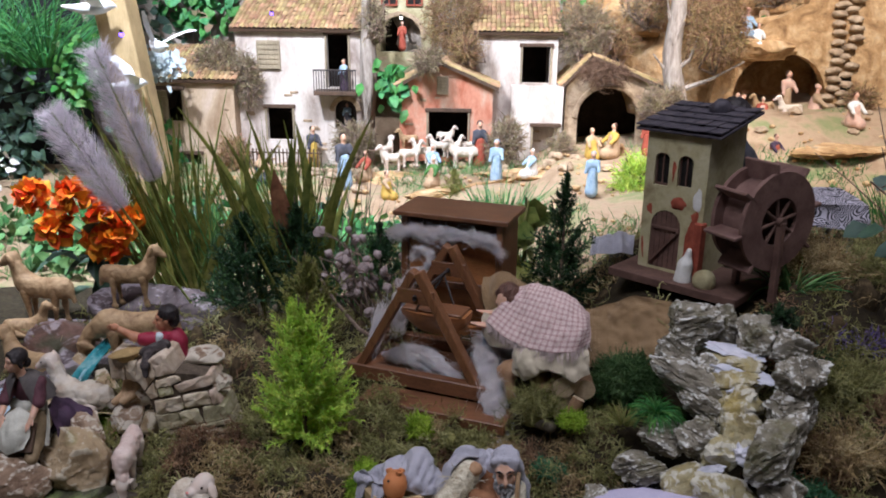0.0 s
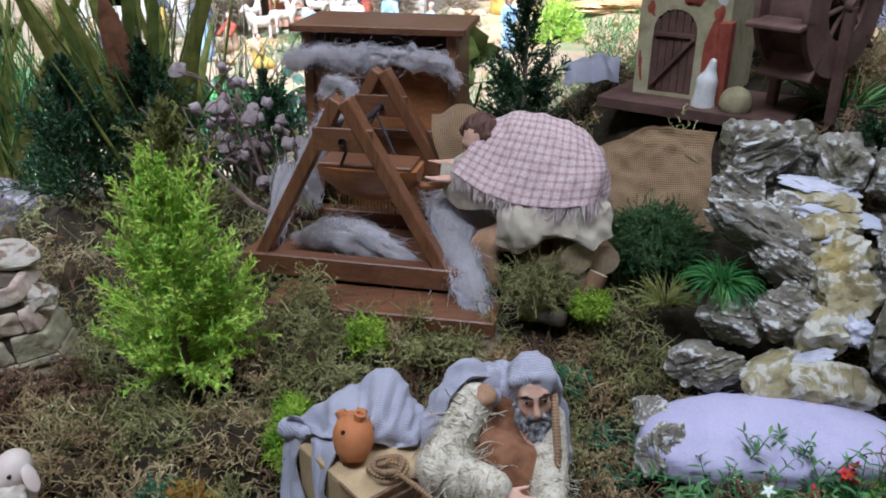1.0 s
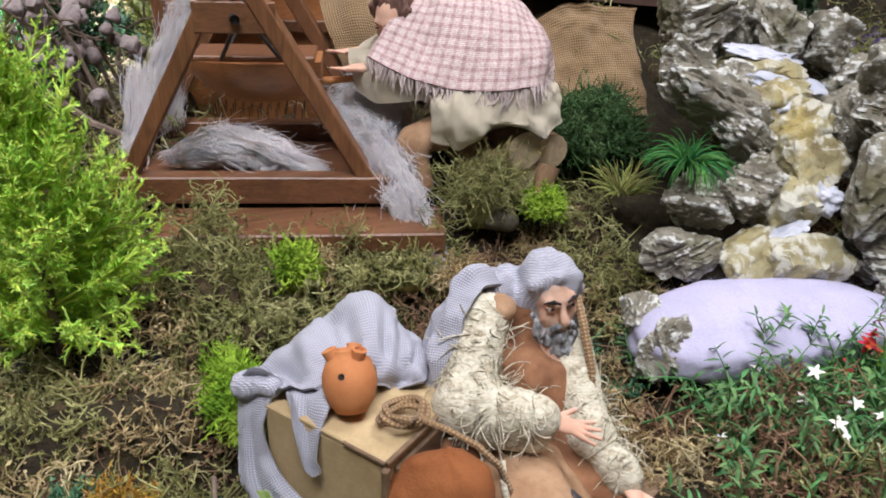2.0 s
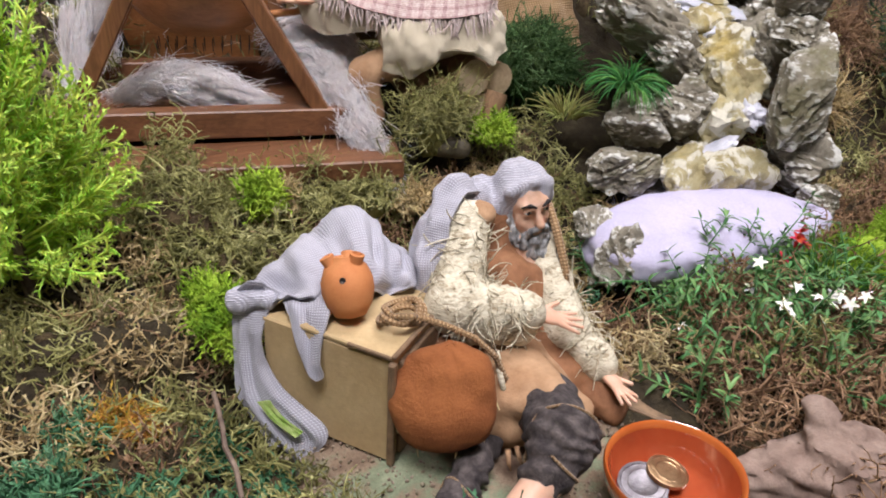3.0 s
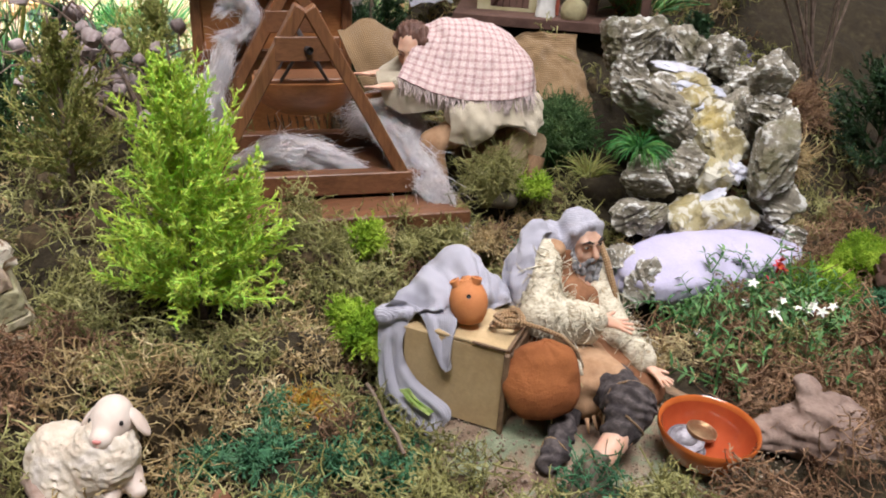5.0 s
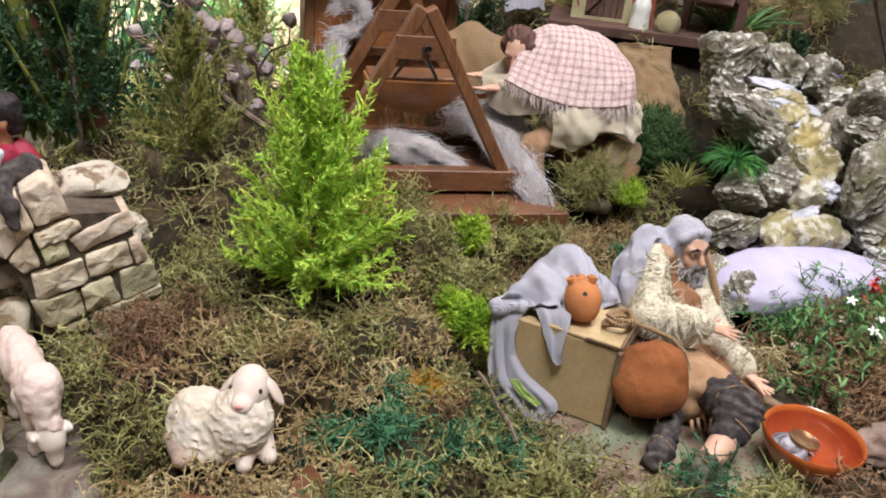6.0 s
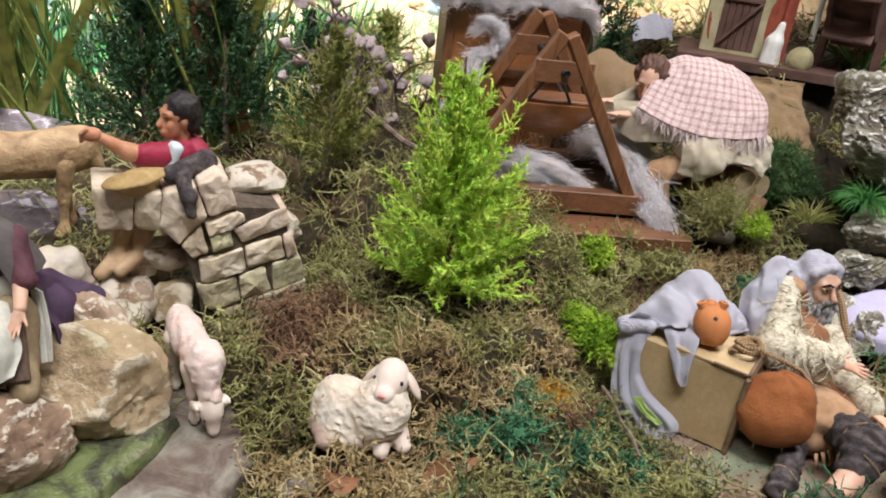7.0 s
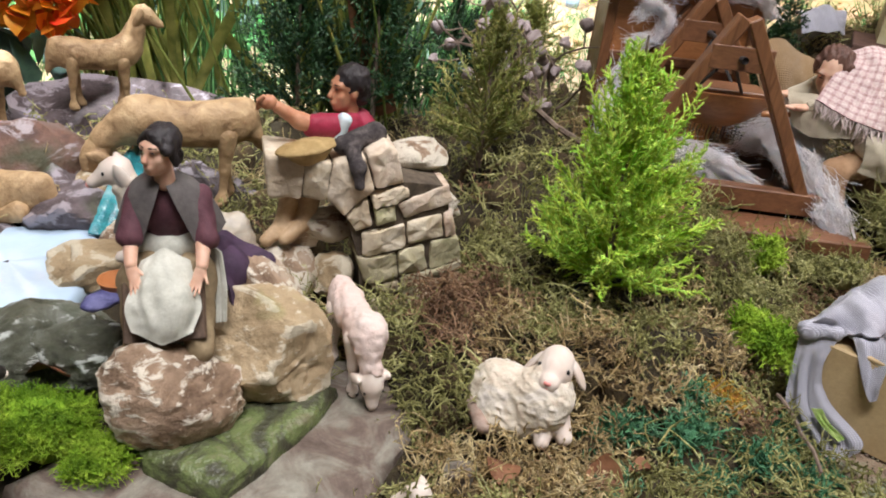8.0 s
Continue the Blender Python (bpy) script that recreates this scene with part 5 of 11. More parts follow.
def wool(name, label, pts, rad, n0, seed, length=(0.03, 0.07), curl=0.16, spread=1.0):
    """A loose tow: fine wavy threads running along a line, a few straying from it."""
    r = np.random.default_rng(seed)
    n, m = int(n0 * 1.5), 6
    pts = np.asarray(pts, float)
    rad = np.broadcast_to(rad, (len(pts),))
    along = np.concatenate([[0], np.cumsum(np.linalg.norm(np.diff(pts, axis=0), axis=1))])
    ln = r.uniform(*length, n)
    s0 = r.random(n) * along[-1] - 0.3 * ln
    s = s0[:, None] + ln[:, None] * np.linspace(0, 1, m)
    c = np.stack([np.interp(s, along, pts[:, i]) for i in range(3)], -1)
    ra = np.interp(s, along, rad)
    over = np.maximum(s - along[-1], 0)[..., None] * unit(pts[-1] - pts[-2]) - np.maximum(-s, 0)[..., None] * unit(pts[1] - pts[0])
    off = unit(r.normal(size=(n, 1, 3))) * r.random((n, 1, 1)) ** 0.5
    stray = (r.random((n, 1, 1)) < 0.12) * r.normal(size=(n, 1, 3)) * 0.9 * np.linspace(0, 1, m)[None, :, None] ** 2
    q = (c + off * 0.01).reshape(-1, 3)
    wave = np.stack([vnoise(q + r.random() * 0, 130, seed % 30 + i) + 0.5 * vnoise(q, 300, seed % 30 + 5 + i) for i in range(3)], -1).reshape(n, m, 3)
    P = c + over * 0.6 + (off + 0.75 * wave + stray + 0.35 * np.cumsum(r.normal(size=(n, m, 3)) * 0.25, 1)) * ra[..., None]
    T = unit(np.gradient(P, axis=1))
    a = unit(np.cross(T, unit(r.normal(size=(n, 1, 3)))))
    b = np.cross(T, a)
    th = np.arange(3) * 2 * np.pi / 3
    w = r.uniform(0.00012, 0.00022, (n, 1, 1, 1))
    V = (P[:, :, None] + w * (np.cos(th)[:, None] * a[:, :, None] + np.sin(th)[:, None] * b[:, :, None])).reshape(-1, 3)
    i, j, k = np.meshgrid(np.arange(n), np.arange(m - 1), np.arange(3), indexing="ij")
    b0 = (i * m + j) * 3
    k2 = (k + 1) % 3
    g = Geo().add(V, np.stack([b0 + k, b0 + k2, b0 + 3 + k2, b0 + 3 + k], -1).reshape(-1, 4))
    return solo(name, g, "wool", label, "wool", kind="stuff", sharp=0)


wool("wool_fleece", "grey-white raw wool fleece lying under the frame", [fr(-0.055, 0.03, 0.010), fr(-0.025, 0.02, 0.024), fr(0.005, 0.025, 0.018), fr(0.03, 0.02, 0.008)], [0.008, 0.012, 0.012, 0.007], 1500, 61)
wool("wool_tow", "tow of wool spilling over the base beam", [fr(0.070, 0.06, 0.036), fr(0.088, 0.03, 0.026), fr(0.104, -0.005, 0.004), fr(0.122, -0.035, -0.028)], [0.012, 0.014, 0.013, 0.008], 1700, 62)
wool("wool_tuft", "wool tuft hanging behind the frame", [fr(-0.075, 0.10, 0.02), fr(-0.078, 0.105, 0.05), fr(-0.07, 0.11, 0.075)], [0.010, 0.011, 0.008], 800, 63)
wool("wool_tuft", "fluffy wool tuft by the frame's rear leg", [fr(-0.09, 0.05, 0.01), fr(-0.088, 0.065, 0.04)], [0.010, 0.008], 500, 64)
wool("wool_tuft", "greyish lilac fleece beside the knees", [fr(0.06, 0.09, 0.03), fr(0.085, 0.075, 0.045), fr(0.10, 0.06, 0.03)], [0.018, 0.02, 0.014], 800, 65)

CU = unit(A(0.168, -0.054, 0))
CN = A(-CU[1], CU[0], 0)
CO = A(-0.083, 1.188, 0.0)


def cb(u, n, z):
    return CO + CU * u + CN * n + A(0, 0, z)


def cabinet():
    t = thing("wooden_cabinet", cb(0.09, 0.045, 0.16), "small varnished brown wooden cabinet behind the frame", "cabinet")
    part("top", Geo().beam(cb(0, 0.045, 0.336), cb(0.175, 0.045, 0.336), 0.096, 0.007), "wood_red", t)
    for u in (0.014, 0.160):
        for n in (0.012, 0.084):
            part("post", Geo().beam(cb(u, n, 0.14), cb(u, n, 0.333), 0.010, 0.010, CN), "wood_red_z", t)
    part("front_panel", Geo().beam(cb(0.087, 0.016, 0.14), cb(0.087, 0.016, 0.300), 0.005, 0.136, CU), "wood_orange", t)
    part("side_panel", Geo().beam(cb(0.012, 0.048, 0.14), cb(0.012, 0.048, 0.325), 0.064, 0.005, CU), "wood_red_z", t)
    part("side_panel", Geo().beam(cb(0.163, 0.048, 0.14), cb(0.163, 0.048, 0.325), 0.064, 0.005, CU), "wood_red_z", t)
    part("back_panel", Geo().beam(cb(0.087, 0.082, 0.14), cb(0.087, 0.082, 0.325), 0.005, 0.136, CU), "wood_red_z", t)
    part("shelf", Geo().beam(cb(0.018, 0.045, 0.298), cb(0.156, 0.045, 0.298), 0.066, 0.005), "wood_red", t)
    part("rail", Geo().beam(cb(0.018, 0.010, 0.232), cb(0.156, 0.010, 0.232), 0.006, 0.010), "wood_red", t)
    part("brace", Geo().beam(cb(0.03, 0.008, 0.20), cb(0.09, 0.006, 0.29), 0.004, 0.012, CN), "wood_red", t)


cabinet()
wool("wool_roll", "roll of carded wool lying in the cabinet's open slot", [cb(-0.005, 0.0, 0.303), cb(0.03, -0.002, 0.312), cb(0.07, -0.002, 0.307), cb(0.11, 0.0, 0.312), cb(0.15, -0.002, 0.31), cb(0.163, -0.004, 0.296)], [0.010, 0.013, 0.011, 0.009, 0.010, 0.006], 1500, 66, (0.015, 0.03), 0.3, 0.6)
wool("wool_loop", "loose loop of wool hanging on the cabinet front", [cb(0.035, -0.012, 0.275), cb(0.05, -0.014, 0.29), cb(0.068, -0.014, 0.278), cb(0.06, -0.014, 0.255), cb(0.04, -0.014, 0.252)], 0.007, 700, 67, (0.015, 0.03), 0.3, 0.5)
# ---------------------------------------------------------------- cloth
def cloth(line_a, line_b, rows=24, cols=24, sag=None, folds=0.0, freq=60, seed=1, thick=0.0014, mat=0, uvs=(1, 1), crumple=0.16):
    """A sheet between two polylines, with folds, two-sided."""
    def along(line, k):
        line = np.asarray(line, float)
        s = np.concatenate([[0], np.cumsum(np.linalg.norm(np.diff(line, axis=0), axis=1))])
        q = np.linspace(0, s[-1], k)
        # rounded by averaging a fine resampling
        p = np.stack([np.interp(q, s, line[:, i]) for i in range(3)], -1)
        for _ in range(2):
            p[1:-1] = 0.25 * p[:-2] + 0.5 * p[1:-1] + 0.25 * p[2:]
        return p
    a, b = along(line_a, cols), along(line_b, cols)
    v = np.linspace(0, 1, rows)[:, None, None]
    S = a[None] * (1 - v) + b[None] * v
    if sag is not None:
        S = S + np.asarray(sag, float) * (np.sin(np.pi * v))
    nrm = unit(np.cross(np.gradient(S, axis=0), np.gradient(S, axis=1)))
    P = S.reshape(-1, 3)
    d = folds * vnoise(np.stack([np.tile(np.linspace(0, 1, cols), rows), np.repeat(np.linspace(0, 1, rows), cols) * 0.35, np.zeros(len(P))], -1), freq, seed)
    d = d + crumple * folds * fbm(P, 90, 2, seed + 3)
    top = P + nrm.reshape(-1, 3) * d[:, None]
    bot = top - nrm.reshape(-1, 3) * thick
    g = Geo()
    g.loft(top.reshape(rows, cols, 3), mat, False, False, True, uvs)
    g.loft(bot.reshape(rows, cols, 3)[::-1], mat, False, False, True, uvs)
    edge = list(range(cols)) + [r * cols + cols - 1 for r in range(1, rows)] + [(rows - 1) * cols + c for c in range(cols - 2, -1, -1)] + [r * cols for r in range(rows - 2, 0, -1)]
    ring = np.stack([top[edge], bot[edge]])
    g.loft(ring, mat, True, False)
    return g


def sheet(lines, rows=36, cols=60, fold=0.0, freq=5, seed=1, thick=0.0012, mat=0, crumple=0.25, wander=0.5):
    """A cloth through several lines laid one after another, rounded between them, with folds and crumples, two-sided."""
    def along(line):
        line = np.asarray(line, float)
        s = np.concatenate([[0], np.cumsum(np.linalg.norm(np.diff(line, axis=0), axis=1))])
        p = np.stack([np.interp(np.linspace(0, s[-1], cols), s, line[:, i]) for i in range(3)], -1)
        for _ in range(max(2, cols // 14)):
            p[1:-1] = 0.25 * p[:-2] + 0.5 * p[1:-1] + 0.25 * p[2:]
        return p
    K = np.stack([along(q) for q in lines])
    K = np.concatenate([2 * K[:1] - K[1:2], K, 2 * K[-1:] - K[-2:-1]])
    v = np.linspace(0, len(lines) - 1.0001, rows)
    i = v.astype(int)
    t = (v - i)[:, None, None]
    a, b, c, d = K[i], K[i + 1], K[i + 2], K[i + 3]
    S = 0.5 * (2 * b + (c - a) * t + (2 * a - 5 * b + 4 * c - d) * t ** 2 + (3 * b - a - 3 * c + d) * t ** 3)
    nrm = unit(np.cross(np.gradient(S, axis=0), np.gradient(S, axis=1))).reshape(-1, 3)
    P = S.reshape(-1, 3)
    cu, rv = np.tile(np.linspace(0, 1, cols), rows), np.repeat(np.linspace(0, 1, rows), cols)
    w = wander * vnoise(np.stack([cu * 2, rv * 3, 0 * cu], -1), 1.0, seed + 7) / freq
    q = np.stack([cu + w, rv * 0.3, 0 * cu], -1)
    dd = fold * (vnoise(q, freq, seed) + 0.5 * vnoise(q, freq * 2.3, seed + 1)) * (0.35 + 0.65 * sm(rv, 0, 0.5))
    dd = dd + crumple * fold * fbm(P, 110, 2, seed + 3)
    top = P + nrm * dd[:, None]
    bot = top - nrm * thick
    g = Geo()
    g.loft(top.reshape(rows, cols, 3), mat, False, False, True)
    g.loft(bot.reshape(rows, cols, 3)[::-1], mat, False, False, True)
    edge = list(range(cols)) + [k * cols + cols - 1 for k in range(1, rows)] + [(rows - 1) * cols + k for k in range(cols - 2, -1, -1)] + [k * cols for k in range(rows - 2, 0, -1)]
    g.loft(np.stack([top[edge], bot[edge]]), mat, True, False)
    return g


def folds(amount, scale, seed, stretch=(1, 1, 0.3)):
    s = np.asarray(stretch, float)
    return lambda P: amount * fbm(P * s, scale, 2, seed)


# ---------------------------------------------------------------- the beggar, his box and bowl
def head_geo(c, R, skin=0, size=1.0, nose=True):
    """A head: skull, jaw, nose, brow and ears. R turns local axes (x right, y back, z up) into the world."""
    c = np.asarray(c, float)
    R = np.asarray(R)
    s = size
    L = lambda x, y, z: c + R @ (A(x, y, z) * s)
    pr = [("e", L(0, 0.003, 0.004), A(0.0125, 0.0155, 0.0155) * s, R), ("e", L(0, -0.004, -0.008), A(0.0098, 0.0100, 0.0110) * s, R),
          ("e", L(0, -0.0085, -0.0145), A(0.0052, 0.0048, 0.0045) * s, R),
          ("c", L(0, -0.0125, 0.0035), L(0, -0.0165, -0.0045), 0.0013 * s, 0.0026 * s, 0.002),
          ("c", L(-0.0065, -0.0108, 0.0052), L(0.0065, -0.0108, 0.0052), 0.0019 * s, 0.0019 * s, 0.004),
          ("e", L(-0.0058, -0.0086, -0.0042), A(0.0040, 0.0034, 0.0044) * s, R), ("e", L(0.0058, -0.0086, -0.0042), A(0.0040, 0.0034, 0.0044) * s, R),
          ("e", L(0, -0.0128, -0.0098), A(0.0036, 0.0022, 0.0012) * s, R), ("e", L(0, -0.0126, -0.0118), A(0.0032, 0.0022, 0.0012) * s, R),
          ("e", L(-0.0125, 0.002, -0.001), A(0.0016, 0.0030, 0.0042) * s, R), ("e", L(0.0125, 0.002, -0.001), A(0.0016, 0.0030, 0.0042) * s, R)]
    pr.append(("c", L(0, 0.003, -0.012), L(0, 0.006, -0.028), 0.0078 * s, 0.0085 * s))
    return sculpt(pr, 0.00085 * max(s, 0.8), 0.0025 * s, None, skin)


def hand_geo(wrist, tip, palm_up, size=1.0, mat=0, spread=0.35):
    """A hand with four fingers and a thumb from wrist towards tip."""
    w, t = np.asarray(wrist, float), np.asarray(tip, float)
    x = unit(t - w)
    z = unit(np.asarray(palm_up, float) - x * (x @ np.asarray(palm_up, float)))
    y = np.cross(z, x)
    L = np.linalg.norm(t - w)
    pr = [("e", w + x * L * 0.32, A(0.36 * L, 0.19 * L, 0.10 * L), np.stack([x, y, z], 1)), ("c", w - x * L * 0.15, w + x * L * 0.15, 0.13 * L, 0.14 * L)]
    for i, f in enumerate((-1.0, -0.33, 0.33, 1.0)):
        a = w + x * L * 0.55 + y * f * 0.13 * L
        d = unit(x + y * f * spread * 0.5 + z * 0.12 * (i - 1))
        ln = L * (0.40, 0.46, 0.44, 0.33)[i]
        pr.append(("c", a, a + d * ln, 0.052 * L, 0.038 * L, 0.0006))
    pr.append(("c", w + x * L * 0.25 + y * 0.16 * L, w + x * L * 0.5 + y * 0.34 * L + z * 0.08 * L, 0.062 * L, 0.045 * L, 0.001))
    return sculpt(pr, max(L * 0.028, 0.0006), 0.0022, None, mat)


def facing(yaw, pitch=0, roll=0):
    """Turn for a head whose face (local -y) looks along yaw (degrees from -y, to the right), pitched down."""
    return rotm(0, 0, yaw) @ rotm(pitch, 0, 0) @ rotm(0, roll, 0)


def fringe(g, path, rad, n, mat, seed):
    """Loose knitted threads lying round a sleeve."""
    r = np.random.default_rng(seed)
    path, rad = np.asarray(path, float), np.asarray(rad, float)
    q = r.random(n) * (len(path) - 1) * 0.9999
    i = q.astype(int)
    f = (q - i)[:, None]
    c = path[i] * (1 - f) + path[i + 1] * f
    ax = unit(path[i + 1] - path[i])
    out = unit(np.cross(ax, r.normal(size=(n, 3))))
    ra = (rad[i] * (1 - f[:, 0]) + rad[i + 1] * f[:, 0])[:, None]
    way = unit(np.cross(ax, out) + 0.5 * ax * r.normal(size=(n, 1)) - 0.25 * out)
    V, F = strands(c + out * ra * 1.0, way, r.uniform(0.010, 0.022, n), r.uniform(0.00030, 0.00055, n), 7, 3, 0.28, 0.1, (0, 0, -0.05), r, 0.4)
    g.add(V, F, mat)


def beggar():
    mats = ["skin_beggar", "beard", "blue_cloth", "lace", "leather", "hide", "wrap", "boot", "skin", "hair_black", "rope", "blouse"]
    g = Geo()
    hc = A(0.077, 0.788, 0.1715)
    R = facing(-4, 2, -6)
    K = 1.0
    g.join(head_geo(hc, R, 0, K))
    L = lambda x, y, z: hc + R @ (A(x, y, z) * K)
    # full beard in locks, moustache, eyes under heavy brows
    pr = [("e", L(0, -0.0078, -0.0165), (0.0112, 0.0095, 0.0085), R), ("e", L(0.0005, -0.0105, -0.0235), (0.0088, 0.0080, 0.0085), R), ("e", L(0.001, -0.0115, -0.0300), (0.0052, 0.0052, 0.0052), R), ("c", L(-0.0122, 0.002, 0.004), L(-0.0092, -0.005, -0.0150), 0.0026, 0.0050), ("c", L(0.0122, 0.002, 0.004), L(0.0092, -0.005, -0.0150), 0.0026, 0.0050)]
    g.join(sculpt(pr, 0.0008, 0.003, lambda P: 0.0017 * vnoise(P * A(1, 1, 0.55), 420, 3) + 0.0009 * vnoise(P, 800, 4), 1))
    for sx in (-1, 1):
        g.join(sculpt([("c", L(sx * 0.0008, -0.0162, -0.0066), L(sx * 0.0048, -0.0146, -0.0086), 0.0017, 0.0017), ("c", L(sx * 0.0048, -0.0146, -0.0086), L(sx * 0.0074, -0.0120, -0.0140), 0.0017, 0.0020)], 0.0006, 0.001, lambda P: 0.0004 * vnoise(P, 700, 4), 1))
        g.join(sculpt([("c", L(sx * 0.0022, -0.0152, 0.0060), L(sx * 0.0056, -0.0148, 0.0078), 0.0007, 0.0010), ("c", L(sx * 0.0056, -0.0148, 0.0078), L(sx * 0.0092, -0.0118, 0.0060), 0.0010, 0.0005)], 0.0004, 0.001, None, 9))
        g.join(sculpt([("e", L(sx * 0.0054, -0.0124, 0.0026), (0.0023, 0.0014, 0.0011), R)], 0.0004, 0.0005, None, 11))
        g.join(sculpt([("e", L(sx * 0.0058, -0.0136, 0.0026), (0.0010, 0.0006, 0.0010), R)], 0.0003, 0.0005, None, 9))
        g.join(sculpt([("c", L(sx * 0.0028, -0.0134, 0.0036), L(sx * 0.0080, -0.0124, 0.0036), 0.0009, 0.0007), ("c", L(sx * 0.0030, -0.0130, 0.0014), L(sx * 0.0076, -0.0122, 0.0010), 0.0007, 0.0006)], 0.0004, 0.0005, None, 0))
    # hood: cap, rolled brim round the face, ends falling at both sides
    hood = [("e", L(0, 0.0058, 0.0058), (0.0160, 0.0165, 0.0170), R), ("c", L(-0.0142, 0.005, 0.004), L(-0.0160, 0.010, -0.022), 0.0040, 0.0068), ("c", L(0.0142, 0.004, 0.004), L(0.0175, 0.004, -0.024), 0.0036, 0.0056), ("c", L(0.0175, 0.004, -0.024), L(0.0185, -0.004, -0.046), 0.0060, 0.0046), ("c", L(0.0185, -0.004, -0.046), L(0.0175, -0.006, -0.058), 0.0046, 0.0026)]
    brim = [L(-0.0152, 0.0045, -0.014), L(-0.0152, 0.0010, 0.001), L(-0.0120, -0.0045, 0.0125), L(0, -0.0072, 0.0172), L(0.0120, -0.0045, 0.0125), L(0.0152, 0.0010, 0.001), L(0.0160, 0.0035, -0.014)]
    hood += [("e", A(0.064, 0.803, 0.170), (0.015, 0.013, 0.014)), ("c", L(-0.0150, 0.010, -0.012), A(0.050, 0.799, 0.176), 0.0075, 0.009)]
    hood += [("c", a, b, 0.0024, 0.0024) for a, b in zip(brim[:-1], brim[1:])]
    g.join(sculpt(hood, 0.0010, 0.0035, lambda P: 0.0016 * fbm(P * A(1, 1, 0.5), 140, 2, 5), 2))
    # shawl from the nape over the near shoulder and down the back
    g.join(sheet([[A(0.066, 0.800, 0.172), A(0.052, 0.793, 0.182), A(0.036, 0.785, 0.188), A(0.022, 0.777, 0.178), A(0.016, 0.768, 0.158), A(0.012, 0.760, 0.134)],
                  [A(0.064, 0.808, 0.178), A(0.048, 0.804, 0.187), A(0.030, 0.798, 0.191), A(0.013, 0.788, 0.180), A(0.006, 0.777, 0.156), A(0.002, 0.768, 0.130)],
                  [A(0.062, 0.816, 0.160), A(0.044, 0.814, 0.166), A(0.026, 0.808, 0.168), A(0.009, 0.796, 0.160), A(0.003, 0.785, 0.144), A(0.000, 0.776, 0.130)]], 34, 70, 0.0048, 6, 8, 0.0016, 2))
    g.join(sculpt([("e", A(0.048, 0.798, 0.166), (0.020, 0.012, 0.014)), ("e", A(0.026, 0.788, 0.154), (0.012, 0.009, 0.018))], 0.002, 0.008, None, 2))
    # suede tunic: chest, belly and a skirt spread on the ground
    g.join(sculpt([("e", A(0.064, 0.796, 0.150), (0.021, 0.014, 0.026)), ("c", A(0.036, 0.776, 0.150), A(0.004, 0.752, 0.108), 0.010, 0.014), ("e", A(0.056, 0.776, 0.120), (0.026, 0.022, 0.034)), ("e", A(0.052, 0.752, 0.096), (0.038, 0.034, 0.022)), ("c", A(0.070, 0.758, 0.104), A(0.088, 0.708, 0.083), 0.016, 0.008), ("c", A(0.072, 0.776, 0.126), A(0.090, 0.752, 0.090), 0.013, 0.012)], 0.0015, 0.012, lambda P: 0.0026 * fbm(P * A(1, 1, 0.4), 75, 2, 9) + 0.0006 * vnoise(P, 330, 3), 4))
    g.join(sculpt([("e", A(0.078, 0.783, 0.150), (0.009, 0.009, 0.014)), ("c", A(0.073, 0.788, 0.158), A(0.077, 0.771, 0.132), 0.008, 0.0055)], 0.001, 0.005, None, 0))
    # loosely knitted sleeve, near arm reaching out with an open hand
    S, E, W = A(0.037, 0.785, 0.170), A(0.015, 0.757, 0.143), A(0.044, 0.737, 0.142)
    knit = lambda P: 0.0010 * fbm(P * A(1, 1, 0.5), 120, 2, 4) + 0.0005 * vnoise(P, 520, 8)
    g.join(sculpt([("c", S, E, 0.0130, 0.0140), ("c", E, W, 0.0145, 0.0105), ("c", A(0.024, 0.748, 0.134), A(0.042, 0.737, 0.130), 0.0115, 0.0065)], 0.0011, 0.006, knit, 3))
    fringe(g, [S, E, A(0.026, 0.748, 0.139), W], [0.0134, 0.0148, 0.0150, 0.0110], 520, 3, 1)
    g.join(sculpt([("e", A(0.043, 0.783, 0.175), (0.010, 0.009, 0.007))], 0.001, 0.004, None, 5))
    g.join(hand_geo(A(0.047, 0.735, 0.142), A(0.069, 0.722, 0.1355), (0.1, -0.3, 1), 1, 8))
    # far arm resting beside the knee
    g.join(sculpt([("c", A(0.088, 0.788, 0.150), A(0.080, 0.745, 0.114), 0.0115, 0.0125), ("c", A(0.080, 0.745, 0.114), A(0.088, 0.724, 0.102), 0.0125, 0.0105)], 0.0013, 0.005, knit, 3))
    fringe(g, [A(0.085, 0.77, 0.13), A(0.080, 0.745, 0.114), A(0.088, 0.724, 0.102)], [0.012, 0.0130, 0.0110], 320, 3, 2)
    g.join(hand_geo(A(0.089, 0.720, 0.100), A(0.086, 0.694, 0.098), (0.3, -0.2, 1), 1, 8))
    # pale hide over the lap with a ragged hem
    g.join(sculpt([("e", A(0.028, 0.732, 0.098), (0.032, 0.028, 0.022)), ("c", A(0.036, 0.736, 0.104), A(0.036, 0.702, 0.110), 0.018, 0.015), ("c", A(0.052, 0.745, 0.096), A(0.058, 0.708, 0.092), 0.018, 0.012)], 0.0015, 0.012, lambda P: 0.0028 * fbm(P * A(1, 0.6, 1), 85, 2, 10), 5))
    for k in range(10):
        a = A(0.012 + 0.0042 * k, 0.699 - 0.0012 * (k % 3), 0.096 + 0.0012 * k)
        g.tube([a, a + A(0.001 * (k % 3 - 1), -0.003, -0.005), a + A(0.002 * (k % 2), -0.004, -0.010)], [0.0014, 0.0011, 0.0004], 5, 5)
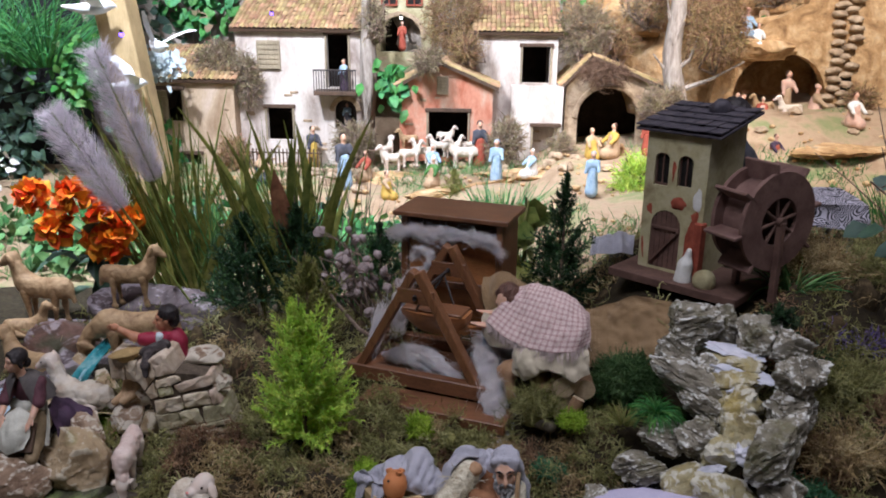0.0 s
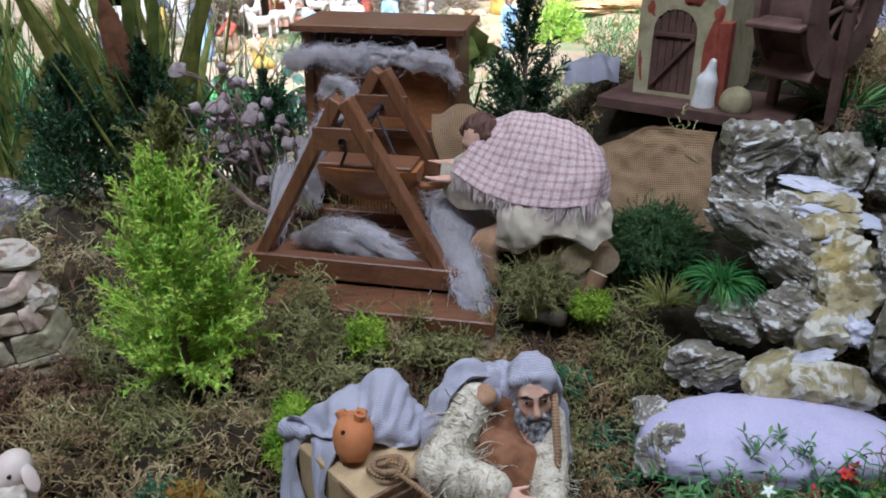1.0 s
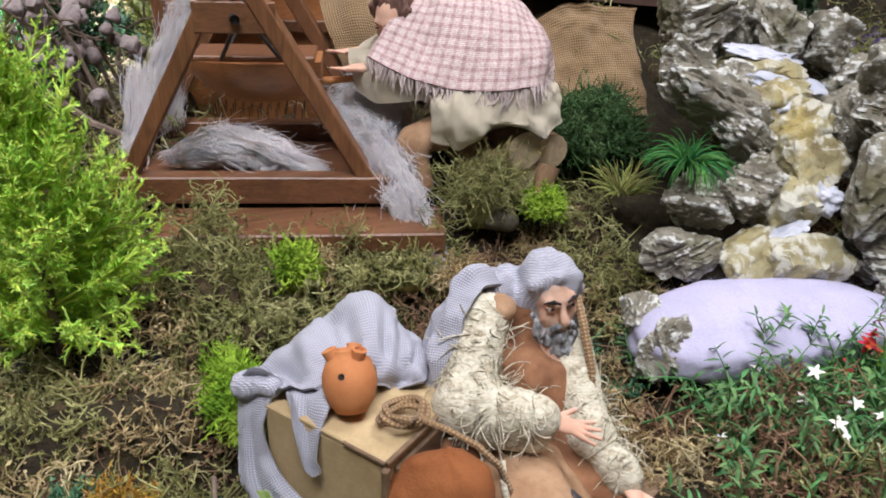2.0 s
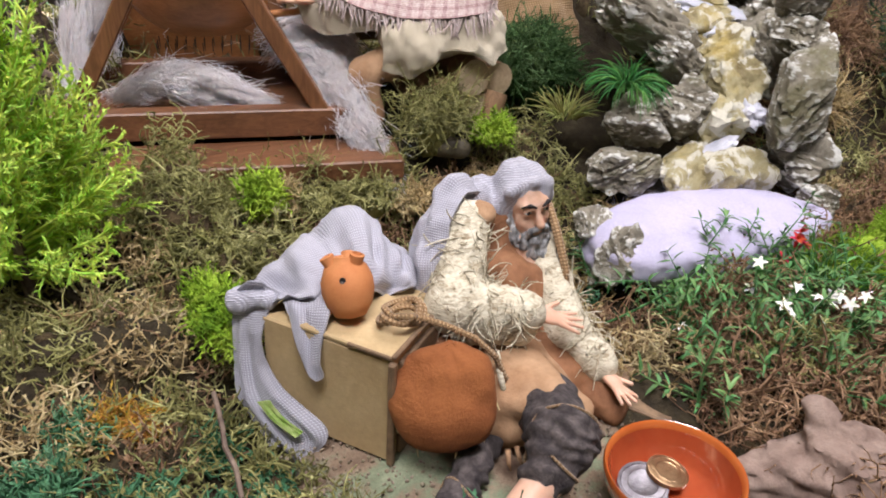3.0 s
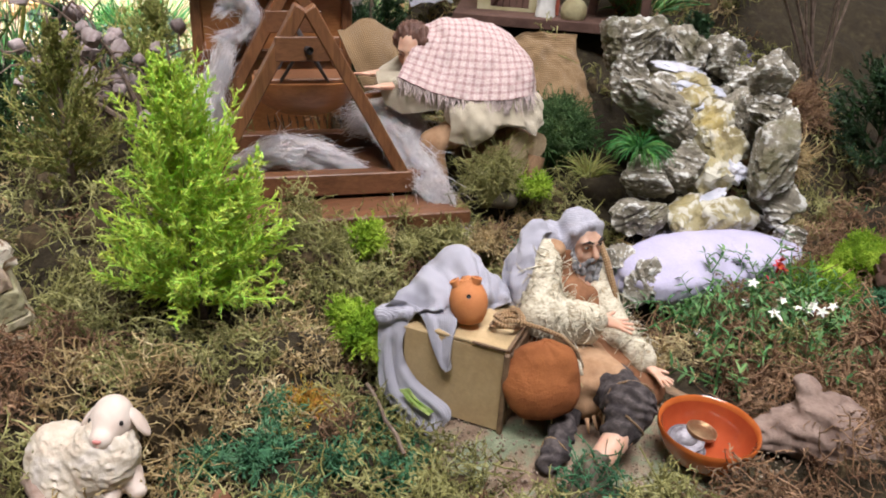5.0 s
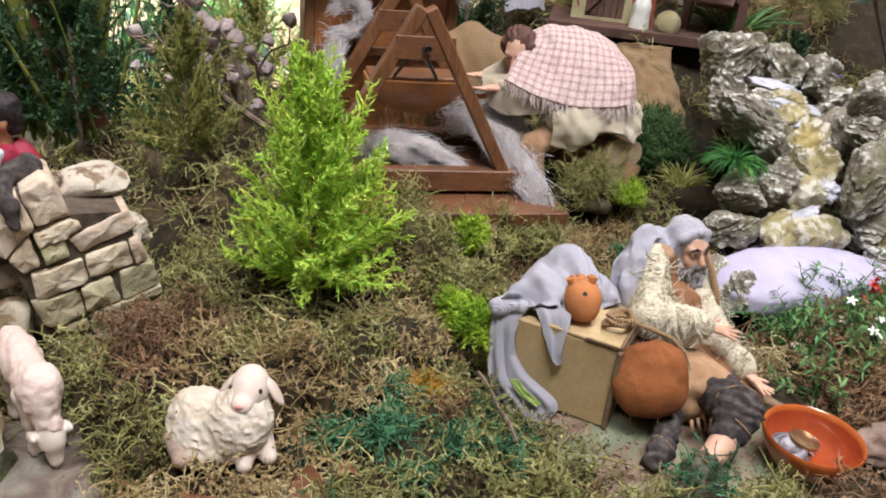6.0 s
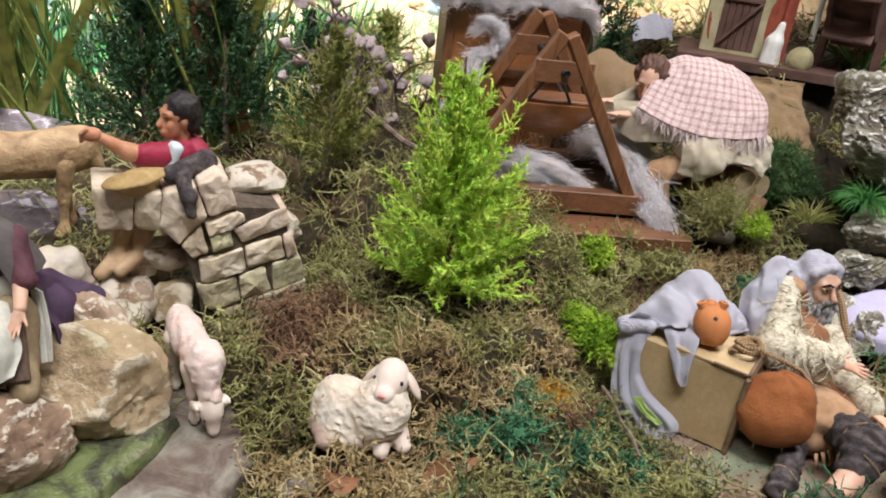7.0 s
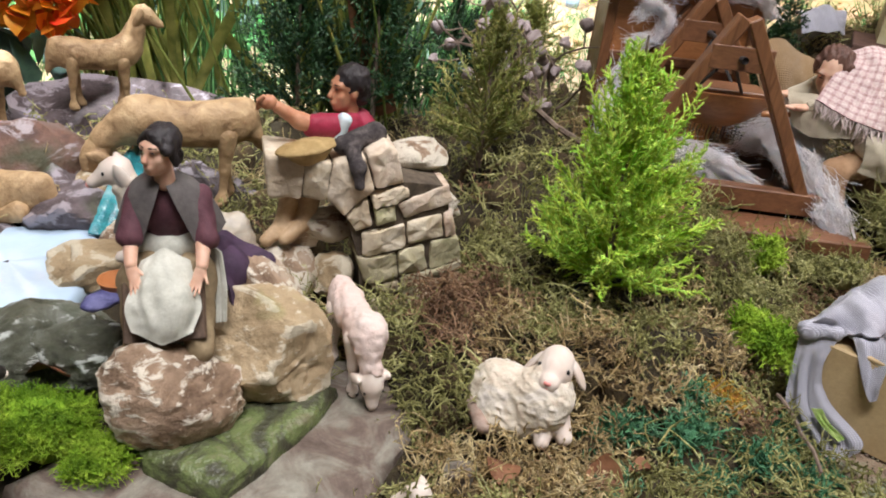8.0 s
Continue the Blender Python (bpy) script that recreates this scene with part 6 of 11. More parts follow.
    # wrapped knee, bare shin, rough shoe
    wool = lambda P: 0.0016 * fbm(P, 120, 2, 3) + 0.0007 * np.sin(700 * (P @ unit(A(0.75, 0.45, 0.3))) + 5 * vnoise(P, 60, 4))
    g.join(sculpt([("c", A(0.038, 0.706, 0.108), A(0.026, 0.678, 0.115), 0.0160, 0.0155), ("c", A(0.026, 0.678, 0.115), A(0.011, 0.670, 0.107), 0.0145, 0.0112)], 0.0010, 0.005, wool, 6))
    g.join(sculpt([("c", A(0.011, 0.669, 0.106), A(-0.012, 0.664, 0.0955), 0.0092, 0.0072)], 0.001, 0.004, None, 8))
    g.join(sculpt([("c", A(-0.012, 0.664, 0.0955), A(-0.019, 0.662, 0.0915), 0.0085, 0.0098), ("c", A(-0.020, 0.661, 0.091), A(-0.040, 0.650, 0.086), 0.0100, 0.0082)], 0.001, 0.004, folds(0.0016, 200, 3), 7))
    g.join(sculpt([("c", A(0.010, 0.714, 0.090), A(-0.018, 0.694, 0.086), 0.0092, 0.0080), ("c", A(-0.018, 0.694, 0.086), A(-0.028, 0.689, 0.083), 0.0078, 0.0070)], 0.0011, 0.005, wool, 6))
    for c, n, rad in ((A(0.027, 0.679, 0.1145), A(0.5, 1.0, -0.2), 0.0165), (A(0.014, 0.671, 0.1085), A(1.0, 0.5, 0.4), 0.0128), (A(-0.015, 0.663, 0.094), A(1.0, 0.3, 0.4), 0.0103), (A(-0.018, 0.694, 0.086), A(1.0, 0.6, 0.1), 0.0090)):
        n = unit(n)
        e = unit(np.cross(n, A(0, 0, 1)))
        f = np.cross(n, e)
        th = np.linspace(0, 2 * np.pi, 19)[:, None]
        g.tube(c + rad * (np.cos(th) * e + np.sin(th) * f) + n * 0.0022 * np.sin(2 * th), 0.0007, 5, 10, False)
    # strap hanging from the hood, tie of the bag
    g.tube([A(0.090, 0.784, 0.172), A(0.0885, 0.772, 0.160), A(0.088, 0.760, 0.142), A(0.084, 0.750, 0.122)], [0.0022, 0.0026, 0.0024, 0.002], 8, 10)
    g.tube([A(0.020, 0.726, 0.133), A(0.018, 0.718, 0.124), A(0.020, 0.712, 0.110)], [0.0018, 0.0016, 0.0012], 6, 3)
    return solo("beggar_figurine", g, mats, "bearded seated figurine in hide and fringed sleeves leaning on a box", "figurine")


beggar()


def plinth_geo():
    g = Geo()
    th = np.linspace(0, 2 * np.pi, 40, endpoint=False)
    c = A(0.022, 0.705, 0)
    rad = 1 + 0.05 * np.sin(3 * th + 1) + 0.03 * np.sin(7 * th)
    sq = (np.abs(np.cos(th)) ** 3 + np.abs(np.sin(th)) ** 3) ** (-1 / 3)
    rings = []
    for k, z in ((0.0, 0.079), (0.5, 0.078), (0.85, 0.0765), (0.97, 0.074), (1.0, 0.070), (1.0, 0.045)):
        e = c + np.stack([0.100 * k * rad * sq * np.cos(th), 0.092 * k * rad * sq * np.sin(th), np.full(40, z)], -1)
        rings.append(e + np.stack([0 * th, 0 * th, 0.0015 * fbm(e, 90, 2, 3)], -1))
    return g.loft(rings[::-1], caps=False)


solo("figurine_plinth", plinth_geo(), "plinth", "sandy flocked plinth with greenish patches under the beggar", "plinth")
r = np.random.default_rng(77)
n = 2600
q = r.uniform(-1, 1, (n, 2))
c = A(0.022, 0.705) + q * A(0.10, 0.092)
V0, F0 = ico(1)
z = 0.0785 - 0.004 * sm(np.abs(q).max(1), 0.85, 1.0)
k = r.uniform(0.0004, 0.0012, n)
V = V0[None] * k[:, None, None] * r.uniform(0.6, 1.3, (n, 1, 3)) + np.concatenate([c, z[:, None]], 1)[:, None]
F = (F0[None] + (np.arange(n) * len(V0))[:, None, None]).reshape(-1, 3)
solo("plinth_grit", Geo().add(V, F), "grit", "coarse sparkling grit strewn over the plinth", "gravel", kind="stuff", sharp=0)
solo("plinth_board", Geo().beam(A(0.062, 0.80, 0.083), A(0.125, 0.695, 0.078), 0.035, 0.006), "box_edge", "dark worn wooden board edging the plinth", "board")

BX = unit(A(0.542, -0.840, 0))
BN = A(0.840, 0.542, 0)
BO = A(-0.033, 0.733, 0.079)


def bx(u, n, z):
    """Box coordinates: u to the cloth end along the front, n back, z up from its near foot."""
    return BO - BX * u + BN * n + A(0, 0, z)


def wooden_box():
    t = thing("wooden_box", BO, "tan painted wooden box with worn dark edges", "box")
    part("body", Geo().beam(bx(0, 0.028, 0.031), bx(0.072, 0.028, 0.031), 0.056, 0.062), "box", t)
    part("lid", Geo().beam(bx(0.0, 0.028, 0.0634), bx(0.050, 0.028, 0.0634), 0.0565, 0.0026, bevel=0.001), "box", t)
    for a, b, w, h, up in ((bx(-0.0008, -0.0006, 0.0), bx(-0.0008, -0.0006, 0.062), 0.0036, 0.0036, BN), (bx(-0.0008, 0.0, 0.0642), bx(-0.0008, 0.056, 0.0642), 0.0024, 0.0020, (0, 0, 1)), (bx(0.0, -0.0006, 0.0642), bx(0.023, -0.0006, 0.0642), 0.0018, 0.0018, (0, 0, 1))):
        part("edge", Geo().beam(a, b, w, h, up, 0, 0.001), "box_edge", t)
    part("side_panel", Geo().beam(bx(-0.001, 0.006, 0.030), bx(-0.001, 0.054, 0.030), 0.003, 0.056), "box_edge", t)


wooden_box()


def blue_blanket():
    back = [A(0.010, 0.822, 0.140), A(-0.020, 0.842, 0.140), A(-0.056, 0.832, 0.136), A(-0.076, 0.815, 0.139)]
    ridge = [A(0.010, 0.802, 0.150), A(-0.014, 0.820, 0.166), A(-0.036, 0.822, 0.166), A(-0.056, 0.815, 0.153), A(-0.0755, 0.806, 0.143)]
    front = [A(0.004, 0.778, 0.1485), A(-0.018, 0.786, 0.156), A(-0.036, 0.790, 0.156), A(-0.052, 0.790, 0.150), A(-0.068, 0.797, 0.1475)]
    lip = [A(0.000, 0.772, 0.1475), A(-0.022, 0.778, 0.1485), A(-0.040, 0.782, 0.1490), A(-0.055, 0.784, 0.1475), A(-0.070, 0.794, 0.1470)]
    g = sheet([back, ridge, front, lip], 44, 80, 0.0088, 7, 3, 0.0016)
    # corner hanging over the lid's edge
    g.join(sheet([[A(-0.040, 0.783, 0.1495), A(-0.050, 0.785, 0.1490), A(-0.062, 0.791, 0.1480)], [A(-0.047, 0.768, 0.1490), A(-0.054, 0.776, 0.1480), A(-0.062, 0.786, 0.1475)], [A(-0.0545, 0.762, 0.134), A(-0.0570, 0.766, 0.131), A(-0.0610, 0.776, 0.136)], [A(-0.0560, 0.760, 0.120), A(-0.0575, 0.762, 0.118), A(-0.0600, 0.768, 0.124)]], 26, 26, 0.0022, 3, 9, 0.0014))
    # long end falling down the box's side and front in a swag
    g.join(sheet([[A(-0.080, 0.812, 0.141), A(-0.074, 0.802, 0.1465), A(-0.067, 0.793, 0.147)], [A(-0.086, 0.804, 0.120), A(-0.080, 0.793, 0.122), A(-0.0744, 0.790, 0.126)], [A(-0.089, 0.797, 0.098), A(-0.081, 0.782, 0.098), A(-0.0695, 0.780, 0.106)], [A(-0.086, 0.788, 0.084), A(-0.077, 0.770, 0.080), A(-0.0560, 0.757, 0.090)], [A(-0.080, 0.780, 0.074), A(-0.071, 0.762, 0.070), A(-0.060, 0.757, 0.076)]], 44, 50, 0.0042, 4, 5, 0.0016))
    g.join(sculpt([("e", A(-0.0765, 0.8075, 0.1435), (0.0066, 0.0066, 0.0050)), ("c", A(-0.068, 0.797, 0.147), A(-0.079, 0.809, 0.143), 0.0055, 0.0045)], 0.0010, 0.005, folds(0.0014, 160, 4), 0))
    return solo("blue_blanket", g, "blue_cloth", "rumpled blue-grey woven blanket draped over the box", "blanket")


blue_blanket()
g = sheet([[A(-0.082, 0.780, 0.101), A(-0.077, 0.776, 0.103)], [A(-0.078, 0.772, 0.094), A(-0.073, 0.770, 0.096)], [A(-0.070, 0.762, 0.087), A(-0.066, 0.761, 0.090)]], 14, 10, 0.0012, 4, 5, 0.0008)
solo("green_moss_patch", g, "flock_green", "lime green flock patch stuck on the blanket", "moss")


def jar():
    c = bx(0.030, 0.014, 0.0655)
    t = thing("clay_jar", c, "small orange terracotta jar lying on the box", "jar")
    R = rotm(-22, 14, 20)
    p = [(0.80 * u, 0.78 * v) for u, v in ((0.001, -0.002), (0.0090, 0.0), (0.0135, 0.007), (0.0156, 0.015), (0.0156, 0.022), (0.0128, 0.030), (0.0092, 0.0335), (0.0090, 0.0365), (0.0066, 0.0365), (0.0055, 0.032), (0.004, 0.020))]
    part("body", Geo().lathe(p, 36, c + A(0, 0, 0.003), 0, R), "clay", t)
    for a in (30, 150, 270):
        q = c + A(0, 0, 0.003) + R @ A(0.0073 * math.cos(radians(a)), 0.0073 * math.sin(radians(a)), 0.0262)
        part("spout", Geo().lathe([(0.0030, -0.004), (0.0036, 0.0032), (0.0024, 0.0036), (0.0014, -0.002)], 12, q, 0, R @ rotm(0, 24, a)), "clay", t)
        # black disc on the jar that paints the shade of a small hole
        part("hole_disc", Geo().lathe([(0.0001, 0), (0.0015, 0.0002), (0.0017, -0.0006)], 10, c + A(0, 0, 0.003) + R @ A(0.0121 * math.cos(radians(a + 65)), 0.0121 * math.sin(radians(a + 65)), 0.0183), 0, R @ rotm(0, 80, a + 65)), "black", t)


jar()


def rope_coil():
    g = Geo()
    th = np.linspace(0, 5.2 * np.pi, 70)
    c = bx(0.008, 0.024, 0.0685)
    rad = 0.0100 - 0.0016 * np.sin(th * 1.7)
    path = c + np.stack([rad * np.cos(th), rad * 0.8 * np.sin(th), 0.0011 * th / np.pi + 0.0016 * np.sin(th * 2.1)], -1)
    tail = [path[-1] + A(0.006, -0.008, 0.003), A(-0.012, 0.748, 0.150), A(-0.002, 0.738, 0.148), A(0.008, 0.728, 0.144), A(0.017, 0.722, 0.134), A(0.021, 0.718, 0.122)]
    g.tube(np.concatenate([path, tail]), 0.0016, 7)
    return solo("rope", g, "rope", "coil of thin tan rope lying on the box", "rope")


rope_coil()


def cloth_bag():
    n = unit(A(-0.52, -0.66, 0.42))
    x = unit(np.cross(n, A(0, 0, 1))) * -1
    up = np.cross(x, n) * -1
    up = up if up[2] > 0 else -up
    c = A(-0.0125, 0.7205, 0.1215)
    R = np.stack([x, n, up], 1)

    def wrinkle(P):
        q = (P - (c + up * 0.026)) @ R
        a = np.arctan2(q[:, 0], -q[:, 2])
        near = np.exp(-np.hypot(q[:, 0], q[:, 2]) / 0.020)
        return 0.0008 * near * np.sin(7 * a + 3 * vnoise(P, 60, 2)) + 0.0011 * fbm(P, 75, 2, 3) + 0.0002 * vnoise(P, 500, 5)

    g = sculpt([("e", c, (0.0248, 0.0115, 0.0242), R), ("e", c - up * 0.006, (0.0222, 0.0130, 0.0175), R), ("e", c + up * 0.014 + x * 0.004, (0.016, 0.0095, 0.011), R)], 0.0012, 0.008, wrinkle)
    r = np.random.default_rng(12)
    th = np.array([-2.5, -2.0, -1.2, -0.6, 0.1])
    root = c + 0.0240 * (np.cos(th)[:, None] * x + np.sin(th)[:, None] * up)
    V, F = strands(root, unit(root - c) * 0.3 + n * 0.4 + A(0, 0, -0.8), r.uniform(0.004, 0.009, 5), 0.0006, 4, 3, 0.3, 0.2, (0, 0, -0.1), r)
    g.add(V, F, 1)
    return solo("cloth_bag", g, ["bag", "straw"], "round rust-brown cloth bag tied at the figurine's side", "bag")


cloth_bag()

BOWL = A(0.066, 0.646, 0.078)


def bowl():
    t = thing("clay_bowl", BOWL, "orange glazed clay bowl with coins inside", "bowl")
    out = [(0.0, 0.0), (0.020, 0.0), (0.024, 0.003), (0.032, 0.012), (0.0375, 0.022), (0.0395, 0.030), (0.0398, 0.033), (0.0390, 0.0345), (0.0375, 0.0335), (0.0365, 0.030)]
    inn = [(0.0365, 0.030), (0.0345, 0.022), (0.030, 0.014), (0.024, 0.0095), (0.012, 0.0085), (0.0002, 0.0085)]
    k = 0.81
    out, inn = [(r * k, z * k) for r, z in out], [(r * k, z * k) for r, z in inn]
    part("outside", Geo().lathe(out, 56, BOWL), "glaze", t)
    part("inside", Geo().lathe(inn, 56, BOWL), "glaze_in", t)


bowl()


def coin(x, y, z, rad, mat, label, tilt):
    p = [(0.0001, 0.0010), (rad * 0.55, 0.0010), (rad * 0.6, 0.0013), (rad * 0.72, 0.0010), (rad * 0.86, 0.0010), (rad * 0.9, 0.0014), (rad, 0.0012), (rad, -0.0008), (rad * 0.9, -0.001), (0.0001, -0.0008)]
    solo("coin", Geo().lathe(p[::-1], 40, BOWL + A(x, y, z), 0, rotm(*tilt)), mat, label, "coin", "coins in the bowl", sharp=30)


coin(-0.012, 0.004, 0.0108, 0.0116, "coin", "silver-coloured coin lying in the clay bowl", (4, -3, 0))
coin(-0.008, 0.009, 0.0135, 0.0118, "coin", "silver-coloured coin lying on another coin", (6, -8, 0))
coin(0.006, 0.008, 0.0150, 0.0100, "coin_brass", "small copper coin leaning on the silver ones", (5, 8, 0))


# ---------------------------------------------------------------- kneeling woman at the frame
def wool_woman():
    mats = ["skin", "hair", "plaid", "cream", "wool", "boot", "hide", "fringe"]
    g = Geo()
    hc = A(0.082, 1.040, 0.259)
    R = facing(-50, 24, 0)
    g.join(head_geo(hc, R, 0, 1.0))
    L = lambda x, y, z: hc + R @ A(x, y, z)
    g.join(sculpt([("e", L(0, 0.0070, 0.0080), (0.0162, 0.0155, 0.0150), R), ("e", L(0.0, 0.020, -0.001), (0.0085, 0.0075, 0.0085), R), ("c", L(-0.0125, -0.001, 0.009), L(-0.0125, 0.009, -0.005), 0.0045, 0.0045), ("c", L(0.0125, -0.001, 0.009), L(0.0125, 0.009, -0.005), 0.0045, 0.0045)], 0.0010, 0.004, lambda P: 0.0009 * vnoise(P, 300, 7) + 0.0006 * np.sin(1400 * ((P - hc) @ R[:, 0]) + 5 * vnoise(P, 120, 3)), 1))
    for sx in (-1, 1):
        g.join(sculpt([("c", L(sx * 0.0028, -0.0150, 0.0062), L(sx * 0.0088, -0.0128, 0.0066), 0.0006, 0.0004)], 0.0004, 0.0005, None, 1))
        g.join(sculpt([("e", L(sx * 0.0056, -0.0138, 0.0024), (0.0018, 0.0009, 0.0007), R)], 0.0003, 0.0005, None, 1))
    # trunk under the shawl
    g.join(sculpt([("e", A(0.122, 1.024, 0.248), (0.032, 0.022, 0.020), rotm(0, 10, -25)), ("e", A(0.152, 1.004, 0.236), (0.024, 0.024, 0.026)), ("c", A(0.100, 1.034, 0.252), A(0.088, 1.020, 0.243), 0.010, 0.009), ("c", A(0.094, 1.010, 0.240), A(0.062, 1.026, 0.231), 0.010, 0.0070), ("c", A(0.104, 1.055, 0.250), A(0.070, 1.066, 0.231), 0.011, 0.0075)], 0.0018, 0.010, folds(0.001, 90, 4), 3))
    # plaid shawl laid over the bent back, open along the near arm
    hem = [A(0.055, 1.018, 0.240), A(0.078, 0.994, 0.229), A(0.104, 0.975, 0.224), A(0.132, 0.958, 0.226), A(0.160, 0.957, 0.228), A(0.182, 0.978, 0.232)]
    mid = [A(0.070, 1.026, 0.256), A(0.094, 1.003, 0.250), A(0.120, 0.983, 0.249), A(0.146, 0.970, 0.250), A(0.170, 0.972, 0.249), A(0.185, 0.990, 0.246)]
    upp = [A(0.088, 1.034, 0.272), A(0.109, 1.016, 0.276), A(0.133, 1.000, 0.275), A(0.154, 0.991, 0.270), A(0.172, 0.991, 0.264), A(0.184, 1.001, 0.254)]
    top = [A(0.098, 1.047, 0.278), A(0.117, 1.037, 0.286), A(0.138, 1.025, 0.286), A(0.157, 1.016, 0.279), A(0.173, 1.011, 0.270), A(0.183, 1.012, 0.257)]
    far = [A(0.096, 1.062, 0.266), A(0.119, 1.060, 0.272), A(0.142, 1.050, 0.268), A(0.162, 1.038, 0.258), A(0.177, 1.028, 0.247), A(0.182, 1.022, 0.238)]
    g.join(sheet([hem, mid, upp, top, far], 50, 80, 0.0030, 6, 12, 0.0016, 2, 0.35))
    # knotted fringe along the hem
    q = np.linspace(0, 1, 150)
    h = np.array(hem)
    s = np.concatenate([[0], np.cumsum(np.linalg.norm(np.diff(h, axis=0), axis=1))])
    r = np.random.default_rng(31)
    edge = np.stack([np.interp(q * s[-1], s, h[:, i]) for i in range(3)], -1) + r.normal(size=(150, 3)) * 0.0008
    V, F = strands(edge, np.tile(A(-0.1, -0.30, -1), (150, 1)) + r.normal(size=(150, 3)) * 0.12, r.uniform(0.009, 0.017, 150), 0.0007, 4, 3, 0.14, 0.12, (0, 0, 0), r)
    g.add(V, F, 7)
    g.join(hand_geo(A(0.062, 1.026, 0.230), A(0.036, 1.043, 0.226), (0, 0, 1), 1, 0))
    g.join(hand_geo(A(0.068, 1.067, 0.231), A(0.042, 1.074, 0.231), (0, 0, 1), 1, 0))
    # cream cloth hanging from the wrists
    g.join(sheet([[A(0.052, 1.052, 0.238), A(0.066, 1.030, 0.242), A(0.094, 1.002, 0.236)], [A(0.048, 1.040, 0.228), A(0.062, 1.016, 0.229), A(0.090, 0.991, 0.226)], [A(0.053, 1.034, 0.211), A(0.061, 1.017, 0.206), A(0.090, 0.990, 0.214)]], 26, 40, 0.0028, 3, 21, 0.0014, 3))
    # cream skirt drawn over the knees, falling in lobes over the logs
    g.join(sculpt([("e", A(0.128, 0.990, 0.208), (0.036, 0.026, 0.020)), ("e", A(0.158, 0.990, 0.214), (0.024, 0.024, 0.022))], 0.0018, 0.012, None, 3))
    g.join(sheet([[A(0.098, 1.000, 0.226), A(0.124, 0.982, 0.233), A(0.154, 0.972, 0.236), A(0.180, 0.986, 0.232)], [A(0.090, 0.984, 0.216), A(0.116, 0.963, 0.222), A(0.150, 0.952, 0.224), A(0.180, 0.970, 0.224)], [A(0.088, 0.978, 0.202), A(0.112, 0.954, 0.206), A(0.148, 0.944, 0.208), A(0.180, 0.963, 0.212)], [A(0.092, 0.982, 0.190), A(0.104, 0.966, 0.184), A(0.124, 0.952, 0.201), A(0.144, 0.946, 0.202), A(0.164, 0.945, 0.192), A(0.180, 0.962, 0.199)]], 44, 90, 0.0060, 6, 23, 0.0016, 3, 0.12))
    g.join(sculpt([("c", A(0.112, 0.994, 0.192), A(0.084, 1.000, 0.180), 0.014, 0.012), ("c", A(0.084, 1.000, 0.180), A(0.088, 0.988, 0.150), 0.010, 0.008)], 0.0016, 0.008, folds(0.002, 80, 8), 6))
    g.join(sculpt([("c", A(0.118, 0.955, 0.136), A(0.136, 0.944, 0.133), 0.0095, 0.008)], 0.0012, 0.004, None, 5))
    return solo("wool_worker_figurine", g, mats, "stooping figurine in a pink plaid fringed shawl and cream skirt", "figurine")


wool_woman()


def log_seat():
    t = thing("log_seat", (0.15, 0.98, 0.15), "seat of short cut logs covered with straw moss", "log")
    for a, b, r0 in ((A(0.152, 0.955, 0.182), A(0.152, 1.02, 0.180), 0.014), (A(0.178, 0.962, 0.176), A(0.176, 1.03, 0.178), 0.013), (A(0.130, 0.957, 0.166), A(0.130, 1.02, 0.17), 0.016), (A(0.160, 0.957, 0.152), A(0.160, 1.02, 0.152), 0.016), (A(0.170, 0.950, 0.170), A(0.158, 0.946, 0.140), 0.008)):
        g = Geo()
        s = np.linspace(0, 1, 7)[:, None]
        g.tube(a * (1 - s) + b * s + rng.normal(size=(7, 3)) * 0.0005, r0 * (1 + rng.normal(size=7) * 0.03), 14, 0)
        g.m[-1][:] = 1
        g.m[-2][:] = 1
        part("log", g, ["log", "log_end"], t)


log_seat()
tuft("straw_tangle", "moss_olive", "tangle of dry straw and moss hanging over the logs", (0.118, 0.950, 0.150), (0.028, 0.012, 0.036), 700, 71, (0.015, 0.04), (0.0004, 0.0007), 0.5, 6)


def burlap_sheet():
    g = cloth([A(0.085, 1.10, 0.255), A(0.14, 1.085, 0.225), A(0.20, 1.085, 0.240), A(0.25, 1.075, 0.262), A(0.31, 1.055, 0.258)], [A(0.10, 1.045, 0.20), A(0.16, 1.03, 0.18), A(0.215, 1.02, 0.175), A(0.25, 1.015, 0.178), A(0.292, 1.005, 0.176)], 50, 80, A(0, 0.012, 0.016), 0.020, 3.2, 6)
    return solo("burlap_sheet", g, "burlap", "rumpled tan burlap sheet lying over the slope", "cloth")


burlap_sheet()
g = cloth([A(0.05, 1.125, 0.262), A(0.085, 1.12, 0.272), A(0.12, 1.105, 0.25)], [A(0.07, 1.09, 0.19), A(0.10, 1.08, 0.185), A(0.135, 1.07, 0.18)], 22, 22, A(-0.01, -0.012, 0.012), 0.007, 5, 8)
solo("burlap_sack", g, "burlap", "folded burlap piece beside the cabinet", "cloth")
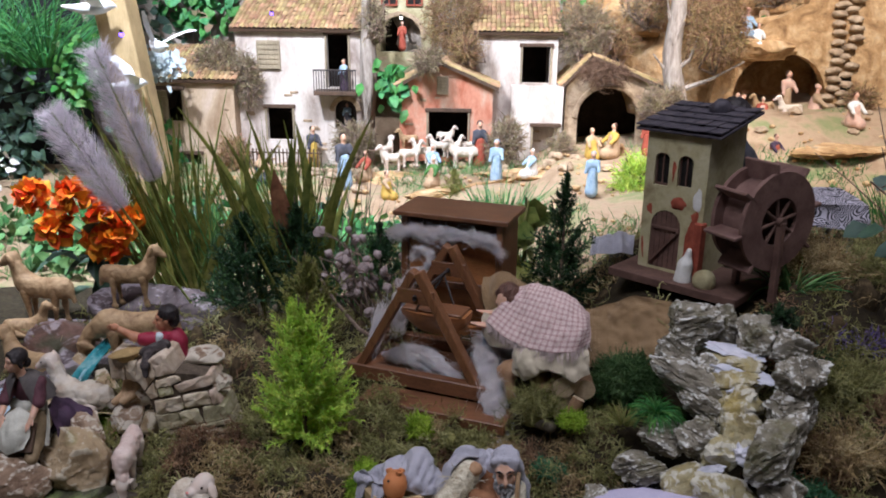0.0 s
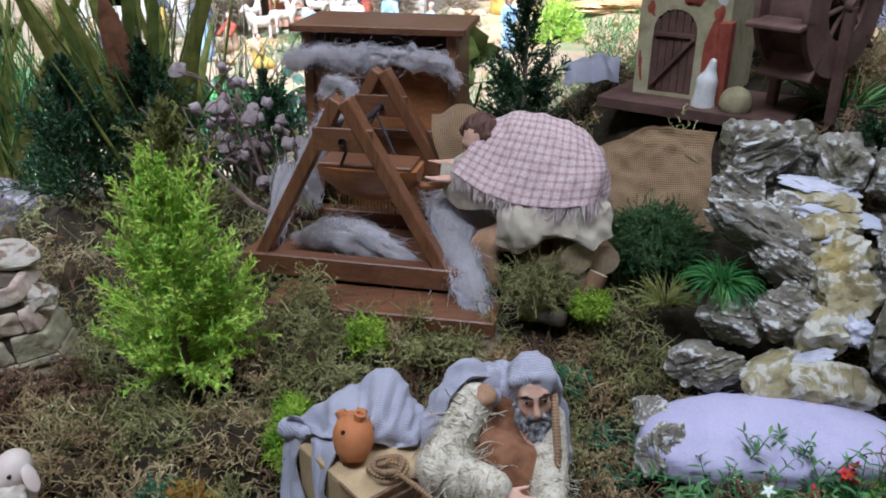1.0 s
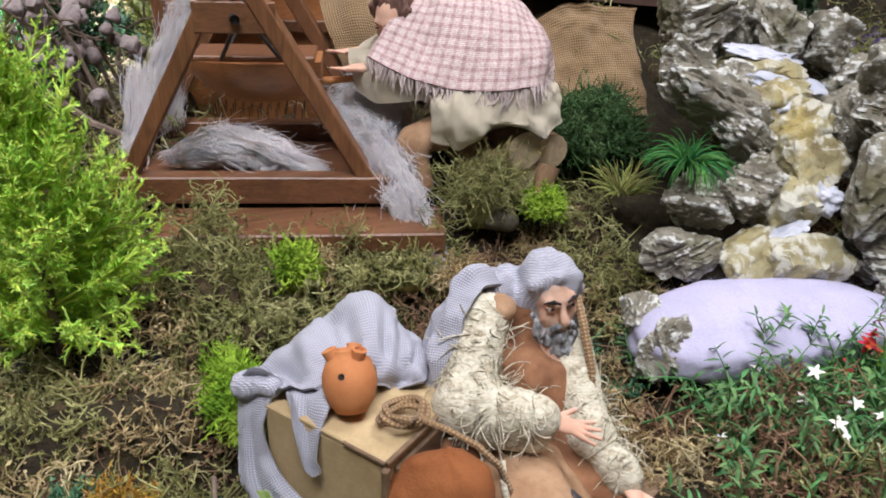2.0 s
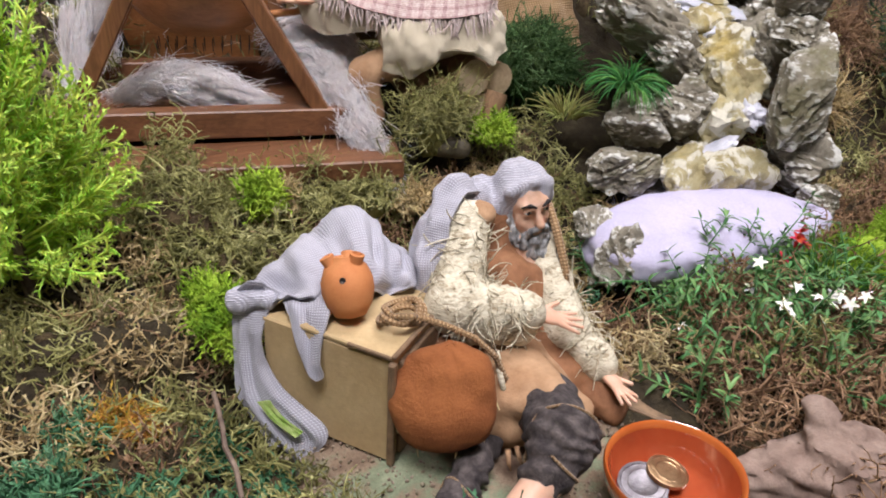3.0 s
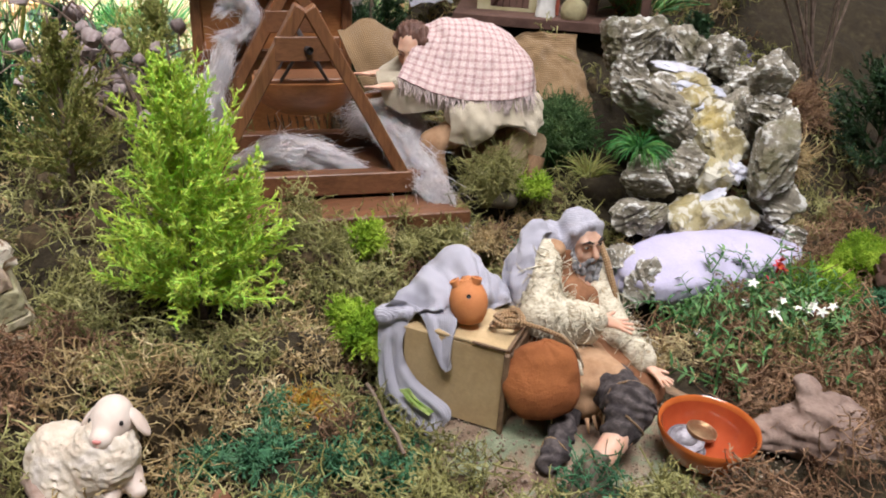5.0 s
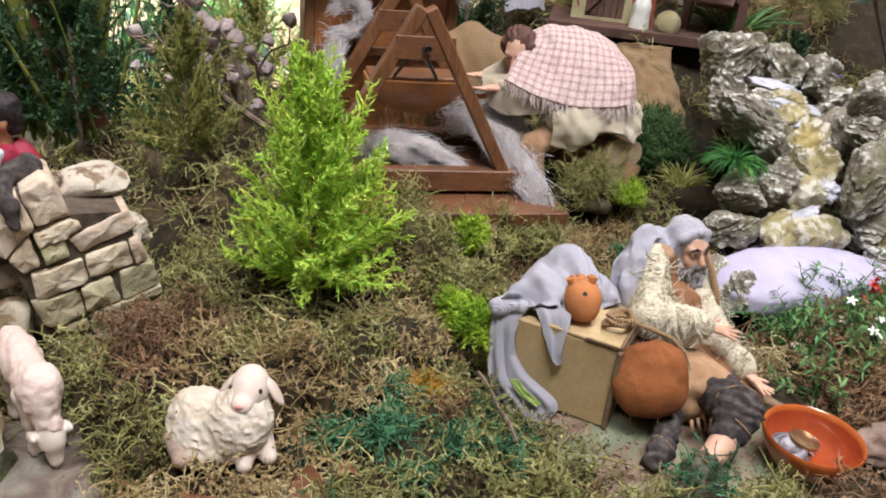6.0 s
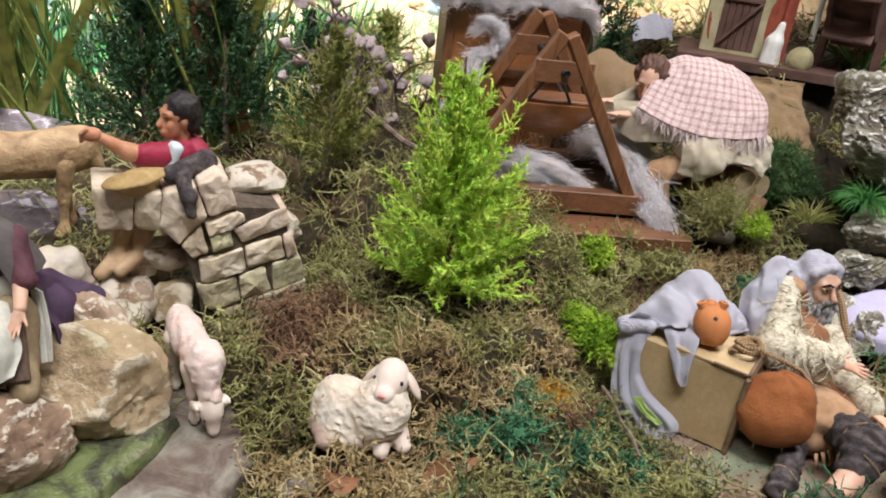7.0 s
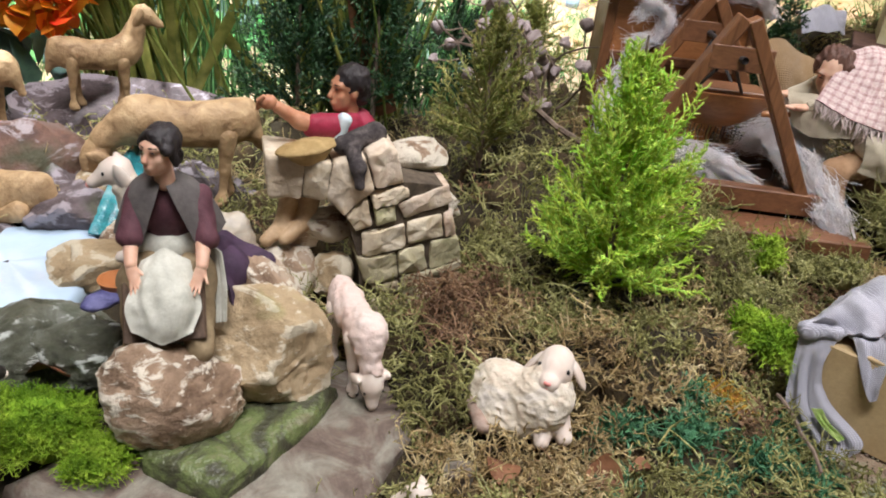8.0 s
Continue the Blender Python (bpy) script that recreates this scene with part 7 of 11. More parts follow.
# ---------------------------------------------------------------- waterfall
def wrock(name, label, c, r, seed, turn, mat="rock_white", sub=4, rough=0.2, group="waterfall rocks", cuts=12, layer=1.0):
    """Layered rock: cut lump whose ledges and splits run along its bedding."""
    g = Geo()
    g.rock((0, 0, 0), (1, 1, 1), seed, None, 0, sub, cuts + 2, rough * 0.6, low=0.60)
    V = g.v[0]
    n = unit(V)
    q = np.random.default_rng(seed + 9)
    bed = unit(A(0, 0, 1) + 0.35 * q.normal(size=3))
    along = V - (V @ bed)[:, None] * bed
    s = V @ bed * 3.2 + 0.55 * vnoise(V, 1.5, seed) + 0.16 * vnoise(V, 5, seed + 3)
    step = s - np.floor(s)
    ledge = np.floor(s)
    per = vnoise(np.stack([ledge * 3.7, ledge * 1.9 + seed, along[:, 0] * 1.4], -1), 1.0, seed + 4)
    split = 1 - np.abs(vnoise(along * 1.2 + bed * (V @ bed)[:, None] * 9, 1.0, seed + 5))
    split = np.clip((split - 0.80) / 0.2, 0, 1)
    chip = np.abs(vnoise(V, 3.6, seed + 6))
    k = layer * (0.055 * per + 0.075 * (np.minimum(step * 5, 1) - 0.6 * step) - 0.07 * split) - 0.08 * chip + 0.018 * vnoise(V, 13, seed + 7) + 0.010 * vnoise(V, 29, seed + 8)
    g.v[0] = (V + n * k[:, None]) * np.asarray(r, float)
    g.move(rotm(*turn), c)
    return solo(name, g, mat, label, "rock", group, sharp=38)


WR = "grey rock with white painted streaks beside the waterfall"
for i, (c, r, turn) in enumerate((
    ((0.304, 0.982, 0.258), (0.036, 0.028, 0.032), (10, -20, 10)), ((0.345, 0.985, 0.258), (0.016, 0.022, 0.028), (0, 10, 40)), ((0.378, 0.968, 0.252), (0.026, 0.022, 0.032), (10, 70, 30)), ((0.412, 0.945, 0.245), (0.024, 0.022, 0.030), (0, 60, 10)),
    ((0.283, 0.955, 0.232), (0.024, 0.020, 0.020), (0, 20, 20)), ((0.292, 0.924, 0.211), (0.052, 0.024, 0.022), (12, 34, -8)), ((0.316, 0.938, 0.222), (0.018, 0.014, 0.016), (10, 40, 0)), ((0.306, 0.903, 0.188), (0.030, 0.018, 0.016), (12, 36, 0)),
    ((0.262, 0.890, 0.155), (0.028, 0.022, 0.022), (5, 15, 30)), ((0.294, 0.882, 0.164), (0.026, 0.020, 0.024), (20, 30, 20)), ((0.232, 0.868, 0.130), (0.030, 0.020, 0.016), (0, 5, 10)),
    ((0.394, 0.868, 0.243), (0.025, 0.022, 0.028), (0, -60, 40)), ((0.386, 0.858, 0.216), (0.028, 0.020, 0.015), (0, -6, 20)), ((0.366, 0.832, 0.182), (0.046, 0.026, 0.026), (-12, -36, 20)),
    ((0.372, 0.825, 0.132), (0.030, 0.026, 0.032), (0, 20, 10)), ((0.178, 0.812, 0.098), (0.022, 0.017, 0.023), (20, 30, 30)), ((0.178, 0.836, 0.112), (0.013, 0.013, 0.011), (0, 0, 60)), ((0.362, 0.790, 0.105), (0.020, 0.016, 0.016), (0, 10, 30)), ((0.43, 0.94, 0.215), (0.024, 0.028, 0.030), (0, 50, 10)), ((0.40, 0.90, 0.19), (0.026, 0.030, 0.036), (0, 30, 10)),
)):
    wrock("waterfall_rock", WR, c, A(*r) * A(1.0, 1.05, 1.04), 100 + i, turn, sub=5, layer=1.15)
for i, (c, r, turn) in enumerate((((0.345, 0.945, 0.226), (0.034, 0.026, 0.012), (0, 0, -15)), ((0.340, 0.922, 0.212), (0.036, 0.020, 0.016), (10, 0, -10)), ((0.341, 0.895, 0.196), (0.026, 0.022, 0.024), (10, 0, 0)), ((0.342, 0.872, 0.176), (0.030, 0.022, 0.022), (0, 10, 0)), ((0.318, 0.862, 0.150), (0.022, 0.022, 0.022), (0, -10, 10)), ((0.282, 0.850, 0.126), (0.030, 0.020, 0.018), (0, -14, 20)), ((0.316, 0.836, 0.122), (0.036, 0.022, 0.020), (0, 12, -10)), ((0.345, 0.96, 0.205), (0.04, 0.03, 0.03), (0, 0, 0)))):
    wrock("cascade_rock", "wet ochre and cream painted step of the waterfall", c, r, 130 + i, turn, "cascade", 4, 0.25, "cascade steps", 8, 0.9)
# glossy white water in the upper basin and between the steps
for c, r, turn in (((0.347, 0.950, 0.239), (0.030, 0.011, 0.004), (10, 8, -12)), ((0.352, 0.924, 0.222), (0.032, 0.012, 0.006), (24, 12, -10)), ((0.342, 0.902, 0.208), (0.012, 0.008, 0.008), (30, 0, 0)), ((0.338, 0.852, 0.160), (0.012, 0.012, 0.010), (30, 20, -20)), ((0.300, 0.846, 0.140), (0.018, 0.007, 0.004), (24, -28, -10))):
    V = Geo().rock((0, 0, 0), r, int(1000 * c[0]), None, 0, 4, 5, 0.3).move(rotm(*turn), c)
    solo("water_foam", V, "foam", "glossy white water running over the cascade", "water")
g = sculpt([("e", A(0.235, 0.806, 0.100), (0.060, 0.036, 0.012)), ("e", A(0.292, 0.795, 0.100), (0.054, 0.030, 0.011)), ("e", A(0.205, 0.818, 0.099), (0.034, 0.028, 0.011)), ("e", A(0.250, 0.82, 0.102), (0.050, 0.022, 0.012)), ("e", A(0.330, 0.788, 0.098), (0.030, 0.020, 0.009))], 0.0022, 0.03, lambda P: 0.0016 * fbm(P, 40, 2, 3))
P0 = np.concatenate(g.v)
pick = np.random.default_rng(3).choice(len(P0), 1400)
V, F = strands(P0[pick], np.random.default_rng(4).normal(size=(1400, 3)) * A(1, 1, 0.35), 0.010, 0.00006, 3, 3, 0.3, 0.15)
g.add(V, F)
solo("wadding_pool", g, "mist", "puffy white wadding as foam in the waterfall's pool", "wadding", kind="stuff", sharp=0)


def grass_tuft(name, label, centre, n, h, spread, mat, seed, droop=0.25, rad=0.0007, category="grass"):
    r = np.random.default_rng(seed)
    th, k = r.random(n) * 6.283, r.random(n) ** 0.5
    root = np.asarray(centre) + np.stack([spread * 0.35 * k * np.cos(th), spread * 0.35 * k * np.sin(th), np.zeros(n)], -1)
    d = unit(np.stack([np.cos(th) * k, np.sin(th) * k, 0.9 + 0.5 * r.random(n)], -1))
    V, F = strands(root, d, h * r.uniform(0.6, 1.1, n), rad * r.uniform(0.7, 1.2, n), 6, 3, 0.06, 0.05, (0, 0, -droop * 0.3), r, 0.75)
    return solo(name, Geo().add(V, F), mat, label, category, kind="stuff", sharp=0)


grass_tuft("grass_tuft", "drooping tuft of artificial green grass on the rocks", (0.252, 0.900, 0.180), 230, 0.032, 0.030, "grass", 81, 1.2)
grass_tuft("grass_tuft", "tuft of green grass beside the waterfall", (0.222, 0.93, 0.15), 110, 0.026, 0.03, "thuja", 82, 0.6)


def herb_plant():
    """A trailing herb with small leaves and white star flowers."""
    r = np.random.default_rng(91)
    t = thing("flowering_herb", (0.235, 0.735, 0.08), "leafy green herb with small white star flowers", "plant")
    n = 170
    base = np.stack([0.222 + 0.060 * r.normal(size=n) * 0.7, 0.714 + 0.042 * r.normal(size=n) * 0.8, np.full(n, 0.082)], -1)
    d = unit(r.normal(size=(n, 3)) * A(1, 1, 0.4) + A(0, 0, 0.9))
    ln = r.uniform(0.03, 0.065, n)
    V, F = strands(base, d, ln, 0.0008, 8, 4, 0.1, 0.12, (0, 0, 0.02), r)
    part("stem", Geo().add(V, F), "herb", t, kind="stuff", sharp=0)
    P = V.reshape(n, 9, 4, 3).mean(2)
    roots, ways = [], []
    for k in range(1, 9):
        ax = unit(P[:, k] - P[:, k - 1])
        for s in range(3):
            roots.append(P[:, k]), ways.append(unit(ax * 0.5 + unit(np.cross(ax, r.normal(size=(n, 3))))))
    roots, ways = np.concatenate(roots), np.concatenate(ways)
    g = leaves(roots, ways, np.tile(A(0.1, 0.1, 1), (len(roots), 1)), r.uniform(0.006, 0.013, len(roots)), r.uniform(0.0014, 0.0028, len(roots)))
    part("foliage", g, "herb", t, kind="stuff", sharp=0)
    for i in range(19):
        j = r.integers(n)
        c = P[j, -1] if i < 5 else A(0.224 + 0.018 * r.normal(), 0.684 + 0.012 * r.normal(), 0.118 + 0.012 * r.random())
        nrm = unit(r.normal(size=3) * 0.6 + A(-0.4, -0.6, 0.8))
        a = unit(np.cross(nrm, r.normal(size=3)))
        b = np.cross(nrm, a)
        ang = np.arange(5) * 2 * np.pi / 5
        w = np.cos(ang)[:, None] * a + np.sin(ang)[:, None] * b + nrm * 0.25
        part("flower", leaves(np.tile(c, (5, 1)), w, np.tile(nrm, (5, 1)), 0.0050, 0.0024), "petal_white", t, sharp=0)


herb_plant()
grass_tuft("grass_tuft", "bright green grass round the flowering herb", (0.30, 0.735, 0.085), 420, 0.036, 0.10, "grass", 83, 0.5, 0.0006)
grass_tuft("grass_tuft", "bright green grass round the flowering herb", (0.20, 0.725, 0.08), 300, 0.030, 0.09, "grass", 84, 0.5, 0.0006)
r = np.random.default_rng(92)
for i in range(4):
    c = A(0.275 + 0.012 * r.normal(), 0.742 + 0.008 * r.normal(), 0.118 + 0.006 * r.random())
    w = unit(r.normal(size=(9, 3)) + A(0, -0.3, 0.6))
    solo("red_flower", leaves(np.tile(c, (9, 1)), w, np.tile(A(0, -0.2, 1), (9, 1)), 0.006, 0.003), "flower_red", "tiny red flower among the white ones", "flower", sharp=0)


def pine_cone():
    t = thing("pine_cone", (0.388, 0.70, 0.10), "open dark brown pine cone lying in the moss", "pine cone")
    R = rotm(60, 25, 70)
    c = A(0.388, 0.700, 0.112)
    part("core", Geo().lathe([(0.0005, -0.026), (0.008, -0.02), (0.011, 0), (0.007, 0.02), (0.0005, 0.027)], 14, c, 0, R), "pine_cone", t)
    g0 = Geo().box((0.010, 0, 0), (0.020, 0.012, 0.0025), None, 0, 0.001)
    g0.join(Geo().rock((0.020, 0, 0.0012), (0.004, 0.0065, 0.003), 5, None, 0, 2))
    V0 = [v.copy() for v in g0.v]
    for k in range(58):
        a = k * 137.5
        z = -0.022 + 0.046 * k / 58
        s = 0.45 + 0.62 * math.sin(math.pi * (0.12 + 0.8 * k / 58))
        g0.v = [R @ (rotm(0, 0, a) @ ((rotm(0, -25 - 35 * k / 58, 0) @ (v * s).T)) + A(0, 0, z)[:, None]) for v in V0]
        g0.v = [v.T + c for v in g0.v]
        part("scale", g0, "pine_cone", t)


pine_cone()
g = sculpt([("c", A(0.108, 0.640, 0.084), A(0.128, 0.630, 0.088), 0.008, 0.010), ("c", A(0.128, 0.630, 0.088), A(0.150, 0.612, 0.090), 0.013, 0.022), ("c", A(0.142, 0.618, 0.095), A(0.150, 0.636, 0.116), 0.015, 0.006), ("c", A(0.15, 0.61, 0.09), A(0.165, 0.585, 0.075), 0.022, 0.016), ("c", A(0.158, 0.612, 0.09), A(0.185, 0.60, 0.075), 0.020, 0.014)], 0.0016, 0.010, lambda P: 0.0034 * fbm(P * A(0.5, 0.5, 1.5), 110, 3, 6))
solo("root_stump", g, "root", "grey-brown broken root lying beside the bowl", "root")
# rough heap of dry moss right of the bowl
for i, (x, y, s) in enumerate(((0.29, 0.65, 0.046), (0.40, 0.645, 0.034), (0.26, 0.69, 0.03), (0.17, 0.685, 0.02), (0.33, 0.62, 0.05), (0.24, 0.585, 0.05), (0.19, 0.655, 0.03), (0.21, 0.62, 0.035))):
    tuft("dry_moss_heap", "moss_brown", "heap of curly reddish brown dry moss", (x, y, 0.085), (s, s * 0.8, s * 0.62), int(10000 * s), 150 + i, (0.02, 0.05), (0.0008, 0.0016), 1.1, 5)
# ---------------------------------------------------------------- sheep
def sheep(label, loc, yaw, size, mats, pose_kind="stand", seed=1, head_turn=0, name="sheep", horn=False, group="flock of sheep", head_k=1.0, coarse=1.0):
    """A carved sheep, body length 1 before scaling, looking along +x; mats: fleece, face, hooves, snout."""
    thin = 0.74 if mats[0] == "sheep_brown" else 0.9
    fat = 0.80
    bump_k = 0.5 if mats[0] == "sheep_brown" else 1.0
    fl = []
    fc = []
    low = pose_kind == "lie"
    bz = 0.30 if low else 0.66
    fl += [("e", A(-0.05, 0, bz), A(0.44, 0.21 * fat, 0.235 * fat)), ("e", A(0.25, 0, bz + 0.02), A(0.20, 0.19 * fat, 0.22 * fat)), ("e", A(-0.33, 0, bz + 0.02), A(0.19, 0.20 * fat, 0.22 * fat))]
    if pose_kind == "graze":
        neck, head = (A(0.36, 0, bz + 0.05), A(0.49, 0, 0.40)), A(0.52, 0, 0.27)
        dirn = unit(A(0.35, 0, -0.9))
    elif pose_kind == "drink":
        neck, head = (A(0.36, 0, bz + 0.08), A(0.60, 0, 0.56)), A(0.67, 0, 0.42)
        dirn = unit(A(0.35, 0, -0.9))
    else:
        neck, head = (A(0.36, 0, bz + 0.12), A(0.47, 0, bz + 0.42)), A(0.54, 0, bz + 0.50)
        dirn = unit(A(0.9 * math.cos(radians(head_turn)), 0.9 * math.sin(radians(head_turn)), -0.42 + 0.40 * (head_k > 1.5)))
    nk = 1 + 0.45 * (head_k - 1)
    fl += [("c", neck[0], neck[1], 0.15 * nk, 0.105 * nk)]
    side = unit(np.cross(A(0, 0, 1), dirn)) if abs(dirn[2]) < 0.95 else A(0, 1, 0)
    upv = np.cross(dirn, side)
    hk = head_k
    fc += [("e", head, A(0.125, 0.105, 0.11) * hk, np.stack([dirn, side, upv], 1)), ("c", head + dirn * 0.06 * hk, head + (dirn * (0.20 if hk < 1.5 else 0.13) - upv * 0.02) * hk, 0.085 * hk, 0.055 * hk), ("c", head - dirn * 0.03, neck[1], 0.09, 0.10)]
    for s in (-1, 1):
        if hk > 1.5:
            fc.append(("e", head + (-dirn * 0.01 + side * s * 0.128) * hk + A(0, 0, -0.08), A(0.045, 0.026, 0.095) * hk, np.stack([dirn, side, unit(A(0, 0, 1) - side * s * 0.55)], 1)))
        else:
            fc.append(("e", head + (-dirn * 0.04 + side * s * 0.135 - upv * 0.03) * hk, A(0.045, 0.03, 0.10) * hk, np.stack([dirn, side, unit(upv * 0.8 - side * s * 0.6)], 1)))
    legs = []
    if low:
        for s in (-1, 1):
            legs.append(("c", A(0.30, 0.13 * s, 0.16), A(0.50, 0.11 * s, 0.06), 0.075, 0.05))
            legs.append(("c", A(-0.30, 0.19 * s, 0.17), A(-0.02, 0.22 * s, 0.06), 0.11, 0.05))
        fl += [("e", A(0, 0, 0.16), A(0.42, 0.22, 0.15))]
    else:
        for x, s, dx in ((0.27, -1, 0.03), (0.27, 1, -0.04), (-0.30, -1, -0.03), (-0.30, 1, 0.05)):
            legs.append(("c", A(x, 0.11 * s, bz - 0.05), A(x + dx * 0.5, 0.105 * s, 0.32), 0.115 * thin, 0.058 * thin))
            legs.append(("c", A(x + dx * 0.5, 0.105 * s, 0.32), A(x + dx, 0.10 * s, 0.045), 0.052 * thin, 0.045 * thin))
            legs.append(("c", A(x + dx, 0.10 * s, 0.045), A(x + dx + 0.03, 0.10 * s, 0.02), 0.05, 0.045))
    tail = [("c", A(-0.47, 0, bz + 0.12), A(-0.58, 0, bz - (0.12 if low else 0.2)), 0.07, 0.04)]
    g = Geo()
    v = 0.02 * coarse * (1.5 if mats[0] == "sheep_brown" else 1.0)
    g.join(sculpt(fl + tail, v, 0.12, lambda P: bump_k * (0.020 * fbm(P, 9, 2, seed) + 0.010 * vnoise(P, 24, seed + 5)), 0))
    g.join(sculpt(legs, v * 0.8, 0.05, None, 1))
    g.join(sculpt(fc, 0.013 * coarse, 0.05, None, 1))
    for s in (-1, 1):
        g.join(Geo().rock(head + (dirn * 0.085 + side * s * 0.082 + upv * 0.038) * hk, A(0.016, 0.012, 0.017) * hk, 3, None, 2, 2, 20, 0.0))
    g.join(sculpt([("e", head + (dirn * (0.245 if hk < 1.5 else 0.185) - upv * 0.025) * hk, A(0.022, 0.035, 0.028) * hk, np.stack([dirn, side, upv], 1))], 0.009 * coarse, 0.01, None, 3))
    if not low:
        for x, s, dx in ((0.27, -1, 0.03), (0.27, 1, -0.04), (-0.30, -1, -0.03), (-0.30, 1, 0.05)):
            g.join(Geo().rock(A(x + dx + 0.015, 0.10 * s, 0.02), A(0.07, 0.055, 0.04), 4, None, 2, 2, 20, 0))
    g.move(rotm(0, 0, yaw), loc, size)
    return solo(name, g, mats, label, "sheep", group)


WS = ["sheep_white", "sheep_face", "black", "pink"]
PS = ["sheep_pink", "sheep_face", "black", "sheep_face"]
BS = ["sheep_brown", "sheep_brown", "sheep_brown", "sheep_brown"]
sheep("pale pinkish sheep grazing with its head down", (-0.366, 0.876, 0.080), -80, 0.066, PS, "graze", 2, head_k=1.1)
sheep("tan carved sheep standing on the rock", (-0.572, 1.362, 0.106), 8, 0.088, BS, "stand", 3, -10)
sheep("tan carved sheep drinking at the stream", (-0.477, 1.165, 0.078), 188, 0.115, BS, "drink", 4)
sheep("tan carved sheep standing and looking away", (-0.69, 1.29, 0.098), 172, 0.098, BS, "stand", 5, 10)
sheep("small tan lamb lying at the rock", (-0.70, 1.245, 0.095), 20, 0.062, BS, "lie", 6, 0, "lamb")
sheep("white sheep lying beside the pool", (-0.474, 0.985, 0.108), 165, 0.085, WS, "lie", 7, 20)
sheep("greyish sheep lying at the rocks", (-0.625, 1.12, 0.085), 160, 0.085, BS, "lie", 8, 0)
sheep("white lamb lying at the landscape's front edge", (-0.328, 0.724, 0.048), 140, 0.06, WS, "lie", 9, 20, "lamb")
sheep("black and white lamb by the green moss", (-0.598, 0.775, 0.08), 20, 0.07, ["sheep_face", "black", "black", "sheep_face"], "stand", 10, 0, "lamb")


def lying_lamb():
    """The white lamb with tucked legs, its head turned aside."""
    g = Geo()
    turn = rotm(0, 0, -43)
    fl = [("e", A(-0.274, 0.822, 0.098), (0.023, 0.0185, 0.0185), turn), ("e", A(-0.281, 0.830, 0.097), (0.0175, 0.0175, 0.0175)), ("e", A(-0.260, 0.804, 0.102), (0.0185, 0.017, 0.023)),
          ("c", A(-0.259, 0.806, 0.106), A(-0.2545, 0.811, 0.120), 0.0155, 0.0115), ("e", A(-0.276, 0.818, 0.088), (0.024, 0.021, 0.012), turn)]
    curls = lambda P: 0.0020 * np.abs(vnoise(P, 190, 2)) + 0.0012 * np.abs(vnoise(P, 420, 3)) + 0.0010 * vnoise(P, 75, 5) - 0.0008
    g.join(sculpt(fl, 0.0011, 0.010, curls, 0))
    d = unit(A(-0.60, -0.80, 0.24))
    side = unit(np.cross(A(0, 0, 1), d))
    up = np.cross(d, side)
    h = A(-0.2525, 0.8105, 0.1235)
    R = np.stack([d, side, up], 1)
    L = lambda a, b, c: h + d * a + side * b + up * c
    g.join(sculpt([("e", h, (0.0130, 0.0118, 0.0128), R), ("c", L(0.005, 0, -0.002), L(0.0128, 0, -0.0045), 0.0098, 0.0060), ("e", L(0.0146, 0, -0.0050), (0.0052, 0.0058, 0.0048), R), ("e", L(-0.002, 0, 0.005), (0.0098, 0.0098, 0.0098), R)], 0.0008, 0.004, None, 1))
    for s in (-1, 1):
        e = unit(-up * 0.95 + side * s * 0.62 - 0.12 * d)
        w = unit(side * s - e * (e @ (side * s)))
        o = np.stack([e, np.cross(w, e), w], 1)
        g.join(sculpt([("e", L(-0.002, s * 0.0108, 0.0058) + e * 0.0075, (0.0105, 0.0052, 0.0022), o)], 0.0007, 0.002, None, 1))
        g.join(Geo().rock(L(0.0082, s * 0.0090, 0.0030), (0.0016, 0.0016, 0.0018), 3, None, 2, 2, 20, 0))
    g.join(sculpt([("e", L(0.0198, 0, -0.0036), (0.0017, 0.0026, 0.0015), R)], 0.0005, 0.001, None, 3))
    g.tube([L(0.0183, -0.0030, -0.0076), L(0.0199, 0, -0.0068), L(0.0183, 0.0030, -0.0076)], 0.00045, 5, 3)
    g.join(sculpt([("c", A(-0.259, 0.799, 0.092), A(-0.2640, 0.788, 0.0850), 0.0085, 0.0050), ("c", A(-0.250, 0.799, 0.092), A(-0.2480, 0.790, 0.085), 0.0085, 0.0055)], 0.001, 0.004, None, 1))
    g.join(sculpt([("c", A(-0.296, 0.824, 0.090), A(-0.2960, 0.809, 0.0845), 0.0085, 0.0050), ("c", A(-0.296, 0.809, 0.0845), A(-0.289, 0.806, 0.0845), 0.0050, 0.0042)], 0.001, 0.004, None, 4))
    g.v = [A(-0.272, 0.817, 0.085) + (v - A(-0.272, 0.817, 0.085)) * 0.97 for v in g.v]
    return solo("lamb", g, ["sheep_white", "sheep_face", "black", "pink", "sheep_hoof"], "white painted lamb lying with raised head on the moss", "sheep", "flock of sheep")


lying_lamb()


# ---------------------------------------------------------------- stone arch with the boy
def prow(x):
    return 0.931 + 0.39 * np.abs(np.asarray(x) + 0.347)


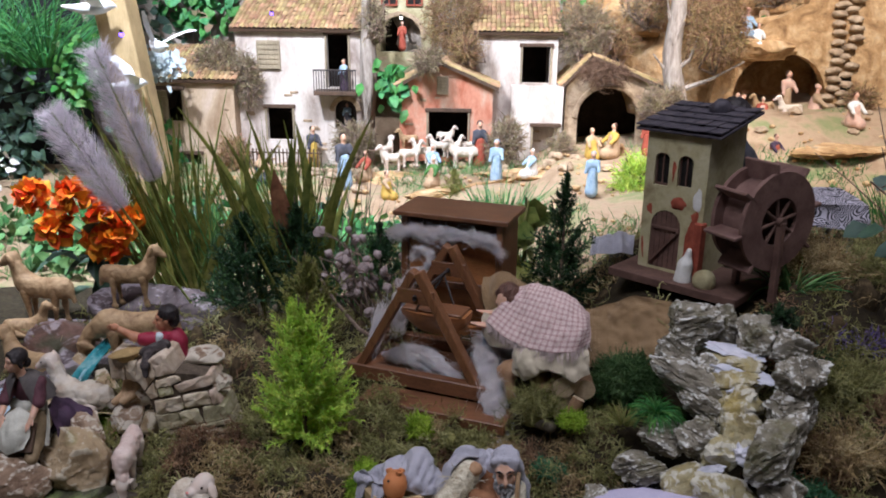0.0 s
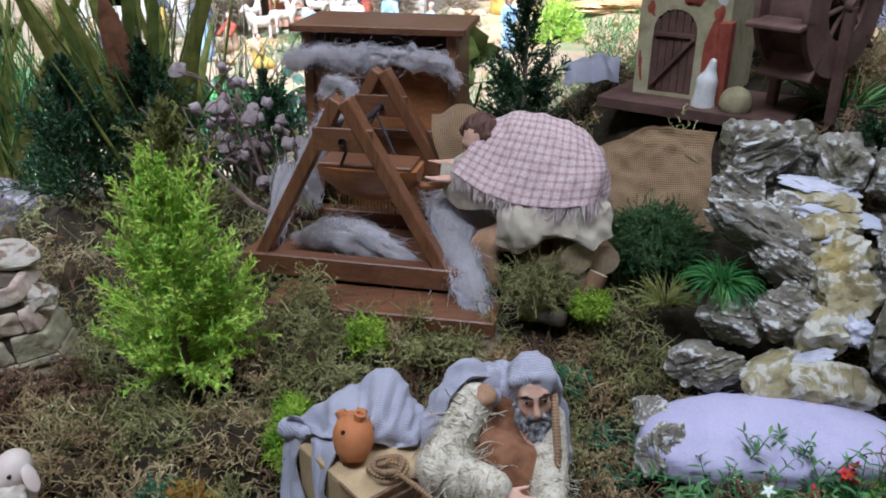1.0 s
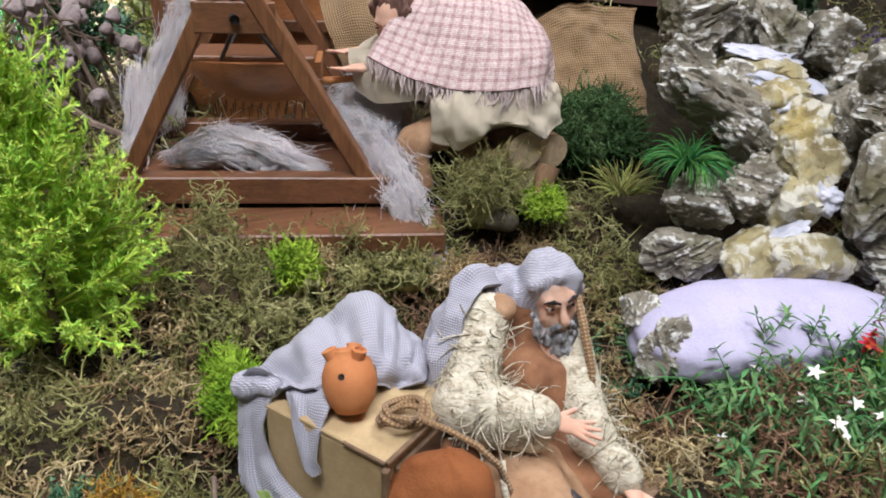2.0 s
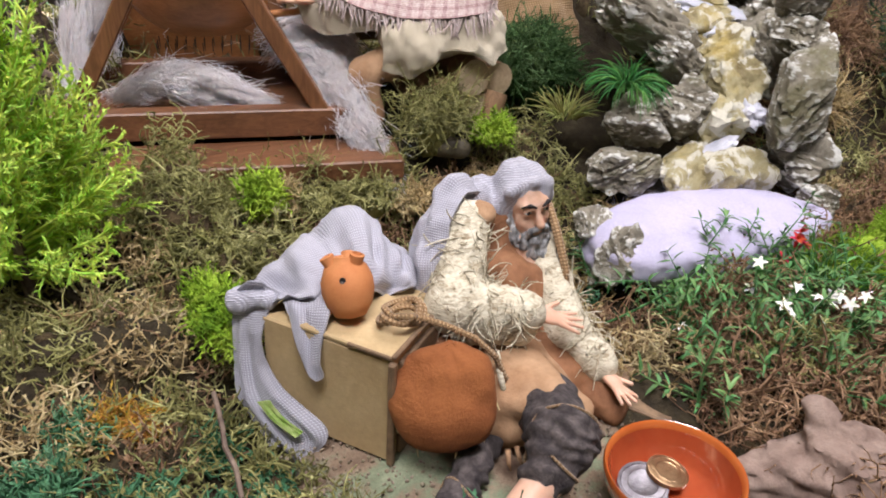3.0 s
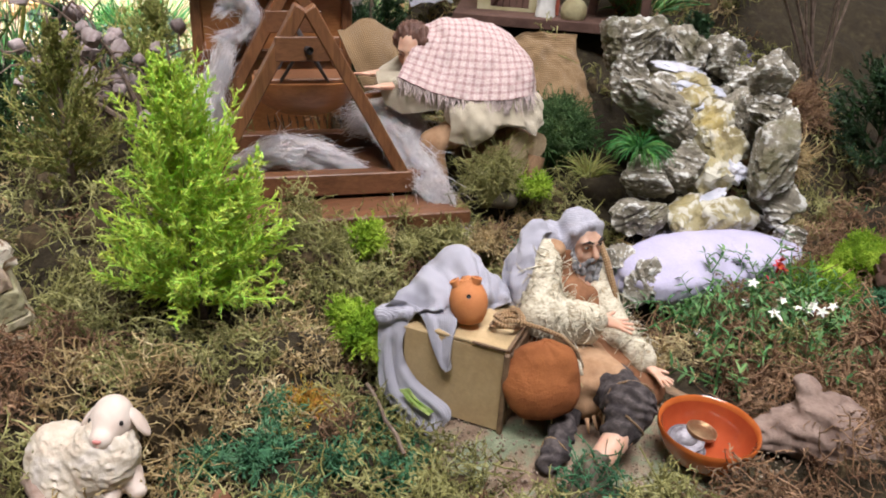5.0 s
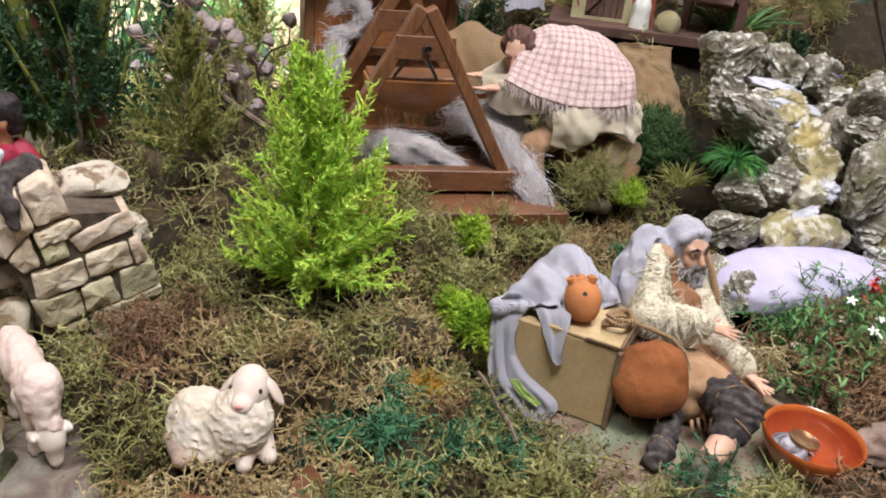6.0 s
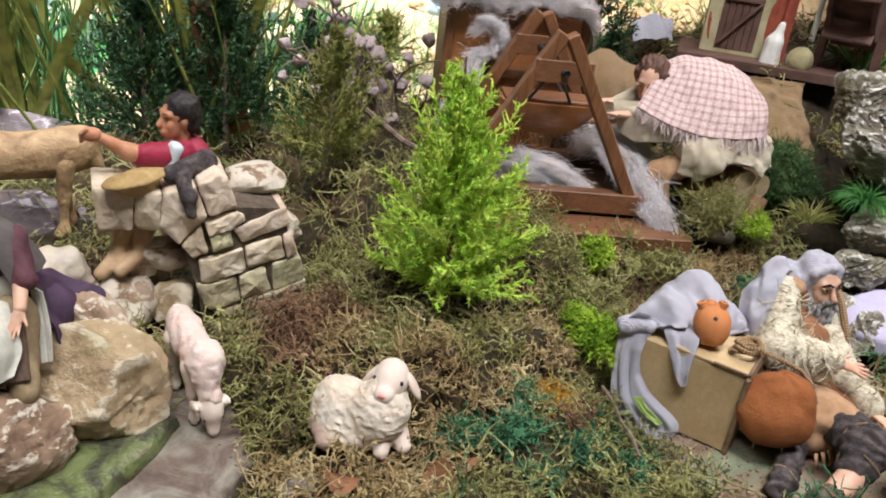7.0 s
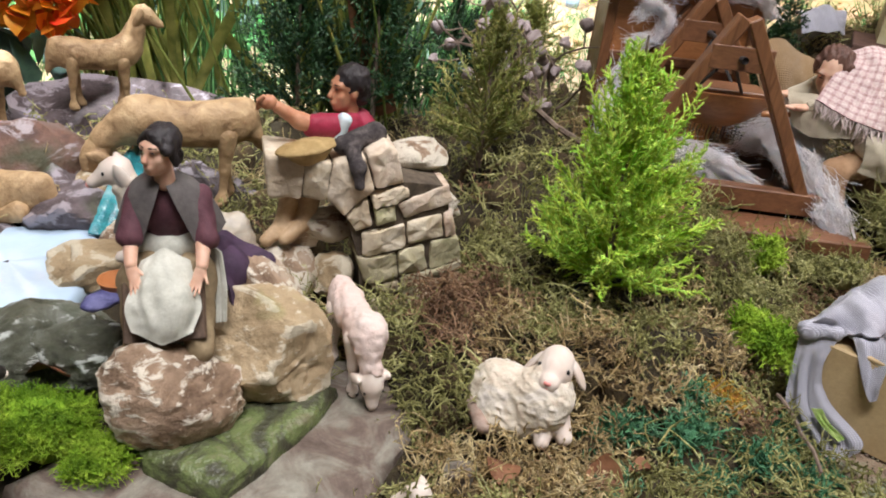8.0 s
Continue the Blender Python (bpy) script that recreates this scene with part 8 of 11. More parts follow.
def dressed_stone(corners, depth, seed, gap=0.0003, bulge=0.0012):
    """A hewn block: outline in mm along the face and up, rounded front edge, rough face."""
    c = np.array(corners, float) / 1000
    n = 9
    t = np.arange(n) / n
    e = np.concatenate([c[i] + t[:, None] * (c[(i + 1) % len(c)] - c[i]) for i in range(len(c))])
    for _ in range(1):
        e = 0.25 * np.roll(e, 1, 0) + 0.5 * e + 0.25 * np.roll(e, -1, 0)
    m = e.mean(0)
    rad = np.linalg.norm(e - m, axis=1, keepdims=True)
    e = m + (e - m) * (1 - gap / rad)
    rings = []
    for k, d in ((1.0, depth), (1.0, 0.0020), (0.99, 0.0007), (0.965, 0.0), (0.8, -0.35 * bulge), (0.55, -0.6 * bulge), (0.28, -0.7 * bulge), (0.02, -0.7 * bulge)):
        q = m + (e - m) * k
        x, z = q[:, 0], q[:, 1]
        w = np.stack([x, np.full(len(x), d), z], -1)
        rough = (0.0016 * fbm(w, 95, 3, seed) + 0.0007 * vnoise(w, 420, seed + 1)) * (d < 0.003)
        rings.append(np.stack([x + 0.0006 * vnoise(w, 200, seed + 2), prow(x) + d + rough, z + 0.0006 * vnoise(w, 200, seed + 3)], -1))
    return Geo().loft(rings, caps=False)


def stone_arch():
    t = thing("stone_arch", (-0.345, 0.96, 0.08), "broken arch of pale painted stone blocks", "stone wall")
    count = [0]

    def block(mat, *corners):
        count[0] += 1
        part("stone_block", dressed_stone(corners, 0.042, 300 + count[0]), mat, t)

    # lintel, ring stones and crown
    block("block", (-420, 203), (-393, 203), (-395, 174), (-417, 171))
    block("block", (-393, 203), (-376, 204), (-379, 175), (-395, 175))
    block("block", (-376, 204), (-355, 211), (-348, 189), (-367, 167), (-379, 176))
    block("block", (-355, 212), (-341, 220), (-334, 215), (-327, 191), (-348, 189))
    block("block", (-351, 184), (-328, 190), (-322, 185), (-321, 181), (-332, 176), (-348, 175))
    block("block", (-353, 183), (-348, 163), (-358, 156), (-366, 166))
    # courses of the pier
    block("block_moss", (-348, 175), (-332, 175), (-330, 163), (-346, 162))
    block("block", (-331, 176), (-290, 185), (-285, 170), (-324, 163))
    block("block", (-355, 156), (-323, 160), (-320, 141), (-354, 138))
    block("block", (-322, 161), (-293, 162), (-289, 143), (-320, 142))
    block("block", (-292, 162), (-285, 164), (-278, 142), (-288, 142))
    block("block_moss", (-358, 137), (-328, 138), (-324, 116), (-352, 117))
    block("block", (-327, 138), (-306, 140), (-300, 117), (-324, 117))
    block("block_moss", (-301, 141), (-276, 140), (-271, 120), (-299, 117))
    block("block_moss", (-347, 116), (-325, 114), (-323, 105), (-342, 106))
    block("block_moss", (-324, 115), (-271, 119), (-269, 111), (-322, 108))
    block("block_moss", (-324, 107), (-302, 108), (-299, 99), (-321, 99))
    block("block_moss", (-301, 108), (-269, 109), (-265, 97), (-298, 100))
    block("block_moss", (-345, 104), (-322, 98), (-321, 80), (-345, 80))
    block("block_moss", (-320, 98), (-267, 96), (-266, 80), (-320, 80))
    # mortar body behind the joints
    hull = [(-418, 201), (-376, 202), (-355, 210), (-341, 218), (-329, 192), (-292, 183), (-268, 80), (-350, 80), (-356, 137), (-365, 165), (-379, 177), (-415, 173)]
    front = [A(x / 1000, prow(x / 1000) + 0.0018, z / 1000) for x, z in hull]
    back = [q + A(0, 0.0385, 0) for q in front]
    n = len(hull)
    cyc = list(range(n))
    core = Geo().add(front + back, [cyc, [n + k for k in reversed(cyc)]] + [[k, n + k, n + (k + 1) % n, (k + 1) % n] for k in cyc], 0, False)
    part("mortar", core, "mortar", t)


stone_arch()
for i, (c, r, mat, lab) in enumerate((((-0.312, 0.992, 0.190), (0.027, 0.021, 0.017), "boulder", "rounded pinkish stone lying on the arch"), ((-0.290, 0.980, 0.160), (0.021, 0.02, 0.015), "boulder", "brown stone filling the arch top"), ((-0.298, 0.975, 0.170), (0.021, 0.02, 0.014), "boulder", "flat reddish stone on the arch"), ((-0.402, 0.960, 0.116), (0.027, 0.019, 0.019), "boulder", "brown stone under the arch"), ((-0.370, 0.953, 0.114), (0.017, 0.015, 0.018), "boulder_green", "brown-green stone under the arch"), ((-0.396, 0.976, 0.138), (0.020, 0.014, 0.012), "boulder", "brown stone under the arch"), ((-0.374, 0.972, 0.147), (0.020, 0.016, 0.014), "boulder", "dark brown stone under the arch"), ((-0.432, 0.99, 0.110), (0.014, 0.012, 0.008), "boulder", "small grey stone beside the arch"))):
    wrock("stone", lab, c, r, 200 + i, (0, 0, 30 * i), mat, 3, 0.12, "", 10)


def boy():
    g = Geo()
    hc = A(-0.360, 1.003, 0.237)
    R = facing(-70, 0, 0)
    g.join(head_geo(hc, R, 0, 0.80))
    L = lambda x, y, z: hc + R @ (A(x, y, z) * 0.80)
    g.join(sculpt([("e", L(0, 0.0062, 0.0085), (0.0126, 0.0134, 0.0124), R), ("e", L(0, 0.013, -0.004), (0.0095, 0.0080, 0.0095), R)], 0.0010, 0.004, lambda P: 0.0011 * vnoise(P, 300, 3), 1))
    for sx in (-1, 1):
        g.join(sculpt([("c", L(sx * 0.0028, -0.0138, 0.0062), L(sx * 0.0085, -0.0118, 0.0064), 0.0005, 0.0004)], 0.00035, 0.0005, None, 1))
        g.join(sculpt([("e", L(sx * 0.0054, -0.0128, 0.0026), (0.0012, 0.0007, 0.0007), R)], 0.0003, 0.0005, None, 1))
    g.join(sculpt([("e", A(-0.350, 1.006, 0.203), (0.0165, 0.0145, 0.0190)), ("e", A(-0.350, 1.004, 0.180), (0.0175, 0.016, 0.026)), ("c", A(-0.360, 0.994, 0.213), A(-0.384, 0.987, 0.2155), 0.0092, 0.0085)], 0.0012, 0.005, folds(0.0014, 110, 4), 2))
    g.join(sculpt([("e", A(-0.3680, 0.995, 0.203), (0.0075, 0.0115, 0.0180)), ("c", A(-0.362, 0.988, 0.219), A(-0.370, 0.990, 0.190), 0.0055, 0.006)], 0.001, 0.003, folds(0.0012, 150, 6), 3))
    g.join(sculpt([("c", A(-0.383, 0.987, 0.2155), A(-0.394, 0.985, 0.2185), 0.0062, 0.0060), ("c", A(-0.394, 0.985, 0.2185), A(-0.411, 0.981, 0.2300), 0.0058, 0.0040)], 0.0009, 0.003, None, 0))
    g.join(sculpt([("e", A(-0.4165, 0.980, 0.2330), (0.0062, 0.0048, 0.0052)), *[("c", A(-0.420, 0.977 + 0.002 * k, 0.2375 - 0.0022 * k), A(-0.4235, 0.977 + 0.002 * k, 0.2345 - 0.0024 * k), 0.0016, 0.0014, 0.0006) for k in range(4)]], 0.0006, 0.001, None, 0))
    # bare legs below the arch
    g.join(sculpt([("c", A(-0.398, 0.975, 0.180), A(-0.406, 0.968, 0.146), 0.0075, 0.0062), ("c", A(-0.406, 0.968, 0.146), A(-0.418, 0.960, 0.138), 0.0062, 0.0048), ("c", A(-0.383, 0.975, 0.180), A(-0.391, 0.966, 0.150), 0.0078, 0.0064), ("c", A(-0.391, 0.966, 0.150), A(-0.405, 0.957, 0.141), 0.0064, 0.0050)], 0.0011, 0.002, None, 4))
    return solo("boy_figurine", g, ["skin_tan", "hair_black", "magenta", "blouse", "skin_pale"], "dark-haired boy figurine in a crimson shirt reaching over the arch", "figurine")


boy()
g = sculpt([("e", A(-0.392, 0.953, 0.211), (0.0225, 0.013, 0.0038), rotm(0, -9, 12)), ("e", A(-0.391, 0.953, 0.207), (0.014, 0.0105, 0.008), rotm(0, -9, 12))], 0.001, 0.004, folds(0.0006, 150, 3))
solo("straw_hat", g, "hat", "flattened tan straw hat lying on the arch", "hat")
g = sculpt([("c", A(-0.368, 0.954, 0.213), A(-0.346, 0.960, 0.219), 0.0070, 0.0085), ("c", A(-0.362, 0.948, 0.211), A(-0.360, 0.932, 0.204), 0.0055, 0.0046), ("c", A(-0.360, 0.932, 0.204), A(-0.359, 0.930, 0.193), 0.0044, 0.0034)], 0.001, 0.003, folds(0.0012, 160, 4))
solo("cloth_roll", g, "wrap", "rolled dark cloth bundle with a hanging cord", "bundle")


# ---------------------------------------------------------------- washerwoman and her rocks
def washerwoman():
    g = Geo()
    hc = A(-0.480, 0.868, 0.238)
    R = facing(-38, 0, 0)
    g.join(head_geo(hc, R, 0, 0.66))
    L = lambda x, y, z: hc + R @ (A(x, y, z) * 0.66)
    g.join(sculpt([("e", L(0, 0.0055, 0.0078), (0.0100, 0.0108, 0.0100), R), ("c", L(-0.002, -0.0085, 0.0165), L(-0.0125, -0.004, 0.004), 0.0022, 0.0028), ("c", L(0.002, -0.0085, 0.0165), L(0.0125, -0.004, 0.004), 0.0022, 0.0028), ("e", L(0, 0.017, -0.008), (0.006, 0.005, 0.006), R), ("c", L(-0.0122, 0.0, 0.010), L(-0.0138, 0.004, -0.008), 0.0022, 0.0022), ("c", L(0.0122, 0.0, 0.010), L(0.0138, 0.004, -0.008), 0.0022, 0.0022)], 0.0007, 0.002, lambda P: 0.0007 * vnoise(P, 380, 3), 1))
    for sx in (-1, 1):
        g.join(sculpt([("c", L(sx * 0.0028, -0.0138, 0.0062), L(sx * 0.0085, -0.0118, 0.0064), 0.0005, 0.0004)], 0.00035, 0.0005, None, 1))
        g.join(sculpt([("e", L(sx * 0.0054, -0.0128, 0.0026), (0.0012, 0.0007, 0.0006), R)], 0.0003, 0.0005, None, 1))
    g.join(sculpt([("e", A(-0.477, 0.878, 0.198), (0.0165, 0.012, 0.022)), ("c", A(-0.492, 0.876, 0.208), A(-0.4965, 0.863, 0.190), 0.0075, 0.0072), ("c", A(-0.461, 0.876, 0.208), A(-0.4565, 0.863, 0.189), 0.0075, 0.0072)], 0.0012, 0.004, folds(0.0012, 140, 3), 2))
    # open shawl round the shoulders
    th = np.linspace(0, 1, 54)
    sheets = []
    for off in (0.0, 0.0009):
        rings = []
        for v in np.linspace(0, 1, 20):
            gap = radians(5 + 24 * v ** 1.2)
            a = -math.pi / 2 + gap + th * (2 * math.pi - 2 * gap)
            rx, ry = 0.0062 + 0.0232 * v ** 0.62 - off, 0.0058 + 0.0180 * v ** 0.6 - off
            c = A(-0.479, 0.876, 0.2215) * (1 - v) + A(-0.4765, 0.880, 0.190) * v
            wave = 1 + 0.05 * v * np.sin(a * 7 + 2) + 0.03 * v * np.sin(a * 13)
            front = np.clip(-np.sin(a), 0, 1)
            rings.append(np.stack([c[0] + rx * wave * np.cos(a), c[1] + ry * wave * np.sin(a), c[2] + 0.010 * (1 - v) * v * 2 + 0.012 * v * (np.abs(np.cos(a)) - 0.6) * 0 - 0.004 * v * front], -1))
        sheets.append(np.array(rings))
    g.loft(sheets[0], 3, False, False)
    g.loft(sheets[1][::-1], 3, False, False)
    rim = np.stack([np.concatenate([sh[-1], sh[::-1, -1], sh[0][::-1], sh[:, 0]]) for sh in sheets])
    g.loft(rim, 3, True, False)
    for sx, el, wr, tip in ((-1, A(-0.4965, 0.866, 0.192), A(-0.4960, 0.851, 0.179), A(-0.4920, 0.841, 0.165)), (1, A(-0.4580, 0.866, 0.192), A(-0.4590, 0.850, 0.178), A(-0.4645, 0.841, 0.164))):
        g.join(sculpt([("c", A(-0.477 + 0.015 * sx, 0.876, 0.204), el, 0.0072, 0.0062)], 0.0009, 0.004, folds(0.0012, 150, 3), 2))
        g.join(sculpt([("c", el, wr, 0.0048, 0.0034)], 0.0008, 0.002, None, 0))
        g.join(hand_geo(wr, tip, (-0.2 * sx, -1, 0.3), 1, 0))
    # waistband, olive-brown skirt over the knees, purple overskirt spread behind
    g.join(sculpt([("c", A(-0.490, 0.874, 0.180), A(-0.464, 0.874, 0.180), 0.0085, 0.0085), ("e", A(-0.478, 0.866, 0.176), (0.008, 0.005, 0.010))], 0.0012, 0.004, folds(0.0014, 160, 5), 5))
    g.join(sculpt([("e", A(-0.478, 0.872, 0.160), (0.026, 0.024, 0.020)), ("c", A(-0.490, 0.866, 0.158), A(-0.494, 0.838, 0.130), 0.012, 0.008), ("c", A(-0.466, 0.866, 0.158), A(-0.462, 0.838, 0.130), 0.012, 0.008)], 0.0014, 0.010, folds(0.0024, 90, 7), 6))
    g.join(sheet([[A(-0.466, 0.894, 0.184), A(-0.456, 0.888, 0.180), A(-0.452, 0.872, 0.172)], [A(-0.448, 0.906, 0.168), A(-0.436, 0.896, 0.164), A(-0.444, 0.868, 0.150)], [A(-0.424, 0.912, 0.156), A(-0.416, 0.898, 0.152), A(-0.438, 0.862, 0.134)]], 24, 36, 0.0040, 5, 17, 0.0014, 4))
    g.join(sculpt([("e", A(-0.452, 0.892, 0.152), (0.022, 0.018, 0.020))], 0.0016, 0.006, folds(0.002, 90, 4), 4))
    g.join(sheet([[A(-0.455, 0.872, 0.180), A(-0.449, 0.866, 0.178)], [A(-0.453, 0.862, 0.158), A(-0.446, 0.858, 0.158)], [A(-0.452, 0.854, 0.138), A(-0.446, 0.852, 0.140)]], 16, 10, 0.0012, 4, 9, 0.001, 5))
    return solo("washerwoman_figurine", g, ["skin", "hair_black", "maroon", "grey_shawl", "purple", "linen", "skirt_tan"], "dark-haired seated figurine in grey shawl washing linen", "figurine")


washerwoman()
g = sheet([[A(-0.491, 0.858, 0.178), A(-0.480, 0.860, 0.185), A(-0.465, 0.857, 0.178)], [A(-0.494, 0.848, 0.172), A(-0.480, 0.846, 0.177), A(-0.462, 0.846, 0.172)], [A(-0.499, 0.838, 0.160), A(-0.480, 0.833, 0.161), A(-0.459, 0.836, 0.160)], [A(-0.496, 0.832, 0.148), A(-0.480, 0.826, 0.142), A(-0.464, 0.830, 0.147)]], 50, 60, 0.0040, 4, 14, 0.0014, 0, 0.3)
solo("linen_cloth", g, "linen", "wet off-white linen cloth spread over a wash board", "cloth")
solo("wash_board", Geo().beam(A(-0.480, 0.856, 0.166), A(-0.479, 0.836, 0.138), 0.044, 0.005, (0, 1, 0.6)), "wood_dark", "brown wooden wash board under the linen", "board")
for i, (c, r, turn, mat, lab) in enumerate((
    ((-0.477, 0.828, 0.108), (0.039, 0.027, 0.032), (0, 10, 10), "boulder", "pale brown pitted rock under the washerwoman"), ((-0.424, 0.862, 0.110), (0.042, 0.034, 0.040), (0, 16, -30), "boulder_green", "brown rock with a greenish foot"),
    ((-0.424, 0.890, 0.136), (0.042, 0.026, 0.020), (0, 24, -30), "boulder", "brown rock with a pale painted stripe"), ((-0.575, 0.900, 0.094), (0.062, 0.036, 0.030), (0, 10, 20), "rock_wet", "dark rock with white streaks at the pool"), ((-0.53, 0.890, 0.100), (0.028, 0.030, 0.028), (0, 0, 60), "rock_wet", "dark rock with white streaks at the pool"),
    ((-0.545, 1.02, 0.090), (0.038, 0.026, 0.018), (0, 0, 20), "boulder_green", "grey-green rock at the pool's edge"), ((-0.510, 1.055, 0.09), (0.03, 0.03, 0.02), (0, 0, 0), "boulder", "brown rock at the pool's edge"),
    ((-0.53, 1.405, 0.055), (0.15, 0.075, 0.072), (0, 8, -8), "rock_lilac", "large grey-lilac rock below the sheep"), ((-0.60, 1.27, 0.05), (0.12, 0.09, 0.055), (0, 5, 10), "rock_lilac", "grey-lilac rock terrace of the sheep"), ((-0.585, 1.16, 0.075), (0.035, 0.05, 0.045), (10, 0, 30), "rock_lilac", "reddish grey rock beside the stream"), ((-0.50, 1.22, 0.06), (0.10, 0.05, 0.035), (0, 0, 0), "rock_lilac", "grey rock bank of the stream"),
    ((-0.555, 1.125, 0.088), (0.016, 0.045, 0.022), (20, 0, 10), "boulder_green", "small green-grey stream bank stone"), ((-0.72, 1.31, 0.03), (0.12, 0.09, 0.062), (0, 0, 0), "rock_lilac", "grey rock terrace of the sheep"), ((-0.64, 1.06, 0.06), (0.05, 0.06, 0.04), (0, 0, 0), "rock_lilac", "dark grey rock at the pool"), ((-0.615, 1.19, 0.092), (0.055, 0.05, 0.05), (10, 0, 20), "rock_red", "dark reddish brown rock beside the stream"), ((-0.568, 1.105, 0.092), (0.038, 0.036, 0.030), (0, 15, 40), "rock_lilac", "grey rock at the stream's mouth"), ((-0.505, 1.10, 0.085), (0.022, 0.03, 0.022), (0, 15, 10), "boulder_green", "green-grey rock at the stream's mouth"))):
    wrock("boulder", lab, c, r, 240 + i, turn, mat, 5 if i < 5 else 4, 0.10, "", 6, 0.32)


def slab_geo(pts, z0, z1, seed):
    g = Geo()
    pts = np.array(pts, float)
    c = pts.mean(0)
    th = np.linspace(0, len(pts), 48, endpoint=False)
    i = th.astype(int)
    f = (th - i)[:, None]
    e = pts[i] * (1 - f) + pts[(i + 1) % len(pts)] * f
    rings = []
    for k, z in ((0.02, z1), (0.6, z1 + 0.001), (0.94, z1), (1.0, z1 - 0.003), (1.02, (z0 + z1) / 2), (1.0, z0)):
        q = np.concatenate([c + (e - c) * k, np.full((48, 1), z)], 1)
        q[:, :2] += 0.003 * np.stack([vnoise(q, 60, seed), vnoise(q, 60, seed + 1)], -1)
        q[:, 2] += 0.0018 * fbm(q, 55, 2, seed + 2)
        rings.append(q)
    return g.loft(rings[::-1], caps=False)


solo("slate_slab", slab_geo([(-0.505, 0.835), (-0.490, 0.800), (-0.452, 0.770), (-0.405, 0.815), (-0.378, 0.852), (-0.44, 0.89)], 0.06, 0.090, 3), "slate", "greenish flat slate slab under the washing rocks", "slab")
solo("grey_base", slab_geo([(-0.56, 0.80), (-0.47, 0.73), (-0.38, 0.755), (-0.33, 0.83), (-0.35, 0.90), (-0.45, 0.90)], 0.05, 0.078, 5), "grey_floor", "bare grey painted base beside the rocks", "base", kind="structure")
solo("flat_stone", slab_geo([(-0.335, 0.770), (-0.315, 0.765), (-0.305, 0.778), (-0.325, 0.785)], 0.07, 0.082, 7), "grey_floor", "flat grey stone chip in the moss", "stone")
solo("pool_water", slab_geo([(-0.76, 1.05), (-0.60, 0.94), (-0.555, 0.955), (-0.535, 1.05), (-0.55, 1.10), (-0.62, 1.09)], 0.06, 0.0885, 9), "pool", "pale blue painted water of the washing pool", "water", kind="structure")
g = cloth([A(-0.524, 1.17, 0.132), A(-0.508, 1.165, 0.132)], [A(-0.552, 1.07, 0.091), A(-0.522, 1.065, 0.091)], 30, 14, A(0, 0, 0.006), 0.004, 5, 12)
solo("stream", g, "stream", "glossy turquoise stream running into the pool", "water", kind="structure")
g = sculpt([("e", A(-0.512, 0.862, 0.152), (0.010, 0.006, 0.003)), ("e", A(-0.517, 0.858, 0.150), (0.008, 0.006, 0.0035))], 0.001, 0.004, folds(0.001, 150, 3))
solo("blue_cloth", g, "cloth_violet", "folded blue cloth in a small basket", "cloth")
solo("clay_dish", Geo().lathe([(0.003, 0), (0.009, 0.002), (0.011, 0.007), (0.010, 0.007), (0.007, 0.003), (0.0002, 0.002)], 24, (-0.506, 0.872, 0.152)), "clay", "small orange clay dish beside the washerwoman", "dish")


def dry_leaf(c, yaw, size, tilt, seed):
    r = np.random.default_rng(seed)
    u, v = np.meshgrid(np.linspace(0, 1, 9), np.linspace(-1, 1, 7), indexing="ij")
    w = 0.42 * np.sin(np.pi * u ** 0.8) ** 0.9
    P = np.stack([u, v * w, 0.25 * (v * w) ** 2 * 4 + 0.15 * np.sin(u * 4) + 0.04 * vnoise(np.stack([u.ravel(), v.ravel(), 0 * u.ravel()], -1), 4, seed).reshape(u.shape)], -1) * size
    g = Geo()
    g.loft(P, 0, False, False)
    g.loft(P[::-1] - A(0, 0, 0.0006), 0, False, False)
    g.move(rotm(tilt, 0, yaw), c)
    return solo("dry_leaf", g, "leaf_brown", "curled dry brown leaf lying in the moss", "leaf")


dry_leaf((-0.240, 0.768, 0.084), -70, 0.026, 40, 3)
dry_leaf((-0.222, 0.758, 0.084), -20, 0.022, -20, 4)
dry_leaf((-0.30, 0.76, 0.082), 70, 0.024, 10, 5)
dry_leaf((-0.533, 0.862, 0.10), 160, 0.03, 20, 6)
for i, (a, b) in enumerate(((A(-0.135, 0.745, 0.085), A(-0.130, 0.80, 0.10)), (A(-0.105, 0.735, 0.09), A(-0.10, 0.795, 0.105)), (A(-0.16, 0.79, 0.095), A(-0.12, 0.80, 0.09)), (A(-0.40, 0.955, 0.125), A(-0.47, 0.94, 0.122)))):
    s = np.linspace(0, 1, 6)[:, None]
    g = Geo().tube(a * (1 - s) + b * s + A(0, 0, 0.004) * np.sin(np.pi * s) + rng.normal(size=(6, 3)) * 0.0008, [0.0008 if i != 1 else 0.0013] * 6, 6)
    solo("straw_stalk" if i != 1 else "twig", g, "straw" if i != 1 else "twig", "thin dry stalk lying across the moss", "stalk")
# ---------------------------------------------------------------- mill
MU = unit(A(0.072, -0.062, 0))
MN = A(-MU[1], MU[0], 0)
MO = A(0.280, 1.208, 0.258)


def ml(u, n, z):
    return MO + MU * u + MN * n + A(0, 0, z)


